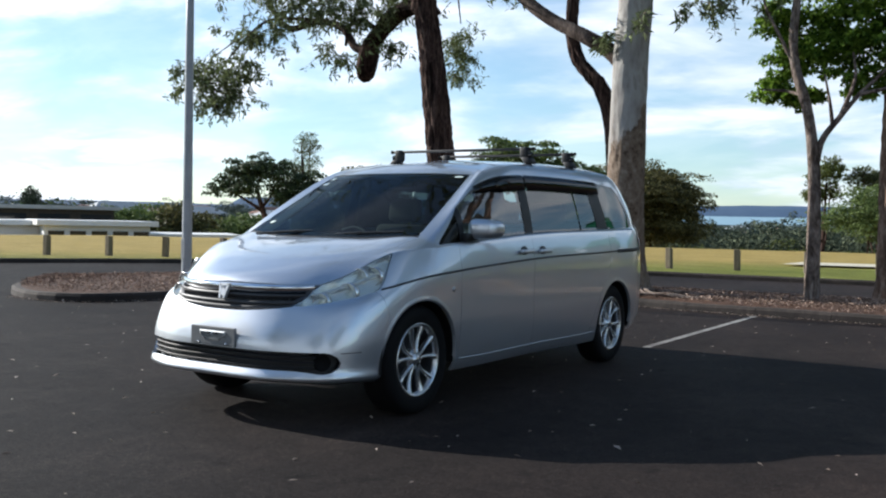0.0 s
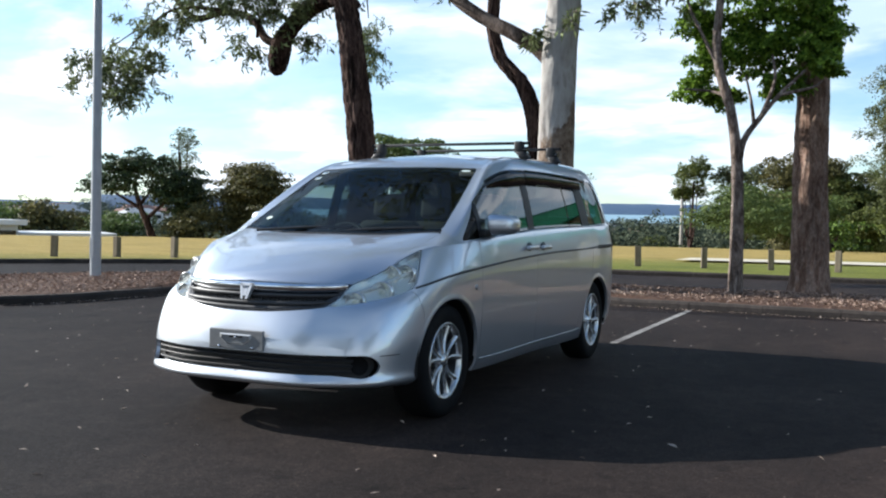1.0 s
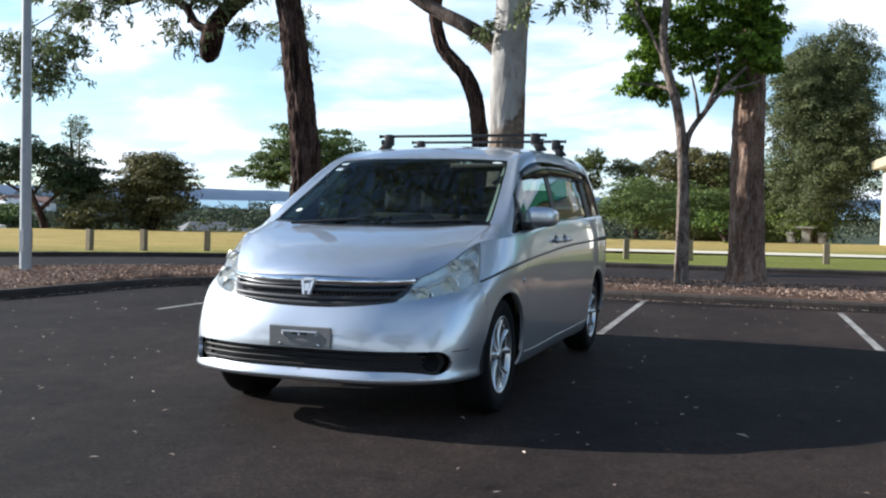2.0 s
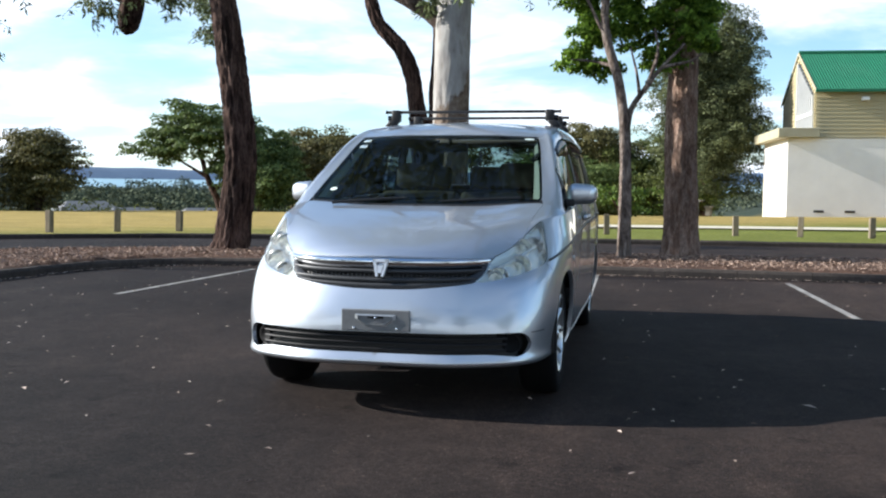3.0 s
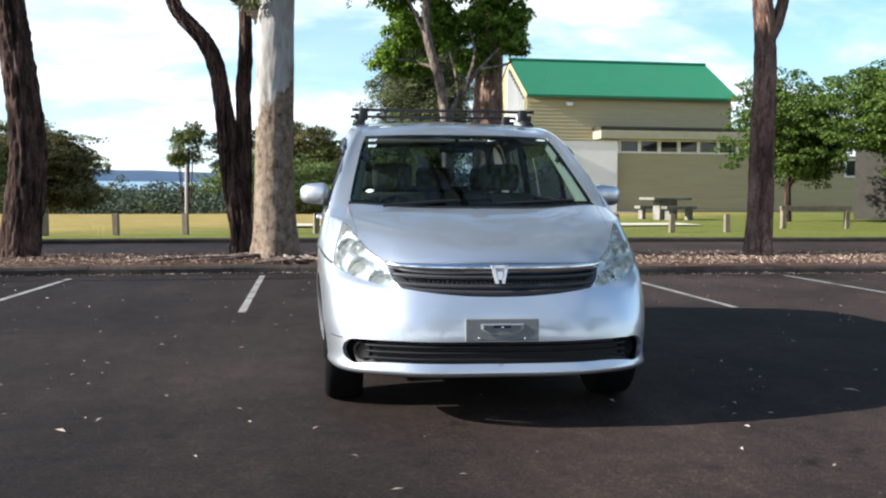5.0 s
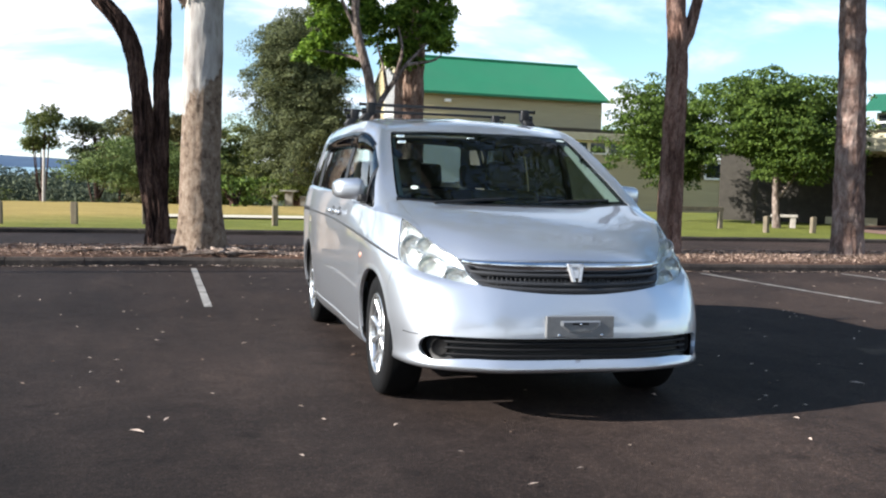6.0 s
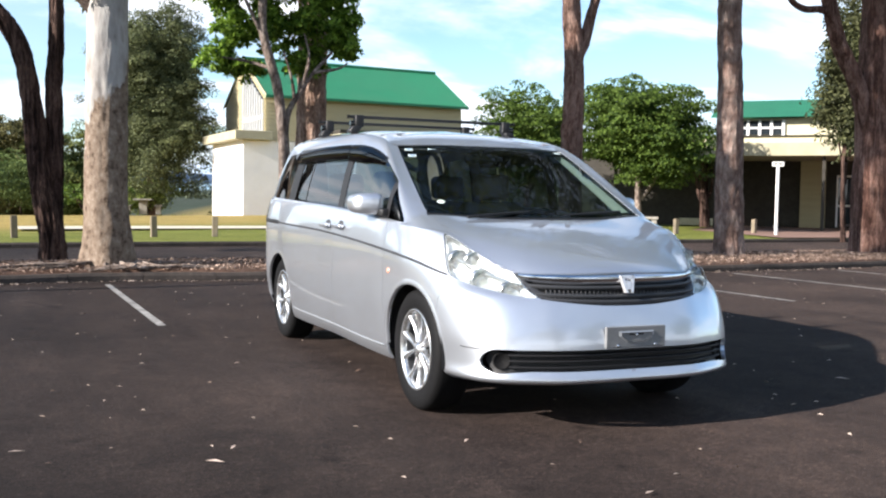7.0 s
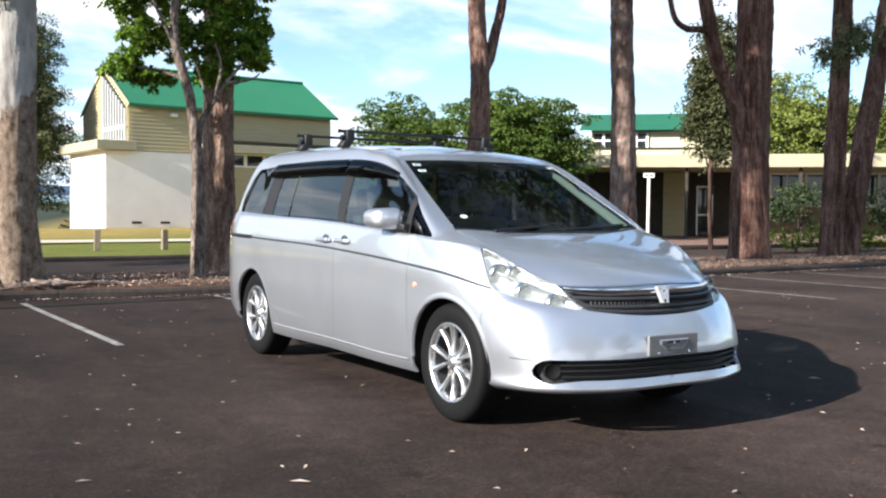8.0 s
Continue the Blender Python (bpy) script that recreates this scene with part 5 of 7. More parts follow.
    for s_, t_, r_ in ((1.30, 4.02, 0.048), (1.62, 4.22, 0.055), (1.66, 4.70, 0.045), (1.92, 4.50, 0.05)):
        p, n = on_body(s_, t_)
        c = p - n * 0.026
        aim = Vector((0.15, -1, 0)).normalized()
        bm = lathe([(0.012, -0.032), (r_ * 0.5, -0.026), (r_ * 0.8, -0.012), (r_, 0.008), (r_ * 1.05, 0.008), (r_ * 1.05, -0.03)], n=24)
        bmesh.ops.transform(bm, matrix=Matrix.Translation(c) @ aim.to_track_quat("X", "Z").to_matrix().to_4x4(), verts=bm.verts)
        if side < 0:
            bmesh.ops.scale(bm, vec=(-1, 1, 1), verts=bm.verts)
        part("reflector", bm, REFLECTOR, lamp)
        bm = bmesh.new()
        bmesh.ops.create_uvsphere(bm, u_segments=12, v_segments=8, radius=r_ * 0.33, matrix=Matrix.Translation(c - n * 0.01))
        if side < 0:
            bmesh.ops.scale(bm, vec=(-1, 1, 1), verts=bm.verts)
        part("bulb", bm, LENS, lamp, smooth=True)
    for k, (s0, t0, s1, t1) in enumerate(((1.10, 4.42, 2.1, 4.50), (1.40, 3.70, 1.34, 4.42))):
        bm = bmesh.new()
        rings = []
        for i in range(13):
            p, n = on_body(s0 + (s1 - s0) * i / 12, t0 + (t1 - t0) * i / 12)
            rings.append([bm.verts.new(((p + n * o + Vector((0, 0, a))).x * side, (p + n * o).y, (p + n * o).z + a)) for o, a in ((-0.05, -0.008), (-0.012, -0.006), (-0.012, 0.006), (-0.05, 0.008))])
        for a, b in zip(rings, rings[1:]):
            for j in range(3):
                bm.faces.new((a[j], a[j + 1], b[j + 1], b[j])).smooth = True
        part("lamp_divider", bm, CHROME, lamp)
    panel("lamp_lens", headlamp, LENS, lamp, side=side, flange=0, out=-0.0015)
    # fog lamp blank at the slot's end
    bm = lathe([(0.0, 0.0), (0.034, 0.004), (0.042, 0.012), (0.046, -0.02)], n=28)
    bmesh.ops.transform(bm, matrix=Matrix.Translation((side * 0.622, -0.645, 0.350)) @ Vector((side * 0.55, -1, 0)).to_track_quat("X", "Z").to_matrix().to_4x4(), verts=bm.verts)
    part("fog_lamp_blank", bm, RUBBER, car, smooth=True)
    # seam from the slot's end to the bumper's corner
    seam = [on_body(s_, 1.66) for s_ in np.linspace(1.86, 2.14, 12)]
    strip_along(seam, 0.0025, 0.0012, BLACK, "bumper_seam", car, side)
    # tail lamp
    tl = keep(tail, lambda P, A: np.maximum.reduce([0.92 - P[:, 2], P[:, 2] - 1.42, (A[:, 0] - 8.15) * 0.3]), 1, 0.0)
    panel("tail_lamp", tl, TAIL_RED, car, side=side, flange=0, out=0.006)

# grille: dark bed, bars, chrome top bar, badge
gr = panel("grille", grille, BLACK, car, "dark grey grille with chrome top bar", both=True, flange=0, out=-0.035)


def grille_bar(t_mid, half, depth0, depth1, s_end, material, name):
    bm = bmesh.new()
    rings = []
    for s in np.linspace(-s_end, s_end, 49):
        p, n = on_body(max(abs(s), 0.001), t_mid + 0.10 * (abs(s) / 1.0) ** 2)
        if s < 0:
            p.x, n.x = -p.x, -n.x
        h = half * (1 - 0.35 * (abs(s) / s_end) ** 3)
        rings.append([bm.verts.new(p + n * o + Vector((0, 0, a))) for o, a in ((depth0, -h), (depth1 * 0.3, -h * 0.9), (depth1, 0), (depth1 * 0.3, h * 0.9), (depth0, h))])
    for a, b in zip(rings, rings[1:]):
        for k in range(4):
            bm.faces.new((a[k], a[k + 1], b[k + 1], b[k])).smooth = True
    return part(name, bm, material, gr)


grille_bar(4.66, 0.024, -0.03, 0.014, 1.07, CHROME, "chrome_bar")
for t_, e_ in ((4.27, 1.03), (3.78, 1.0), (3.36, 0.95)):
    grille_bar(t_, 0.010, -0.03, -0.002, e_, GREY_TRIM, "grille_bar")
# mesh rows between the bars
for t_, e_ in ((4.02, 0.86), (3.58, 0.80)):
    bm = bmesh.new()
    for s in np.linspace(-e_, e_, 39):
        p, n = on_body(max(abs(s), 0.001), t_ + 0.10 * s * s)
        if s < 0:
            p.x, n.x = -p.x, -n.x
        q = p - n * 0.016
        box(bm, q - Vector((0.0022, 0.006, 0.013)), q + Vector((0.0022, 0.006, 0.013)))
        q2 = q + Vector((0.010, 0, 0))
        box(bm, q2 - Vector((0.008, 0.006, 0.0018)), q2 + Vector((0.008, 0.006, 0.0018)))
    part("grille_mesh", bm, GREY_TRIM, gr)
# side fins of the grille towards the lamps
for sgn in (1, -1):
    bm = bmesh.new()
    rings = []
    for t in np.linspace(3.5, 4.85, 10):
        s0_ = 0.985 + (t - 3.45) * 0.08
        row = []
        for ds, o in ((-0.22 * (4.9 - t) / 1.4 - 0.02, -0.02), (-0.06, -0.004), (0.0, -0.004)):
            p, n = on_body(s0_ + ds, t)
            q = p + n * o
            row.append(bm.verts.new((q.x * sgn, q.y, q.z)))
        rings.append(row)
    for a, b in zip(rings, rings[1:]):
        for k in range(2):
            bm.faces.new((a[k], a[k + 1], b[k + 1], b[k])).smooth = True
    part("grille_surround", bm, GREY_TRIM, gr)
# badge: a plain chrome shield shape
p, n = on_body(0.001, 4.42)
bm = bmesh.new()
for pts in (((-.034, .036), (-.021, .036), (-.006, -.034), (-.017, -.034)), ((.021, .036), (.034, .036), (.017, -.034), (.006, -.034)), ((-.034, .036), (.034, .036), (.031, .025), (-.031, .025)), ((-.012, .012), (.012, .012), (.008, -.020), (-.008, -.020))):
    fr_v = [bm.verts.new((p.x + x * 1.15, p.y - 0.026 + z * 0.35, p.z + z * 1.15)) for x, z in pts]
    bk_v = [bm.verts.new((p.x + x * 1.22, p.y - 0.004 + z * 0.35, p.z + z * 1.19)) for x, z in pts]
    bm.faces.new(fr_v)
    for k in range(4):
        bm.faces.new((fr_v[k], fr_v[(k + 1) % 4], bk_v[(k + 1) % 4], bk_v[k]))
part("badge", bm, BADGE_CHROME, gr, "chrome shield-shaped badge")

# lower slot: dark bed with slats
lo_ = panel("lower_grille", slot, BLACK, car, "black slatted lower intake", both=True, flange=0, out=-0.05)
for z in (0.328, 0.355, 0.382):
    bm = bmesh.new()
    rings = []
    for x in np.linspace(-0.60, 0.60, 33):
        s = abs(x) / 0.45 if abs(x) < 0.45 else 1 + (abs(x) - 0.45) / 0.29
        p, n = on_body(max(s, 0.001), 1.0 + (z - 0.31) / 0.15)
        if x < 0:
            p.x, n.x = -p.x, -n.x
        rings.append([bm.verts.new(Vector((p.x, p.y, z)) + n * o + Vector((0, 0, a))) for o, a in ((-0.05, -0.005), (-0.013, -0.006), (-0.010, 0.0), (-0.013, 0.004), (-0.05, 0.005))])
    for a, b in zip(rings, rings[1:]):
        for k in range(4):
            bm.faces.new((a[k], a[k + 1], b[k + 1], b[k])).smooth = True
    part("slat", bm, BLACK, lo_)

# empty number plate holder
bm = bmesh.new()
box(bm, (-0.168, -0.832, 0.412), (0.168, -0.815, 0.514), 0.004)
holder = part("plate_holder", bm, PLATE_GREY, car, "empty grey number plate holder")
bm = bmesh.new()
ring = [(-0.10, 0.030), (0.10, 0.030), (0.10, 0.008), (0.055, -0.024), (-0.055, -0.024), (-0.10, 0.008)]
a_ = [bm.verts.new((x, -0.8325, 0.462 + z)) for x, z in ring]
b_ = [bm.verts.new((x * 0.86, -0.838, 0.462 + z * 0.78)) for x, z in ring]
for k in range(6):
    bm.faces.new((a_[k], a_[(k + 1) % 6], b_[(k + 1) % 6], b_[k]))
part("holder_rib", bm, SILVER_TRIM, holder)
bm = bmesh.new()
box(bm, (-0.04, -0.8335, 0.472), (0.04, -0.8322, 0.486))
part("holder_slot", bm, BLACK, holder)
for x, z in ((-0.105, 0.425), (0.105, 0.425), (0.0, 0.475)):
    bm = bmesh.new()
    bmesh.ops.create_uvsphere(bm, u_segments=10, v_segments=6, radius=0.008, matrix=Matrix.Translation((x, -0.834, z)))
    part("bolt", bm, CHROME, holder, smooth=True)

# rolled lips round the wheel arches
for wy, wr in WHEELS:
    for side in (1, -1):
        bm = bmesh.new()
        rings = []
        for a in np.linspace(-0.02, math.pi + 0.02, 40):
            c_, s_ = math.cos(a), math.sin(a)
            row = []
            for dr, lift in ((0.030, -0.001), (0.020, 0.0005), (0.008, 0.0015), (0.0, 0.002), (-0.006, 0.0), (-0.006, -0.02)):
                y, z = wy + (wr + dr) * c_, 0.312 + (wr + dr) * s_
                p, n = on_body(*flank_t(y, max(z, 0.25)))
                row.append(bm.verts.new((side * (p.x + lift), y, z)))
            rings.append(row)
        for a, b in zip(rings, rings[1:]):
            for k in range(5):
                bm.faces.new((a[k], a[k + 1], b[k + 1], b[k])).smooth = True
        part("arch_lip", bm, PAINT, car)

# underside tray and arch liners
bm = bmesh.new()
box(bm, (-0.58, -0.45, 0.21), (0.58, 3.45, 0.27))
box(bm, (-0.55, -0.35, 0.26), (0.55, 0.35, 0.75))
part("underbody", bm, BLACK, car)
for wy, wr in WHEELS:
    for side in (1, -1):
        bm = bmesh.new()
        rows = []
        for x in (0.46, 0.806):
            rows.append([bm.verts.new((side * x, wy + (wr + 0.012) * math.cos(a), 0.312 + (wr + 0.012) * math.sin(a))) for a in np.linspace(-0.12, math.pi + 0.12, 30)])
        for a, b in zip(zip(*rows), list(zip(*rows))[1:]):
            bm.faces.new((a[0], a[1], b[1], b[0]))
        bm.faces.new(rows[0])
        part("arch_liner", bm, BLACK, car)


# wheels
def build_wheel():
    root = empty("wheel")
    tyre = [(0.205, -0.095), (0.255, -0.100), (0.29, -0.098), (0.308, -0.085), (0.316, -0.06), (0.3175, 0.0), (0.316, 0.06), (0.308, 0.085), (0.29, 0.098), (0.255, 0.100), (0.222, 0.096), (0.208, 0.088)]
    part("tyre", lathe(tyre, n=64), RUBBER, root, smooth=True)
    rim = part("rim", lathe([(0.214, 0.090), (0.213, 0.096), (0.206, 0.097), (0.196, 0.090), (0.190, 0.074), (0.189, 0.066)], n=64), ALLOY, root, "bright ten-spoke alloy rim", smooth=True)
    # barrel coloured dark grey to give shade between the spokes
    part("rim_barrel", lathe([(0.189, 0.066), (0.186, 0.02), (0.183, -0.07)], n=64), GREY_TRIM, rim, smooth=True)
    for k in range(5):
        for off in (-0.24, 0.24):
            a0 = 2 * math.pi * k / 5 + 0.3
            bm = bmesh.new()
            rows = []
            for i in range(9):
                r = 0.040 + 0.155 * i / 8
                a = a0 + off * (0.80 + 0.50 * (i / 8) ** 1.2)
                w = 0.0095 - 0.001 * math.sin(math.pi * i / 8) + 0.009 * (i / 8) ** 2
                x = 0.078 - 0.012 * math.sin(math.pi * i / 8) + 0.008 * i / 8
                d = Vector((0, math.cos(a), math.sin(a)))
                t = Vector((0, -math.sin(a), math.cos(a)))
                c = d * r
                rows.append([bm.verts.new(c + t * u + Vector((x + e, 0, 0))) for u, e in ((-w, -0.03), (-w, -0.004), (-w * 0.5, 0.004), (w * 0.5, 0.004), (w, -0.004), (w, -0.03))])
            for a, b in zip(rows, rows[1:]):
                for j in range(5):
                    bm.faces.new((a[j], a[j + 1], b[j + 1], b[j])).smooth = True
            part("spoke", bm, ALLOY, rim)
    part("hub", lathe([(0.0, 0.088), (0.026, 0.088), (0.030, 0.080), (0.055, 0.072), (0.062, 0.055), (0.062, 0.0)], n=32), ALLOY, rim, smooth=True)
    for k in range(5):
        a = 2 * math.pi * (k + 0.5) / 5 + 0.3
        bm = bmesh.new()
        rod(bm, (0.05, 0.046 * math.cos(a), 0.046 * math.sin(a)), (0.076, 0.046 * math.cos(a), 0.046 * math.sin(a)), 0.009, 6)
        part("wheel_nut", bm, SILVER_TRIM, rim)
    # added black disc stands in for shade behind the spokes
    part("wheel_back", lathe([(0.0, -0.055), (0.186, -0.055)], n=40), BLACK, root)
    part("brake_disc", lathe([(0.0, -0.01), (0.135, -0.01), (0.135, -0.035), (0.0, -0.035)], n=32), GREY_TRIM, root)
    return root


wheel = build_wheel()
wheel.parent = car
wheel.matrix_basis = pose(0.708, 0, 0.316)
for i, (x, y, r, spin) in enumerate(((-0.708, 0, 180, 20), (0.705, 2.785, 0, 33), (-0.705, 2.785, 180, 50))):
    w = copy_thing(wheel, pose(x, y, 0.316, 0, 0, r) @ pose(0, 0, 0, spin, 0, 0))
    w.parent = car

# roof bars with feet
for y, zc in ((1.69, 1.658), (2.38, 1.666)):
    bm = bmesh.new()
    rounded_box(bm, (-0.632, y - 0.014, zc - 0.010), (0.632, y + 0.014, zc + 0.010), 0.007, 2)
    bar = part("roof_bar", bm, BLACK, car, "black steel roof bar", smooth=False)
    for side in (1, -1):
        bm = bmesh.new()
        rounded_box(bm, (0.530, y - 0.031, zc - 0.070), (0.592, y + 0.031, zc + 0.013), 0.009, 2)
        rounded_box(bm, (0.545, y - 0.042, zc - 0.112), (0.618, y + 0.042, zc - 0.060), 0.013, 2)
        for v in bm.verts:
            if v.co.z < zc - 0.085:
                v.co.x += 0.022
        if side < 0:
            bmesh.ops.scale(bm, vec=(-1, 1, 1), verts=bm.verts)
        foot = part("bar_foot", bm, BLACK, bar, smooth=True)
        bm = bmesh.new()
        rod(bm, (side * 0.59, y, zc - 0.045), (side * 0.622, y, zc - 0.045), 0.020, 14)
        part("foot_knob", bm, GLOSS_BLACK, bar)
        bm = bmesh.new()
        rounded_box(bm, (0.632, y - 0.017, zc - 0.013), (0.640, y + 0.017, zc + 0.013), 0.003, 2)
        if side < 0:
            bmesh.ops.scale(bm, vec=(-1, 1, 1), verts=bm.verts)
        part("end_cap", bm, RUBBER, bar)

# wipers
for x0, x1, y0 in ((0.02, 0.56, 0.10), (-0.50, 0.10, 0.075)):
    bm = bmesh.new()
    pts = [(x0, y0 - 0.05, 1.012), ((x0 + x1) / 2, y0 - 0.01, 1.034), (x1, y0 + 0.07, 1.045)]
    for a, b in zip(pts, pts[1:]):
        rod(bm, a, b, 0.009, 6)
    part("wiper", bm, BLACK, car)


# interior
def seat(parent, x, y, w=0.48, z=0.42, name="front_seat", rest=True):
    bm = bmesh.new()
    rounded_box(bm, (x - w / 2, y - 0.26, z), (x + w / 2, y + 0.24, z + 0.17), 0.05, 3)
    st = part(name, bm, SEAT, parent, "beige cloth seat", smooth=True)
    bm = bmesh.new()
    rounded_box(bm, (-w / 2, -0.07, 0), (w / 2, 0.07, 0.60), 0.05, 3, pose(x, y + 0.24, z + 0.08, -14, 0, 0))
    part("backrest", bm, SEAT, st, smooth=True)
    if rest:
        bm = bmesh.new()
        rounded_box(bm, (-0.135, -0.05, 0.62), (0.135, 0.05, 0.80), 0.04, 3, pose(x, y + 0.24, z + 0.08, -12, 0, 0))
        part("headrest", bm, SEAT, st, smooth=True)
    return st


for x in (-0.37, 0.37):
    seat(car, x, 1.12)
for x in (-0.42, 0.0, 0.42):
    seat(car, x, 2.0, 0.42, name="rear_seat")
bm = bmesh.new()
rounded_box(bm, (-0.70, 0.10, 0.62), (0.70, 0.62, 0.965), 0.06, 4)
part("dashboard", bm, DASH, car, smooth=True)
bm = bmesh.new()
ringp = []
n1, n2 = 28, 8
c = Vector((-0.37, 0.80, 0.90))
tilt_ = Matrix.Rotation(radians(62), 4, "X")
for i in range(n1):
    a = 2 * math.pi * i / n1
    row = []
    for j in range(n2):
        b = 2 * math.pi * j / n2
        q = Vector(((0.18 + 0.014 * math.cos(b)) * math.cos(a), (0.18 + 0.014 * math.cos(b)) * math.sin(a), 0.014 * math.sin(b)))
        row.append(bm.verts.new(c + tilt_ @ q))
    ringp.append(row)
for i in range(n1):
    for j in range(n2):
        bm.faces.new((ringp[i][j], ringp[(i + 1) % n1][j], ringp[(i + 1) % n1][(j + 1) % n2], ringp[i][(j + 1) % n2])).smooth = True
part("steering_wheel", bm, DASH, car)
bm = bmesh.new()
box(bm, (-0.74, 0.3, 0.30), (0.74, 3.45, 0.34))
part("cabin_floor", bm, DASH, car)
lining = keep(roof, lambda P, A: 7.97 - A[:, 1], 1, 0.0)
panel("headlining", lining, HEADLINER, car, both=True, flange=0, out=-0.015)
for piece in (skin, tail):
    inside = keep(piece, lambda P, A: 6.02 - A[:, 1], 1, 0.0)
    panel("headlining", inside, HEADLINER, car, both=True, flange=0, out=-0.032)
bm = bmesh.new()
rounded_box(bm, (-0.11, 0.92, 1.335), (0.11, 0.945, 1.395), 0.02, 3)
rod(bm, (0, 0.93, 1.38), (0, 0.90, 1.45), 0.012)
part("inner_mirror", bm, DASH, car, smooth=True)
bm = bmesh.new()
rounded_box(bm, (-0.53, 3.05, 1.488), (0.53, 3.13, 1.534), 0.014, 3)
part("rear_header_trim", bm, HEADLINER, car, smooth=True)
# cream trim inside the windscreen pillars
for side in (1, -1):
    bm = bmesh.new()
    rings = []
    for t in np.linspace(6.02, 7.85, 16):
        p, n = on_body(1.97, t)
        w = 1.0 - 0.35 * (t - 6.02) / 1.83
        row = []
        for o in ((-0.012, 0.012, -0.016), (-0.030, 0.030, -0.022), (-0.058 * w, 0.085 * w, -0.02), (-0.035 * w, 0.125 * w, -0.02)):
            row.append(bm.verts.new((side * (p.x + o[0]), p.y + o[1], p.z + o[2])))
        rings.append(row)
    for a, b in zip(rings, rings[1:]):
        for k in range(3):
            bm.faces.new((a[k], a[k + 1], b[k + 1], b[k])).smooth = True
    part("pillar_trim", bm, CREAM_TRIM, car, "cream plastic pillar trim")


def on_screen(s, t, lift=-0.008):
    p, n = on_body(abs(s), t)
    if s < 0:
        p.x, n.x = -p.x, -n.x
    return p + n * lift, n


for s, t, kind in ((-1.62, 6.33, "disc"), (-1.72, 7.78, "tag"), (-1.70, 7.58, "tag"), (1.70, 7.84, "oval")):
    p, n = on_screen(s, t, 0.001)
    bm = bmesh.new()
    side_ = n.cross(Vector((0, 0, 1))).normalized()
    up_ = side_.cross(n).normalized()
    if kind == "tag":
        c4 = [(-.024, -.016), (.024, -.016), (.024, .016), (-.024, .016)]
    else:
        rx, ry = (0.022, 0.020) if kind == "disc" else (0.032, 0.014)
        c4 = [(rx * math.cos(2 * math.pi * k / 24), ry * math.sin(2 * math.pi * k / 24)) for k in range(24)]
    bm.faces.new([bm.verts.new(p + side_ * a + up_ * b) for a, b in c4])
    st = part("sticker", bm, STICKER, ws, "small paper sticker on the glass")
    if kind == "tag":
        bm = bmesh.new()
        for k, b in enumerate((-0.006, 0.006)):
            bm.faces.new([bm.verts.new(p + n * 0.002 + side_ * a + up_ * (b + c_)) for a, c_ in ((-.018, -.0025), (.018, -.0025), (.018, .0025), (-.018, .0025))])
        part("sticker_line", bm, STICKER_TEXT, ws)


# ---- trees by the car park ----
def leaf_spray(rng, centre, size, n_twigs, leaves_per, twig_len, droop=0.8):
    """Hanging twigs with leaves round a centre: twig lines and leaf places."""
    twigs, P, N = [], [], []
    for _ in range(n_twigs):
        a = np.array(centre) + rng.normal(0, 0.45, 3) * np.array(size)
        d = rng.normal(0, 1, 3)
        d[2] = d[2] * 0.4 - droop
        d /= np.linalg.norm(d)
        L = twig_len * rng.uniform(0.5, 1.2)
        b = a + d * L
        twigs.append((a, b))
        k = rng.uniform(0.1, 1.0, leaves_per)[:, None]
        P.append(a + (b - a) * k + rng.normal(0, 0.03, (leaves_per, 3)))
        N.append(rng.normal(0, 1, (leaves_per, 3)))
    return twigs, np.concatenate(P), np.concatenate(N)


def spray_parts(root, base, sprays, leaf, bark, seed, leaf_size=(0.13, 0.036), leaves_per=22, twig_len=0.45, droop=0.8):
    """Crown made of hanging sprays (x, y, z, sx, sy, sz, twigs), in the world's metres."""
    rng = np.random.default_rng(seed)
    allP, allN, tv, tf = [], [], [], []
    for x, y, z, sx, sy, sz, n in sprays:
        tw, P, N = leaf_spray(rng, (x - base.x, y - base.y, z - base.z), (sx, sy, sz), n, leaves_per, twig_len, droop)
        allP.append(P)
        allN.append(N)
        for a, b in tw:
            tube(tv, tf, [Vector(a), Vector((a + b) / 2 + np.array([0, 0, 0.02])), Vector(b)], [0.008, 0.005, 0.003], 3, cap=False)
    v, f = leaf_mesh(np.concatenate(allP), np.concatenate(allN), leaf_size[0], leaf_size[1], rng, 1.2)
    crown_part("crown", v, f, leaf, root)
    tagged(mesh_object("twig", tv, tf, bark, root), kind="stuff")


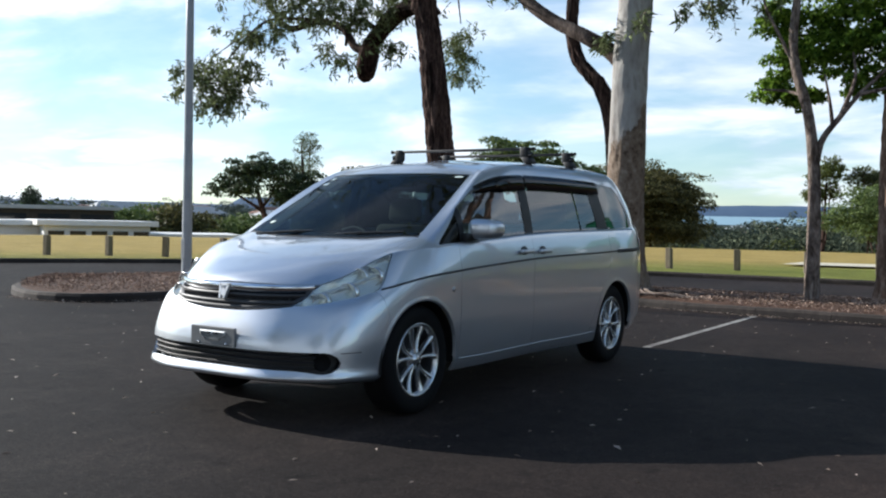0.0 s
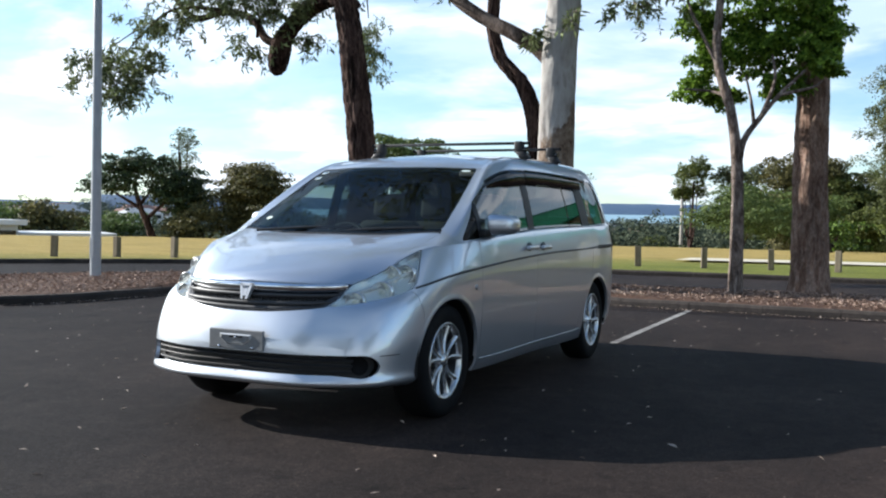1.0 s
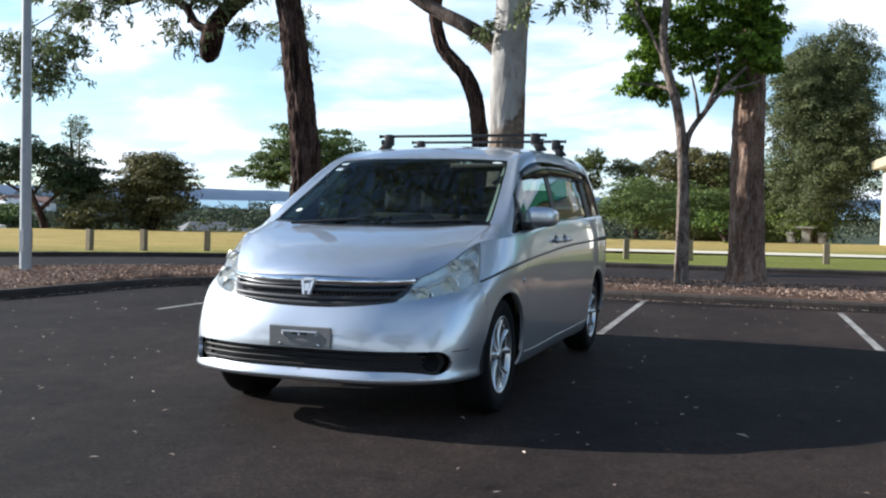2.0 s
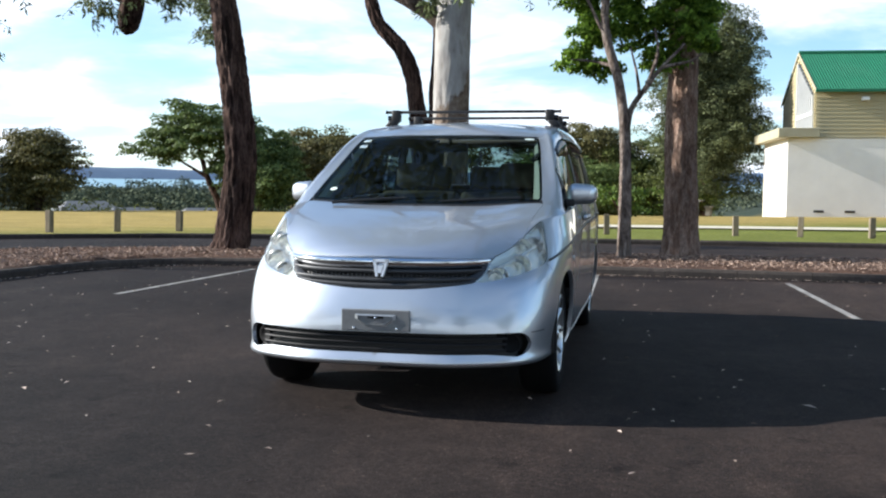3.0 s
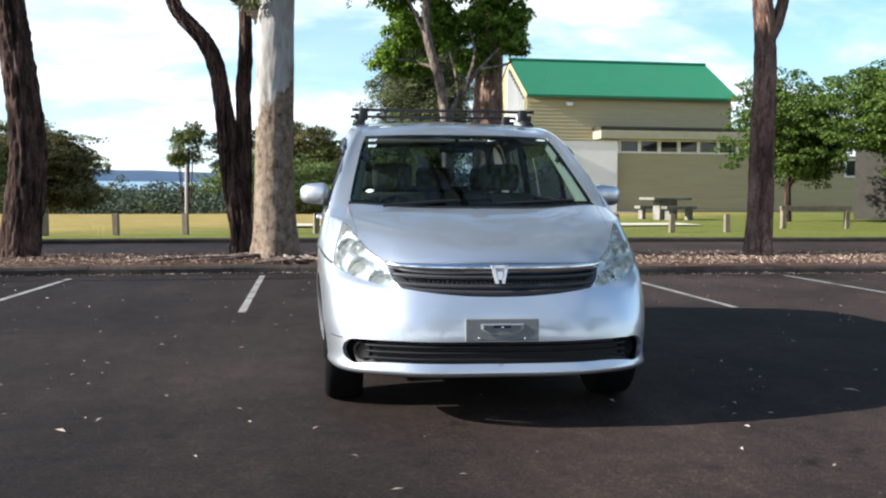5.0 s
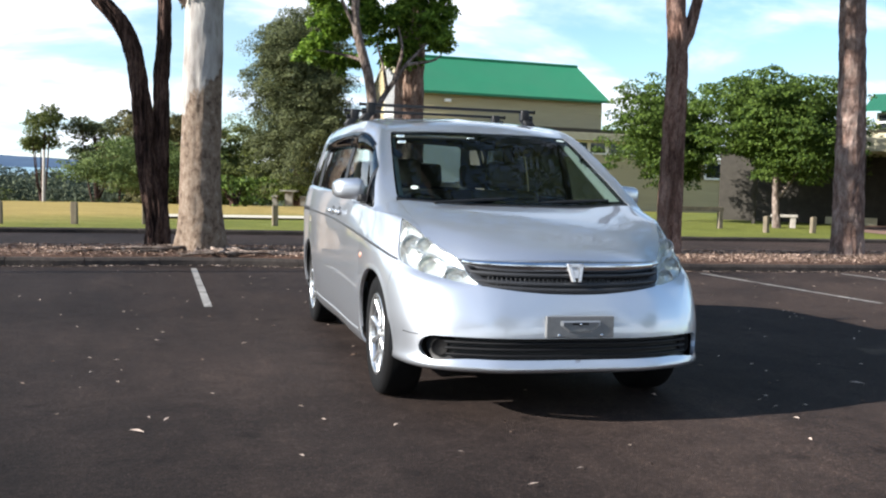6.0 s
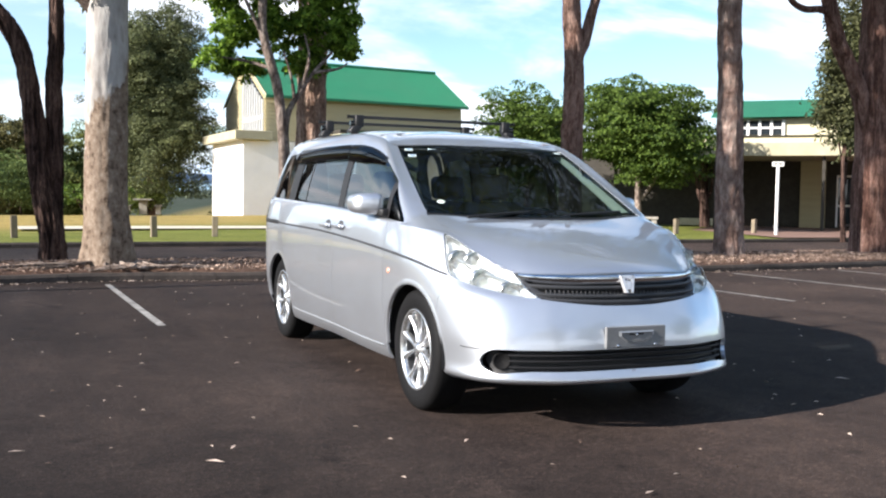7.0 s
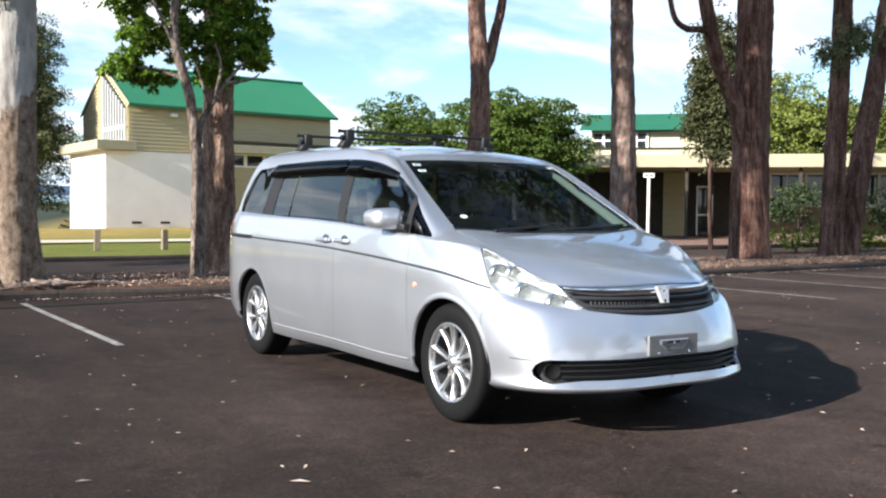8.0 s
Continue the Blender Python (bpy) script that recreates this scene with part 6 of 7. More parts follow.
# leaning dark-barked tree with a broken limb
b0 = (-5.31, 9.35, 0.06)
t1 = make_tree("tree", "leaning gum tree with rough dark bark and hanging leaves", [
    ([b0, (-5.20, 9.35, 0.95), (-5.13, 9.35, 1.8), (-5.27, 9.35, 3.0), (-5.42, 9.35, 4.1), (-5.6, 9.35, 5.2), (-5.7, 9.3, 7.5)], 0.27, 0.17),
    ([(-5.45, 9.4, 4.70), (-6.10, 9.85, 5.00), (-6.9, 10.25, 4.92), (-7.5, 10.5, 4.60), (-7.75, 10.62, 4.28)], 0.15, 0.155),
    ([(-7.72, 10.65, 4.40), (-8.10, 10.65, 4.55), (-8.42, 10.65, 4.95), (-9.05, 10.6, 5.12), (-9.65, 10.55, 5.02), (-10.0, 10.5, 5.25), (-10.4, 10.5, 5.8)], 0.09, 0.05),
    ([(-7.35, 10.45, 4.75), (-7.7, 10.3, 4.98), (-7.98, 10.3, 4.85), (-8.05, 10.3, 4.5)], 0.05, 0.03),
    ([(-8.6, 9.9, 5.0), (-9.6, 9.8, 5.05), (-10.3, 9.8, 4.7), (-10.8, 9.8, 4.3)], 0.035, 0.012),
    ([(-9.8, 9.8, 4.95), (-10.6, 9.9, 4.75), (-11.4, 9.9, 4.4)], 0.02, 0.008),
    ([(-5.6, 9.35, 5.3), (-6.6, 9.6, 5.9), (-8.0, 9.6, 6.0)], 0.09, 0.03),
    ([(-5.68, 9.32, 6.9), (-6.6, 11.4, 7.5), (-7.6, 13.4, 7.0), (-8.05, 14.5, 5.7)], 0.07, 0.012),
], [(-5.6, 8.6, 9.2, 2.6, 2.6, 1.4), (-7.4, 8.4, 8.3, 2.2, 2.2, 1.2), (-4.2, 7.4, 8.6, 2.2, 2.4, 1.2), (-5.4, 9.0, 11.0, 2.4, 2.4, 1.4)], BARK_DARK, LEAF_EUC, 21, (0.24, 0.07), 11.0, rough=0.08, sides=18, flare=0.25, fissure=0.03)
spray_parts(t1, Vector(b0), [(-11.6, 9.8, 4.15, 0.75, 0.5, 0.45, 60), (-10.7, 9.8, 3.95, 0.55, 0.5, 0.5, 62), (-11.1, 9.8, 3.6, 0.5, 0.4, 0.35, 34), (-9.9, 9.8, 4.85, 0.8, 0.5, 0.35, 44), (-8.7, 9.8, 5.25, 1.1, 0.6, 0.4, 62), (-7.4, 9.8, 5.15, 1.0, 0.6, 0.4, 55), (-6.4, 9.8, 5.2, 0.8, 0.5, 0.4, 31), (-7.85, 9.8, 4.25, 0.35, 0.3, 0.3, 16), (-6.6, 9.7, 4.35, 0.35, 0.3, 0.25, 12), (-8.05, 14.5, 5.3, 0.3, 0.4, 0.4, 24), (-7.95, 14.4, 4.6, 0.25, 0.4, 0.4, 26), (-8.5, 14.9, 5.5, 0.4, 0.4, 0.3, 20), (-10.1, 9.8, 4.2, 0.4, 0.4, 0.3, 13), (-9.3, 9.7, 5.7, 1.6, 0.8, 0.4, 74)], LEAF_EUC, BARK_DARK, 22)

v, f = [], []
tube(v, f, [Vector(p) - Vector(b0) for p in ((-7.45, 10.5, 4.68), (-7.62, 10.56, 4.55), (-7.72, 10.62, 4.36), (-7.80, 10.66, 4.14), (-7.85, 10.68, 3.98), (-7.88, 10.68, 3.88), (-7.89, 10.68, 3.83))], [0.13, 0.175, 0.21, 0.215, 0.185, 0.12, 0.02], 32, 0.12, 5, fissure=0.012)
mesh_object("limb_stub", v, f, BARK_DARK, t1, "rounded end of a broken limb", smooth=True)

# big pale gum beside the kerb
b0 = (-1.60, 9.02, 0.06)
t2 = make_tree("tree", "large gum tree, smooth pale bark above flaking brown bark", [
    ([b0, (-1.63, 8.97, 0.7), (-1.64, 8.97, 1.3), (-1.63, 8.97, 2.4), (-1.61, 8.97, 3.6), (-1.55, 8.97, 4.6), (-1.48, 8.97, 7.0)], 0.29, 0.24),
    ([(-1.69, 8.98, 3.45), (-1.92, 8.98, 3.70), (-2.28, 8.9, 3.93), (-2.85, 8.9, 4.24), (-3.4, 8.9, 4.65), (-4.2, 8.9, 5.4)], 0.13, 0.08),
    ([(-1.45, 8.7, 6.6), (0.2, 6.4, 8.6), (2.2, 3.8, 10.2), (3.8, 1.8, 10.0), (5.4, 0.4, 10.1)], 0.15, 0.04),
    ([(0.2, 6.4, 8.6), (0.8, 3.4, 9.9), (1.6, 0.8, 10.3)], 0.09, 0.03),
], [(-1.6, 8.6, 10.6, 2.6, 2.4, 1.4), (-3.0, 6.4, 9.8, 2.2, 2.2, 1.1), (-1.4, 8.8, 12.4, 2.4, 2.4, 1.4), (1.6, 9.0, 10.8, 2.0, 2.0, 1.1), (4.0, 1.8, 10.2, 1.5, 1.4, 0.7), (5.6, 3.2, 10.6, 1.6, 1.5, 0.7), (4.4, 5.4, 11.4, 1.8, 1.7, 0.8), (-4.0, 3.0, 10.6, 1.6, 1.6, 0.7), (6.6, 0.8, 11.0, 1.6, 1.4, 0.7), (-3.6, 8.6, 10.8, 2.2, 2.2, 1.2), (2.8, 7.4, 12.0, 2.0, 1.8, 1.1)], GUM, LEAF_EUC, 23, (0.26, 0.09), 17.0, rough=0.05, sides=28, flare=0.62, fissure=0.006)
spray_parts(t2, Vector(b0), [(-0.9, 8.7, 5.0, 0.3, 0.3, 0.25, 10), (-3.6, 8.9, 4.95, 0.5, 0.4, 0.25, 14), (0.2, 8.9, 5.3, 0.5, 0.4, 0.3, 12), (-1.85, 8.7, 3.9, 0.08, 0.08, 0.12, 7), (-1.30, 8.65, 4.15, 0.05, 0.06, 0.10, 4)], LEAF_EUC, BARK_SLIM, 24)
for ob in t2.children:
    if ob.name.startswith("limb"):
        ob.data.materials[0] = LIMB_BARK
# its roots spread over the kerb
rr = random.Random(12)
for a0, length, r_ in ((-70, 1.5, 0.030), (-52, 1.1, 0.026), (-28, 1.6, 0.030), (-8, 1.3, 0.026), (-108, 0.9, 0.028), (-130, 1.2, 0.030), (-152, 1.6, 0.030), (-172, 1.4, 0.026), (-40, 0.7, 0.020), (-140, 0.8, 0.020), (-88, 0.8, 0.022), (-18, 2.0, 0.022), (-162, 2.1, 0.022)):
    a, q = radians(a0), Vector((0, 0, 0.17))
    q += Vector((math.cos(a), math.sin(a), 0)) * 0.26
    line = [Vector((math.cos(a) * 0.16, math.sin(a) * 0.16, 0.34)), q.copy()]
    for k in range(6):
        a += rr.uniform(-0.35, 0.35)
        if b0[1] + q.y < 8.56 - 0.02 * (len(line) + a0 % 3):
            a = 0.12 if math.cos(a) > 0 else math.pi - 0.12
        q = q + Vector((math.cos(a), math.sin(a), 0)) * length / 6
        q.z = 0.125 - 0.010 * k + rr.uniform(-0.012, 0.02)
        line.append(q.copy())
    v, f = [], []
    P, R = limb(line, r_, 0.012, 6)
    tube(v, f, P, R, 10, 0.35, int(a0) + 200)
    mesh_object("root", v, f, BARK_SLIM, t2, smooth=True)

# twin-stemmed dark tree behind it
b0 = (-2.26, 10.60, 0.05)
make_tree("tree", "slender dark-barked tree forking low into two stems", [
    ([b0, (-2.28, 10.60, 0.57), (-2.36, 10.60, 1.03), (-2.44, 10.60, 1.63), (-2.52, 10.60, 2.31), (-2.62, 10.60, 2.98), (-2.83, 10.60, 3.48), (-3.22, 10.60, 3.92), (-3.36, 10.60, 4.4), (-3.34, 10.60, 5.0), (-3.2, 10.6, 7.0)], 0.175, 0.085),
    ([(-2.25, 10.62, 0.46), (-2.24, 10.65, 0.97), (-2.22, 10.65, 1.72), (-2.23, 10.65, 2.58), (-2.19, 10.65, 3.35), (-2.2, 10.65, 4.6), (-2.15, 10.65, 6.5)], 0.135, 0.09),
], [(-3.2, 10.3, 8.2, 1.6, 1.6, 1.0), (-2.0, 10.6, 8.6, 1.5, 1.5, 1.1)], BARK_DARK, LEAF_EUC, 25, (0.22, 0.07), 14.0, rough=0.18, sides=14, flare=0.2, fissure=0.02)

# slim tree with a glossy crown
b0 = (0.92, 9.55, 0.06)
make_tree("tree", "slim grey-barked tree with a dense glossy green crown", [
    ([b0, (0.92, 9.55, 1.1), (0.90, 9.55, 1.95), (0.79, 9.55, 2.76), (0.58, 9.55, 3.55), (0.60, 9.55, 4.4), (0.62, 9.6, 5.6)], 0.10, 0.045),
    ([(0.91, 9.55, 1.95), (0.98, 9.6, 2.35), (1.18, 9.7, 2.67), (1.42, 9.8, 3.0), (1.75, 9.9, 3.35)], 0.055, 0.02),
    ([(1.1, 9.68, 2.55), (1.05, 9.7, 2.9), (0.95, 9.8, 3.3)], 0.03, 0.012),
    ([(1.2, 9.7, 2.7), (1.35, 9.8, 3.2), (1.3, 9.9, 3.6)], 0.035, 0.012),
    ([(0.6, 9.55, 3.4), (0.35, 9.55, 3.9), (0.15, 9.55, 4.35), (0.1, 9.55, 4.9)], 0.03, 0.012),
    ([(0.7, 9.6, 3.0), (0.4, 9.8, 3.1), (0.05, 9.9, 3.15)], 0.03, 0.01),
    ([(1.42, 9.8, 3.0), (1.85, 9.9, 3.1), (2.0, 9.9, 3.2)], 0.03, 0.01),
], [(0.10, 10.45, 3.22, .34, .35, .24), (0.50, 10.4, 3.05, .30, .3, .18), (0.40, 10.45, 3.7, .42, .4, .32), (0.95, 10.35, 3.65, .42, .4, .36), (1.40, 10.25, 3.2, .36, .4, .24), (1.0, 10.4, 4.3, .5, .45, .4), (1.6, 10.2, 3.75, .5, .42, .42), (2.0, 10.15, 3.5, .34, .4, .32), (1.75, 10.2, 4.3, .46, .42, .36), (1.45, 10.25, 4.75, .5, .4, .35), (0.85, 10.4, 5.0, .5, .4, .4), (2.05, 10.2, 3.95, .28, .3, .3), (0.2, 10.45, 4.2, .40, .4, .32)],
    BARK_SLIM, LEAF_GLOSS, 26, (0.085, 0.044), 1250.0, 14, 0.06, 0.15, fissure=0.004)
spray_parts(bpy.data.objects["tree.003"], Vector(b0), [(0.0, 9.5, 4.75, .55, .3, .3, 26), (-0.5, 9.5, 4.5, .5, .3, .25, 12), (-0.9, 9.5, 4.4, .3, .3, .3, 6)], LEAF_EUC, BARK_SLIM, 27)

# straight brown trunks along the bed
for i, (pts, r0, r1, extra, word) in enumerate((
    ([(1.80, 11.1, 0.05), (1.78, 11.1, 1.0), (1.76, 11.1, 2.0), (1.77, 11.1, 3.2), (1.8, 11.1, 7.0)], 0.275, 0.225, [], "tall tree trunk with flaking brown bark in mulch"),
    ([(5.94, 9.76, 0.05), (5.97, 9.76, 1.0), (5.97, 9.76, 2.2), (5.99, 9.76, 3.4), (5.92, 9.76, 4.2), (5.88, 9.76, 5.0), (5.85, 9.76, 6.5)], 0.208, 0.122, [([(6.0, 9.76, 3.45), (6.15, 9.72, 3.80), (6.24, 9.72, 4.15), (6.40, 9.7, 4.8), (6.6, 9.7, 6.0)], 0.10, 0.06)], "brown-barked tree trunk forking high up in mulch"),
    ([(9.58, 9.97, 0.05), (9.55, 9.97, 1.2), (9.52, 9.97, 2.8), (9.43, 9.97, 4.8), (9.4, 9.97, 7)], 0.265, 0.195, [], "mottled straight gum trunk in mulch"),
    ([(13.47, 10.17, 0.05), (13.42, 10.17, 1.2), (13.40, 10.17, 2.7), (13.47, 10.17, 5.6), (13.5, 10.17, 8)], 0.425, 0.35, [([(13.2, 10.17, 2.6), (12.92, 10.17, 3.45), (12.56, 10.17, 4.02), (12.28, 10.17, 4.48), (12.05, 10.17, 5.15), (11.75, 10.17, 6.2)], 0.18, 0.13), ([(12.3, 10.17, 4.70), (11.92, 10.17, 4.96), (11.42, 10.17, 4.94), (11.05, 10.17, 5.12), (10.85, 10.17, 5.7)], 0.08, 0.05)], "massive red-brown tree trunk with a curved side limb"),
    ([(16.84, 10.6, 0.05), (16.88, 10.6, 1.5), (16.95, 10.6, 3.2), (17.05, 10.6, 5.5), (17.1, 10.6, 7.5)], 0.27, 0.20, [], "dark red-brown trunk, one of a close pair"),
    ([(17.45, 10.65, 0.05), (17.8, 10.65, 1.6), (18.2, 10.65, 3.3), (18.65, 10.65, 5.1), (19.1, 10.65, 7)], 0.29, 0.22, [], "dark red-brown leaning trunk, one of a close pair"))):
    cx, cy = pts[-1][0], pts[-1][1]
    tr = make_tree("tree", word, [(pts, r0, r1)] + extra, [(cx, cy - 1.6, 9.6, 2.3, 2.6, 1.4), (cx - 1.4, cy - 3.6, 9.0, 2.0, 2.2, 1.1), (cx + 1.3, cy - 2.6, 10.6, 2.2, 2.2, 1.2)] + ([(cx - 1.7, cy - 0.4, 7.5, 1.5, 1.4, 0.9), (cx + 1.6, cy + 0.2, 8.1, 1.6, 1.5, 1.0), (cx + 0.2, cy - 2.4, 8.3, 1.7, 1.5, 0.9), (cx - 0.8, cy + 0.9, 9.6, 1.8, 1.6, 1.0), (cx + 1.0, cy - 1.0, 6.9, 1.0, 1.0, 0.6)] if i < 4 else []), BARK_RED if i > 2 else (BARK_BROWN, BARK_FOX, BARK_MOTTLED)[i], LEAF_EUC, 30 + i, (0.24, 0.08), 24.0, rough=0.07, sides=22, flare=0.22, fissure=0.018)
    if i == 4:
        spray_parts(tr, Vector(pts[0]), [(16.6, 10.3, 5.2, .7, .4, .4, 50), (17.4, 10.3, 5.5, .8, .4, .4, 60), (16.1, 10.3, 4.9, .4, .3, .25, 20)], LEAF_EUC, BARK_BROWN, 36)

# street lamp post on the island
post = empty("street_lamp", pose(-8.42, 6.66, 0.12))
tagged(post, "tall tapering galvanised steel lamp post in the mulch", "lamp post")
v, f = [], []
tube(v, f, [Vector((0, 0, z)) for z in (-0.2, 0.5, 2, 4, 6.5)], [0.085, 0.083, 0.075, 0.066, 0.052], 20)
mesh_object("pole", v, f, GALV, post, smooth=True)
bm = bmesh.new()
box(bm, (-0.045, -0.088, 0.30), (0.045, -0.078, 0.62), 0.004)
part("hatch", bm, GALV, post)
bm = bmesh.new()
box(bm, (-0.02, -1.2, 6.42), (0.02, 0.05, 6.47), 0.01)
part("arm", bm, GALV, post)

# ---- trees beyond the field ----
E0, E3, E7, E8 = (3.9, -4.6), (1.25, -5.25), (-2.7, -4.7), (-3.56, -4.3)


def az_tree(name, label, eye, az, dist, top_el, width, leaf, seed, z0=-0.5, **kw):
    x, y = polar(eye, az, dist)
    top = 1.1 + dist * math.tan(radians(top_el))
    return far_tree(name, label, x, y, z0, top - z0, width, leaf, seed, **kw)


def storeyed_tree(label, eye, az, dist, k, z0, leaf, seed, full=1.36):
    """Evergreen with an uneven crown in three storeys over a leaning, branching trunk; k scales it."""
    x, y = polar(eye, az, dist)
    c, d = math.cos(radians(az)), math.sin(radians(az))

    def at(u, v, z):
        return x + k * (u * c + v * d), y + k * (v * c - u * d), z0 + k * z

    make_tree("tree", label, [
        ([at(0, 0, -0.8), at(-0.25, 0, 0.4), at(-0.75, 0, 1.6), at(-1.1, 0, 2.9)], 0.26, 0.09),
        ([at(-0.5, 0, 0.9), at(0.3, 0.1, 1.7), at(1.3, 0.2, 2.6)], 0.13, 0.05),
        ([at(-0.7, 0, 1.5), at(-1.5, -0.1, 2.0), at(-2.5, -0.2, 2.6)], 0.11, 0.04),
        ([at(-0.8, 0, 1.7), at(-0.3, 0.3, 2.4), at(0, 0.5, 3.2)], 0.10, 0.04),
    ], [(*at(u, v, z), ru * full * k, ru * full * k, rz * full * 0.95 * k) for u, v, z, ru, rz in (
        (-1.25, 0, 3.85, 1.05, 0.62), (-2.2, 0.3, 3.2, 0.9, 0.55), (-3.0, -0.2, 2.6, 0.62, 0.42), (-0.3, -0.4, 3.6, 1.0, 0.6), (0.5, 0.5, 3.0, 1.05, 0.65),
        (1.6, 0, 2.85, 0.95, 0.62), (2.3, 0.4, 2.35, 0.7, 0.6), (1.2, -0.3, 2.15, 0.85, 0.6), (-1.7, -0.5, 2.6, 0.75, 0.4), (0.3, 0.2, 2.2, 0.6, 0.5), (2.1, 0, 1.5, 0.75, 0.6), (1.2, 0.4, 1.3, 0.6, 0.5))],
        BARK_DARK, leaf, seed, (0.16, 0.11), 120.0, 7, 0.06, group="trees beyond the field")


storeyed_tree("spreading dark evergreen tree with an uneven crown", E0, -42.6, 54, 1.0, 0.0, LEAF_BLACK, 51)
az_tree("bush", "yellowish olive bush under a dark evergreen", E0, -40.6, 51, 0.75, 3.0, LEAF_OLIVE, 140, -0.5, lobes=14, trunk_frac=0.0, density=14, leaf_size=0.2, trunk=0.06)
az_tree("tree", "thin pale poplar showing above a darker tree", E0, -41.0, 66, 5.5, 3.2, LEAF_GREY, 52, -1.0, lobes=24, taper=0.45, lobe=0.8, density=9, leaf_size=0.17)
az_tree("tree", "bushy olive green tree at the field's edge", (3.06, -4.86), -36.4, 52, 3.6, 7.0, LEAF_OLIVE, 53, -0.5, lobes=38, taper=0.9, trunk_frac=0.02, lobe=0.75, density=15, leaf_size=0.2)
storeyed_tree("broad evergreen tree with a stepped crown beyond the grass", E3, -24.5, 54, 1.27, -0.1, LEAF_DARK, 54, 1.62)
az_tree("bush", "dark bush at the foot of a broad evergreen", E3, -22.6, 53, 2.9, 5.4, LEAF_DARK, 141, -0.4, lobes=26, trunk_frac=0.0, density=16, leaf_size=0.2, trunk=0.06)
az_tree("tree", "brownish bushy tree beyond the grass", E3, -18.2, 58, 3.8, 8.2, LEAF_OLIVE, 55, -0.6, lobes=34, taper=0.4, trunk_frac=0.04, density=17, leaf_size=0.2)
az_tree("tree", "grey-green tree beside a brownish one", E3, -20.6, 66, 3.5, 3.4, LEAF_GREY, 56, -0.8, lobes=10, trunk_frac=0.2, density=4, leaf_size=0.3)
E1 = (3.06, -4.86)
az_tree("tree", "small open-crowned tree by the field", E1, -11.0, 90, 4.4, 4.4, LEAF_MID, 57, -3.0, lobes=20, trunk_frac=0.5, lobe=0.62, density=14, leaf_size=0.28)
az_tree("tree", "open grey-green tree by the field", E1, -8.2, 90, 4.1, 6.8, LEAF_GREY, 58, -3.0, lobes=26, trunk_frac=0.34, lobe=0.62, density=11, leaf_size=0.3)
az_tree("tree", "dense olive tree by the field", E1, -5.0, 88, 4.1, 9.0, LEAF_OLIVE, 59, -3.0, lobes=28, trunk_frac=0.04, density=12, leaf_size=0.3)
az_tree("tree", "dense dark tree by the field", E1, -1.4, 88, 3.6, 9.5, LEAF_MID, 60, -3.0, lobes=28, trunk_frac=0.03, density=12, leaf_size=0.3)
az_tree("tree", "low bright green bush by the lawn", E7, 3.6, 46, 0.5, 3.4, LEAF_ROUND, 61, 0, lobes=8, trunk_frac=0.0, density=8, leaf_size=0.24)
far_tree("tree", "tall grey-green she-oak beside the hall", 4.75, 56.5, 0.0, 13.1, 7.8, LEAF_GREY, 62, lobes=58, taper=0.4, lobe=0.88, trunk_frac=0.0, density=24, leaf_size=0.17, trunk=0.35)
for k, (x, y, h, w, lf) in enumerate(((4.4, 57.0, 3.4, 4.4, LEAF_LIME), (2.9, 58.5, 3.2, 4.0, LEAF_MID), (-6.0, 56.0, 4.2, 6.5, LEAF_DARK), (-2.6, 60.0, 4.0, 6.0, LEAF_DARK))):
    far_tree("bush", "dense green bush by the hall and she-oak", x, y, -0.2, h, w, lf, 130 + k, lobes=14, trunk_frac=0.0, density=12, leaf_size=0.2, trunk=0.06, group="bushes by the hall")
az_tree("tree", "neat round-crowned green tree on the lawn", E7, 28.5, 40, 6.9, 4.5, LEAF_ROUND, 64, 0.2, lobes=26, trunk_frac=0.22, density=34, leaf_size=0.155, group="round lawn trees", trunk=0.16)
az_tree("tree", "neat round-crowned green tree on the lawn", E7, 35.0, 36, 7.1, 5.5, LEAF_ROUND, 65, 0.2, lobes=34, trunk_frac=0.26, density=34, leaf_size=0.155, group="round lawn trees", trunk=0.15, bark=BARK_SLIM)
az_tree("tree", "dark shrub by the covered walk", E7, 38.6, 42, 4.6, 3.0, LEAF_DARK, 66, 0.2, lobes=10, trunk_frac=0.3, density=8, leaf_size=0.22)
az_tree("tree", "tall narrow dark-leaved tree before the building", E8, 47.5, 32, 12.2, 2.6, LEAF_PURPLE, 67, 0.15, lobes=54, taper=0.85, trunk_frac=0.26, lobe=0.9, density=22, leaf_size=0.14, trunk=0.09)
az_tree("tree", "sunlit yellow-green tree behind the building", E8, 51.6, 58, 8.2, 7.0, LEAF_LIGHT, 68, 0.3, lobes=30, trunk_frac=0.1, density=9, leaf_size=0.25)
az_tree("tree", "broad mid-green tree behind the building", E8, 56.5, 56, 6.6, 8.0, LEAF_MID, 69, 0.3, lobes=22, trunk_frac=0.1, density=9, leaf_size=0.25)
az_tree("tree", "tall conifer on the skyline", E0, -55.9, 240, 1.75, 7, LEAF_FAR, 70, -3, lobes=14, taper=0.95, trunk_frac=0.05, density=1.5, leaf_size=0.8)

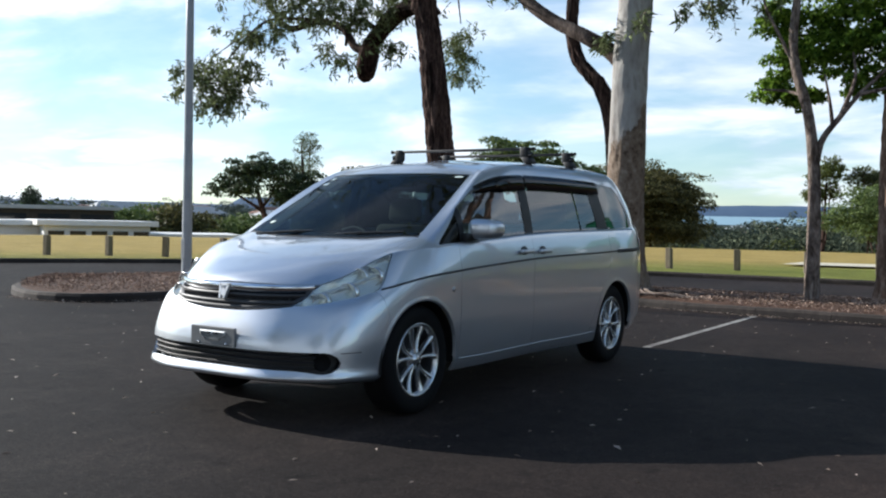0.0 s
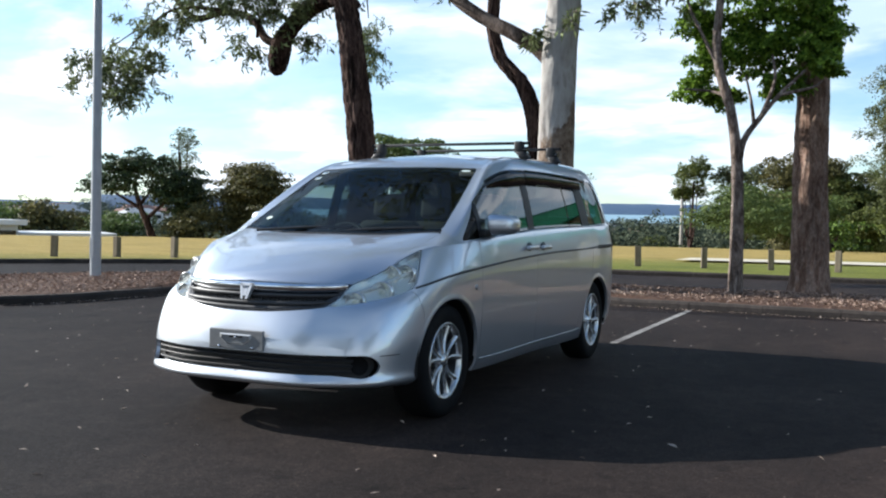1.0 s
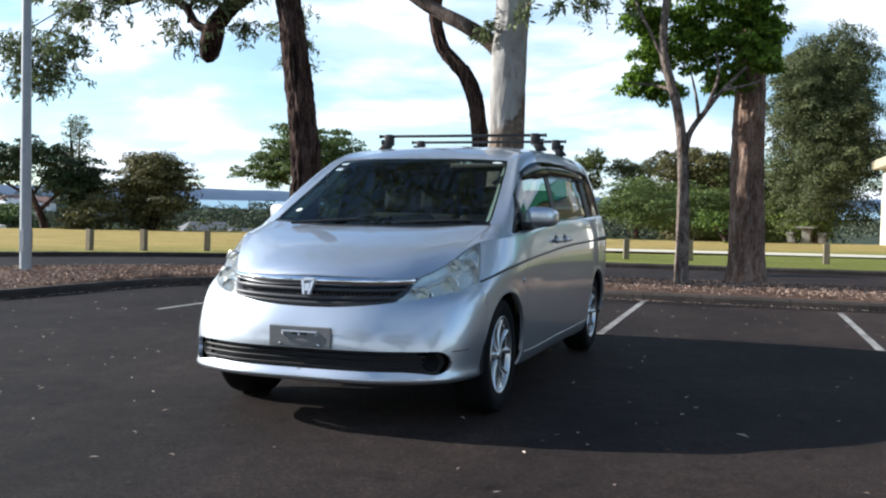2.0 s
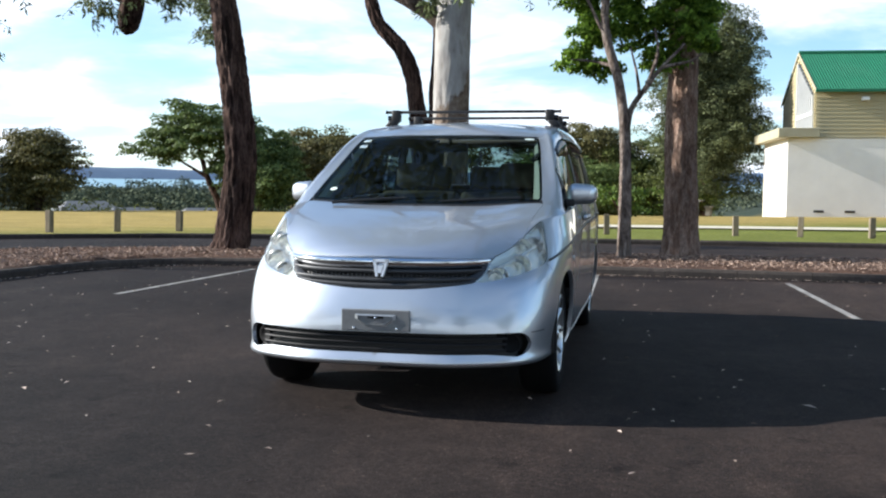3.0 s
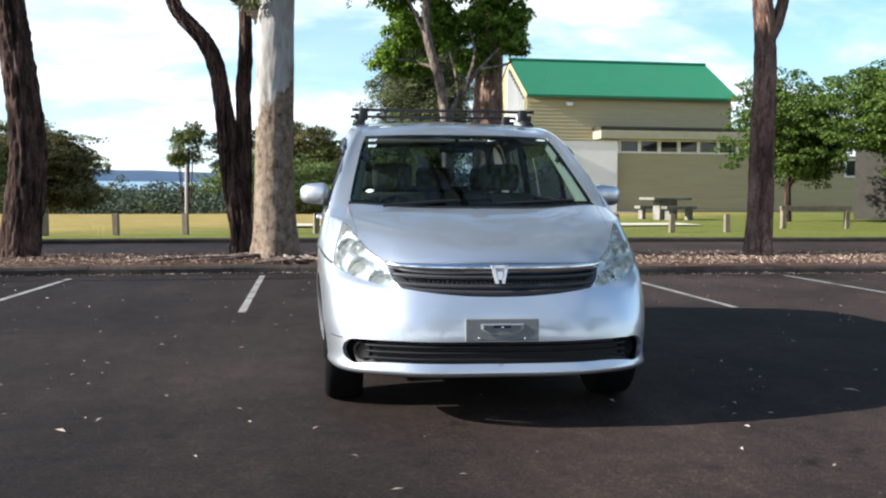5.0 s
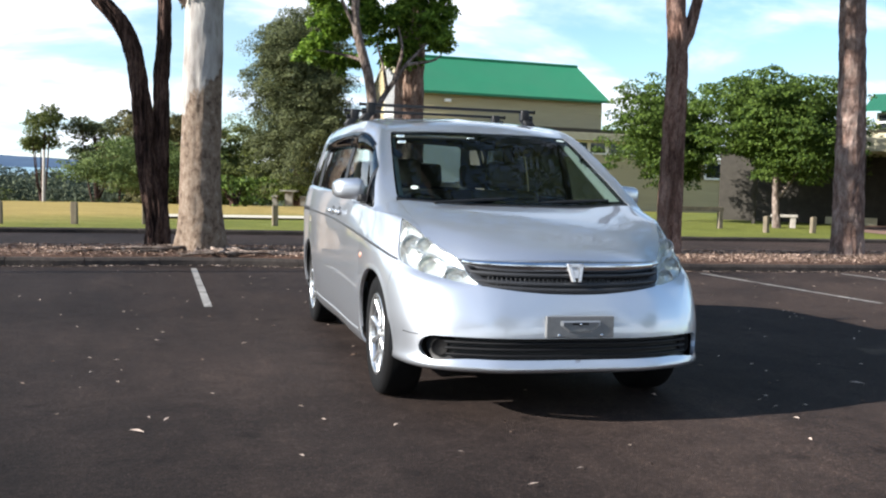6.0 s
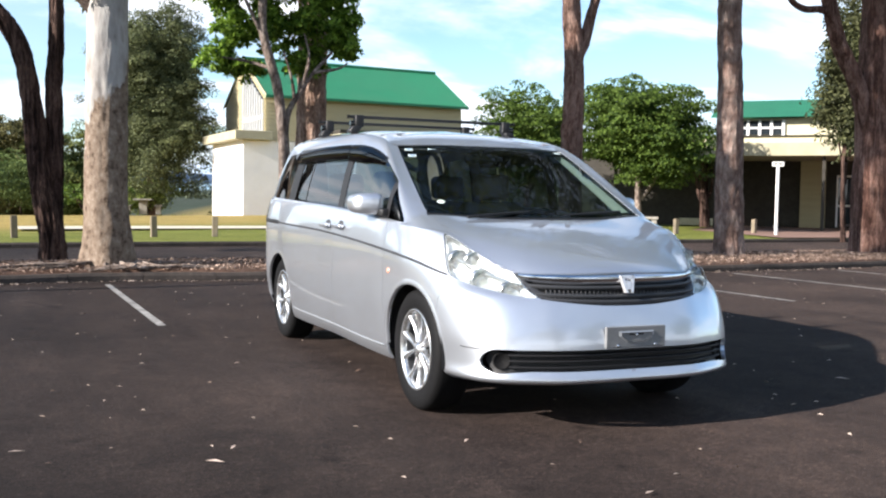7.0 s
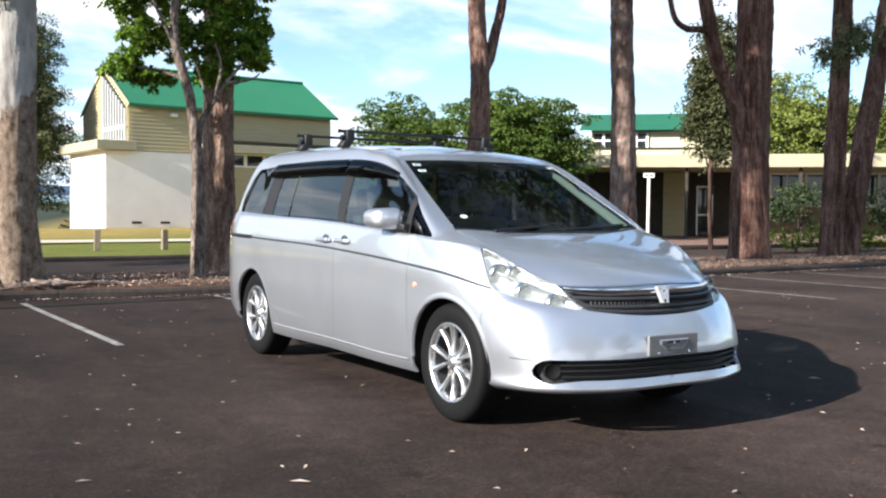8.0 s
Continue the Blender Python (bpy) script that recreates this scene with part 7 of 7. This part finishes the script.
for k, (az, dd, el, w_) in enumerate(((-54.0, 95, 0.55, 6.5), (-52.0, 92, 0.95, 7.0), (-50.0, 96, 0.75, 7.5), (-47.9, 94, 0.85, 7.0), (-46.2, 100, 0.3, 7.0), (-43.8, 110, 0.35, 8.0))):
    az_tree("tree", "dark rounded tree among the houses down the slope", E0, az, dd, el, w_, LEAF_DARK if k % 3 else LEAF_OLIVE, 110 + k, -3.5, lobes=16, trunk_frac=0.1, density=3.5, leaf_size=0.42)

# ---- low school buildings and houses down the slope ----
def simple_house(name, label, eye, az, dist, w, d, z0, h, roof_h, wall, roof_m, turn=0.0, windows=4):
    x, y = polar(eye, az, dist)
    root = empty(name, pose(x, y, z0, 0, 0, -az + turn))
    tagged(root, label, "house", "houses down the slope")
    boxed("wall", (-w / 2, -d / 2, 0), (w / 2, d / 2, h), wall, root)
    bm = bmesh.new()
    o = 0.4
    if roof_h > 0.3:
        vs = [bm.verts.new(c) for c in ((-w / 2 - o, -d / 2 - o, h), (w / 2 + o, -d / 2 - o, h), (w / 2 + o, d / 2 + o, h), (-w / 2 - o, d / 2 + o, h), (-w / 2 + w * 0.2, 0, h + roof_h), (w / 2 - w * 0.2, 0, h + roof_h))]
        for f in ((0, 1, 5, 4), (1, 2, 5), (2, 3, 4, 5), (3, 0, 4), (3, 2, 1, 0)):
            bm.faces.new([vs[k] for k in f])
    else:
        box(bm, (-w / 2 - o, -d / 2 - o, h), (w / 2 + o, d / 2 + o, h + 0.3), 0.03)
    part("roof", bm, roof_m, root)
    for i in range(windows):
        u = -w / 2 + w * (i + 0.5) / windows
        boxed("window", (u - w / windows * 0.32, -d / 2 - 0.04, h * 0.55), (u + w / windows * 0.42, -d / 2 + 0.02, h * 0.9), PANE_DARK, root)
    return root


simple_house("school_building", "long low white building with a flat roof", E0, -59.0, 62, 15, 7, -2.3, 2.75, 0.1, WHITE_WALL, WHITE_TRIM, 12, 0)
simple_house("school_building", "low flat-roofed white building with dark windows", E0, -52.8, 60, 5.6, 6, -2.3, 2.8, 0.1, WHITE_TRIM, WHITE_TRIM, 8, 5)
simple_house("school_building", "long grey building with a pale roof", E0, -57.5, 85, 16, 8, -2.1, 3.6, 0.1, DARK_AND_SHADED, GREY_ROOF, 10, 5)
simple_house("school_building", "low flat white-roofed building below the field", E0, -47.4, 62, 4.5, 6, -2.8, 2.6, 0.1, CREAM, WHITE_TRIM, 5, 3)
rng = np.random.default_rng(77)
for i in range(20):
    az = rng.uniform(-53, -40) if i < 16 else rng.uniform(-30, -8)
    dist = rng.uniform(190, 300) + (60 if i >= 16 else 0)
    el = rng.uniform(0.05, 0.45) if i < 16 else rng.uniform(-0.5, -0.1)
    h = rng.uniform(2.4, 2.9)
    rh = rng.uniform(1.2, 1.8)
    simple_house("house", "small distant house with a tiled roof" if i % 3 else "small distant house with a grey roof", E0, az, dist, rng.uniform(7, 11), 7, 1.1 + dist * math.tan(radians(el)) - h - rh + 1.5, h, rh, CREAM if i % 2 else WHITE_WALL, TILE_ROOF if i % 3 else GREY_ROOF, rng.uniform(-40, 40), 3)

for az, dist, w_, el in ((-25.4, 96, 7.0, -0.95), (-29.5, 104, 6.5, -0.95), (-19.0, 110, 7.5, -1.2), (-14.2, 102, 6.0, -1.35), (-32.0, 120, 7.0, -0.6), (-11.0, 120, 7.0, -1.2)):
    simple_house("house", "low grey-roofed house just below the field", E3, az, dist, w_, 6, 1.1 + dist * math.tan(radians(el)) - 4.0, 2.6, 1.4, CREAM, DARK_ROOF, 15, 3)
# far light pole by the field
pl = empty("light_pole", Matrix.Translation((*polar((-0.2, -5.2), -9.0, 75), -3.0)))
tagged(pl, "thin pale pole at the far edge of the field", "pole")
v, f = [], []
tube(v, f, [Vector((0, 0, z)) for z in (0, 3, 6.2)], [0.13, 0.12, 0.10], 8)
mesh_object("shaft", v, f, CONCRETE, pl, smooth=True)

# ---- the hall: khaki weatherboard, white store, green iron roof ----
hall = empty("hall", pose(9.6, 48.0, -0.1, 0, 0, 3.0))
tagged(hall, "weatherboard hall with a green iron gable roof and white annex", "building")
HL, HD, EAVE, RIDGE = 12.0, 8.6, 6.78, 9.15


def boards(name, x0, x1, y, z0, z1, parent, material, pitch=0.20, flip=False, top=None):
    """Weatherboards on a wall that faces -y (or -x with flip); top(u) limits the height."""
    n = int((z1 - z0) / pitch)
    for i in range(n):
        a, b = z0 + i * pitch, z0 + (i + 1) * pitch
        u0, u1 = x0, x1
        if top:
            u0, u1 = top(b)
            if u1 - u0 < 0.1:
                continue
        bm = bmesh.new()
        sec = [(-0.058, a), (-0.018, b), (0.0, b), (0.0, a)]
        ends = []
        for u in (u0, u1):
            ends.append([bm.verts.new((y + d, u, z) if flip else (u, y + d, z)) for d, z in sec])
        for k in range(4):
            bm.faces.new((ends[0][k], ends[0][(k + 1) % 4], ends[1][(k + 1) % 4], ends[1][k]))
        bm.faces.new(ends[0])
        bm.faces.new(ends[1][::-1])
        part(name, bm, material, parent)


bm = bmesh.new()
prof = [(0, 0), (0, EAVE), (HD / 2, RIDGE - 0.1), (HD, EAVE), (HD, 0)]
ea = [bm.verts.new((0.0, y, z)) for y, z in prof]
eb = [bm.verts.new((HL, y, z)) for y, z in prof]
bm.faces.new(ea)
bm.faces.new(eb[::-1])
for k in range(5):
    bm.faces.new((ea[k], eb[k], eb[(k + 1) % 5], ea[(k + 1) % 5]))
hall_wall = part("wall", bm, SIDING, hall)
boards("weatherboard", 0.02, HL, 0.0, 4.1, 6.65, hall_wall, SIDING)
boards("weatherboard", 0, HD, 0.0, 4.1, RIDGE - 0.2, hall_wall, SIDING, 0.2, True, lambda z: (0.02 if z < EAVE else (z - EAVE) / (RIDGE - EAVE) * HD / 2 + 0.05, HD if z < EAVE else HD - (z - EAVE) / (RIDGE - EAVE) * HD / 2 - 0.05))
# corrugated roof, both slopes
for sgn in (0, 1):
    rv, rf = [], []
    n = 176
    for i in range(n + 1):
        u = -0.06 + (HL + 0.36) * i / n
        w = 0.022 * math.cos(i * math.pi)
        if sgn == 0:
            a, b = (-0.35, EAVE - 0.10), (HD / 2, RIDGE)
        else:
            a, b = (HD + 0.35, EAVE - 0.10), (HD / 2, RIDGE)
        rv += [(u, a[0], a[1] + w + 0.04), (u, b[0], b[1] + w + 0.04)]
    for i in range(n):
        rf.append((2 * i, 2 * i + 2, 2 * i + 3, 2 * i + 1))
    mesh_object("roof", rv, rf, ROOF_GREEN, hall, "green corrugated iron roof")
bm = bmesh.new()
rod(bm, (-0.05, HD / 2, RIDGE + 0.06), (HL + 0.3, HD / 2, RIDGE + 0.06), 0.12, 10)
part("ridge_cap", bm, ROOF_GREEN, hall)
boxed("gutter", (-0.1, -0.48, EAVE - 0.22), (HL + 0.3, -0.34, EAVE - 0.06), ROOF_GREEN, hall, 0.02)
for y0, z0, y1, z1 in ((-0.40, EAVE - 0.2, HD / 2, RIDGE - 0.08), (HD + 0.40, EAVE - 0.2, HD / 2, RIDGE - 0.08)):
    bm = bmesh.new()
    vs = [bm.verts.new(c) for c in ((-0.10, y0, z0), (-0.10, y1, z1), (-0.10, y1, z1 + 0.16), (-0.10, y0, z0 + 0.16), (-0.065, y0, z0), (-0.065, y1, z1), (-0.065, y1, z1 + 0.16), (-0.065, y0, z0 + 0.16))]
    for f in ((0, 1, 2, 3), (7, 6, 5, 4), (0, 4, 5, 1), (3, 2, 6, 7), (0, 3, 7, 4), (1, 5, 6, 2)):
        bm.faces.new([vs[k] for k in f])
    part("barge_board", bm, FASCIA, hall)
# tall gable glazing with white mullions
gw = boxed("gable_window", (-0.075, 0.2, 4.75), (-0.05, 4.1, 5.6), PANE_DARK, hall, label="tall raked gable window with white mullions")
bm = bmesh.new()
for y0, z0, y1, z1 in ((0.2, 6.55, 4.1, 8.7),):
    vs = [bm.verts.new((-0.07, y, z)) for y, z in ((y0, 5.6), (y1, 5.6), (y1, z1), (y0, z0))]
    bm.faces.new(vs)
part("upper_pane", bm, PANE_DARK, gw)
for i in range(9):
    y = 0.2 + 3.9 * i / 8
    boxed("mullion", (-0.16, y - 0.05, 4.7), (-0.06, y + 0.05, 6.5 + (y - 0.2) * 0.53), WHITE_TRIM, gw)
for z in (4.72, 5.55):
    boxed("transom", (-0.15, 0.1, z - 0.08), (-0.065, 4.2, z + 0.08), WHITE_TRIM, gw)
# white annex
annex = boxed("annex", (-1.55, -1.25, 0.0), (4.85, -0.06, 4.17), WHITE_WALL, hall, 0.02, "plain white rendered annex")
boxed("annex_side", (-1.55, -0.06, 0.0), (-0.09, 5.6, 4.17), WHITE_WALL, annex)
boxed("annex_door", (-1.58, 4.2, 0.1), (-1.552, 5.3, 2.3), CREAM, annex)
boxed("annex_fascia", (-2.1, -1.75, 4.18), (-0.1, 5.9, 4.66), FASCIA, hall, 0.03)
boxed("cap", (-0.09, -1.3, 4.18), (4.9, -0.05, 4.26), FASCIA, annex, 0.01)
for x in (0.7, 2.2):
    boxed("vent", (x - 0.9, -1.27, 0.42), (x - 0.4, -1.252, 0.54), DARK_AND_SHADED, annex)
# flat-roofed side with a window band
boxed("side_block", (4.9, -0.62, 0.0), (21.3, -0.06, 3.55), SIDING, hall, 0.01)
boards("weatherboard", 4.9, 21.3, -0.63, 0.1, 3.55, bpy.data.objects["side_block"], SIDING)
for sub in ("annex_fascia", "side_block"):
    bpy.data.objects[sub].parent = hall
flat = boxed("flat_roof", (3.8, -1.5, 4.30), (HL + 6.4, -0.06, 4.74), FASCIA, hall, 0.02)
boxed("flashing", (3.8, -1.45, 4.745), (HL + 6.4, -0.06, 4.95), DARK_AND_SHADED, flat)
for i in range(11):
    x = 5.15 + i * 1.16
    wd = boxed("window", (x, -0.60, 3.55), (x + 1.06, -0.56, 4.3), PANE_DARK, hall)
    boxed("window_frame", (x - 0.1, -0.68, 3.55), (x + 1.06, -0.58, 3.65), WHITE_TRIM, wd)
    boxed("window_frame", (x - 0.1, -0.68, 4.22), (x + 1.06, -0.58, 4.30), WHITE_TRIM, wd)
    boxed("window_post", (x - 0.1, -0.69, 3.55), (x + 0.09, -0.57, 4.3), WHITE_TRIM, wd)
for x in (18.7, 19.98):
    wd = boxed("window", (x, -0.73, 2.40), (x + 1.2, -0.695, 3.30), PANE_DARK, hall)
    for a, b, c, d in ((x - 0.06, x + 0.06, 2.34, 3.36), (x + 1.14, x + 1.26, 2.34, 3.36), (x, x + 1.2, 2.30, 2.42), (x, x + 1.2, 3.28, 3.36)):
        boxed("window_frame", (a, -0.80, c), (b, -0.70, d), WHITE_TRIM, wd)
boxed("step", (3.3, -2.5, 0.0), (5.6, -1.27, 0.30), CONCRETE, hall, 0.02)
boxed("flood_light", (2.2, -0.4, 6.15), (2.55, -0.1, 6.32), WHITE_TRIM, hall, 0.02)

# picnic table on the lawn
OLD_CONCRETE = rough_surface("weathered_concrete", (0.17, 0.16, 0.14), (0.27, 0.255, 0.225), 5.0, 0.85, 40, 0.4, 0.006, stain=(0.12, 0.115, 0.10), stain_scale=2.0)


def picnic_table(x, y, z, turn):
    root = empty("picnic_table", pose(x, y, z, 0, 0, turn))
    tagged(root, "heavy weathered grey concrete picnic table with two benches on grass", "picnic table", "picnic tables")
    boxed("tabletop", (-0.95, -0.50, 0.72), (0.95, 0.50, 0.82), OLD_CONCRETE, root, 0.02)
    boxed("pedestal", (-0.45, -0.22, -0.1), (0.45, 0.22, 0.72), OLD_CONCRETE, root, 0.02)
    for s in (1, -1):
        b = boxed("bench", (-0.75, s * 0.85 - 0.19, 0.36), (0.75, s * 0.85 + 0.19, 0.48), OLD_CONCRETE, root, 0.015)
        for u in (-0.5, 0.5):
            boxed("bench_leg", (u - 0.09, s * 0.85 - 0.13, -0.1), (u + 0.09, s * 0.85 + 0.13, 0.38), OLD_CONCRETE, b)
    return root


picnic_table(12.45, 33.1, 0.20, 20)
picnic_table(4.0, 55.0, 0.05, 80)

# short concrete bench by the walk
bn = empty("bench", pose(18.6, 25.4, 0.12, 0, 0, -30))
tagged(bn, "short concrete bench on the grass by the walk", "bench")
boxed("seat", (-0.45, -0.2, 0.36), (0.45, 0.2, 0.46), CONCRETE, bn, 0.02)
for u in (-0.3, 0.3):
    boxed("leg", (u - 0.09, -0.16, -0.1), (u + 0.09, 0.16, 0.36), CONCRETE, bn, 0.01)

# low timber rail across the lawn
rail = empty("low_rail", pose(12.8, 23.5, 0.1, 0, 0, 2))
tagged(rail, "low timber rail on short posts over the lawn", "rail")
boxed("beam", (0, -0.06, 0.55), (2.3, 0.06, 0.70), POST_WOOD, rail, 0.01)
for x in (0.1, 2.2):
    boxed("post", (x - 0.07, -0.07, -0.2), (x + 0.07, 0.07, 0.55), POST_WOOD, rail, 0.01)

# sign post
sg = empty("sign_post", pose(19.7, 19.8, 0.05))
tagged(sg, "white sign post with a small lettered board", "sign post")
v, f = [], []
tube(v, f, [Vector((0, 0, z)) for z in (-0.2, 1, 2.35)], [0.055, 0.052, 0.05], 12)
mesh_object("pole", v, f, WHITE_TRIM, sg, smooth=True)
bm = bmesh.new()
box(bm, (-0.18, -0.03, 2.28), (0.18, 0.03, 2.43), 0.01)
sb = part("board", bm, WHITE_TRIM, sg)
sb.rotation_euler = (0, 0, radians(-40))
bm = bmesh.new()
box(bm, (-0.13, -0.036, 2.335), (0.13, -0.031, 2.385))
t_ = part("lettering_bar", bm, DARK_AND_SHADED, sb)

# ---- second building with a covered walk ----
b2 = empty("school_building", pose(21.6, 26.9, 0.1, 0, 0, -46.5))
tagged(b2, "cream school building with a green roof and covered walk", "building")
# back wall coloured dark: the deep shade under the canopy is in its colour
boxed("wall", (-5.6, 4.6, 0), (34, 9, 3.3), DARK_AND_SHADED, b2)
boxed("upper_wall", (0.9, 3.6, 3.35), (7.4, 9, 4.6), CREAM, b2)
for i in range(5):
    x = 1.0 + i * 0.47
    w = boxed("clerestory_window", (x, 3.55, 3.92), (x + 0.40, 3.61, 4.50), PANE_DARK, b2)
    boxed("window_post", (x + 0.37, 3.50, 3.88), (x + 0.48, 3.62, 4.54), WHITE_TRIM, w)
    boxed("window_bar", (x, 3.52, 4.17), (x + 0.40, 3.56, 4.24), WHITE_TRIM, w)
rv, rf = [], []
for i in range(121):
    u = 0.4 + 7.4 * i / 120
    wv = 0.006 * math.cos(i * math.pi)
    rv += [(u, 3.1, 4.62 + wv), (u, 6.3, 5.62 + wv), (u, 9.5, 4.62 + wv)]
for i in range(120):
    for k in range(2):
        rf.append((3 * i + k, 3 * i + 3 + k, 3 * i + 4 + k, 3 * i + 1 + k))
mesh_object("roof", rv, rf, ROOF_GREEN, b2, "green corrugated iron roof")
canopy = boxed("canopy", (-4, -0.2, 2.86), (34, 4.7, 3.37), FASCIA, b2, 0.02, "flat cream canopy over the walk")
boxed("canopy_upstand", (-3.8, 0.15, 3.372), (7.5, 3.58, 3.62), CREAM, canopy)
boxed("canopy_flashing", (-4, 0.05, 3.622), (7.6, 3.59, 3.66), DARK_AND_SHADED, canopy)
for x in (-2.9, 1.07, 5.03, 9.3, 13.3, 17.3, 21.3):
    boxed("column", (x - 0.06, 0.1, -0.1), (x + 0.06, 0.22, 2.86), DARK_AND_SHADED, b2)
boxed("wall_panel", (4.0, 4.42, 0.0), (5.0, 4.597, 2.85), SIDING, b2)
boxed("wall_panel", (7.4, 4.42, 0.0), (8.45, 4.597, 2.85), SIDING, b2)
boxed("window_bench", (8.46, 4.30, 0.0), (15.9, 4.597, 1.36), TILE_BROWN, b2)
for k in range(5):
    x = 8.5 + k * 1.45
    wd = boxed("window", (x, 4.50, 1.45), (x + 1.36, 4.54, 2.80), PANE_DARK, b2)
    for a, b, c, d in ((x - 0.06, x + 0.05, 1.40, 2.85), (x, x + 1.36, 1.37, 1.50), (x, x + 1.36, 2.74, 2.85), (x + 0.66, x + 0.71, 1.5, 2.74)):
        boxed("window_frame", (a, 4.44, c), (b, 4.53, d), WHITE_TRIM, wd)
for x, w_ in ((5.42, 0.72), (17.4, 1.2)):
    wd = boxed("glazed_door", (x, 4.52, 0.1), (x + w_, 4.57, 2.2), PANE_DARK, b2)
    for a, b, c, d in ((x, x + 0.07, 0.1, 2.25), (x + w_ - 0.07, x + w_, 0.1, 2.25), (x, x + w_, 2.18, 2.26), (x, x + w_, 0.95, 1.03)):
        boxed("door_frame", (a, 4.48, c), (b, 4.56, d), WHITE_TRIM, wd)
boxed("low_wall", (-1.0, 4.35, 0.05), (1.0, 4.5, 0.35), CREAM, b2)
tagged(mesh_object("paving", [(18, 17.7, 0.128), (26, 17.7, 0.128), (34, 24, 0.15), (26, 30, 0.15), (20, 24.5, 0.128)], [(0, 1, 2, 3, 4)], PAVER), "red-brown brick paving before the building", "paving", kind="structure")
for k, (az, w_, el) in enumerate(((52.0, 2.3, 2.1), (54.6, 2.0, 1.7), (57.0, 2.4, 2.3))):
    az_tree("bush", "dark tangled shrub before the covered walk", E8, az, 31.2, el, w_, LEAF_BLACK, 150 + k, 0.1, lobes=14, trunk_frac=0.16, lobe=0.8, density=26, leaf_size=0.13, trunk=0.04, group="shrubs before the covered walk")
# low hedge in front of the covered walk
rng = np.random.default_rng(81)
hl = []
for i in range(9):
    x, y = polar(E8, 50.5 + i * 0.7, 30.5)
    hl.append((x, y, 0.4, 0.5, 0.5, 0.35))
P, Nn = cluster_points(rng, hl, 70)
v, f = leaf_mesh(P, Nn, 0.12, 0.06, rng)
tagged(crown_part("hedge", v, f, LEAF_ROUND, None), "low clipped green hedge", "hedge", kind="stuff")

# ---- trees behind the camera: they shade the car park and show in the paint ----
for i, (x, y, h, w) in enumerate(((-13, -17, 12, 9), (-2, -21, 13, 10), (9, -19, 12, 9), (19, -14, 12, 9), (-24, -14, 11, 9))):
    far_tree("tree", "tall gum tree at the other side of the car park", x, y, 0, h, w, LEAF_EUC, 90 + i, trunk=0.3, bark=BARK_BROWN, leaf_size=0.4, density=3.5, lobes=16, trunk_frac=0.3, group="trees behind the car park")
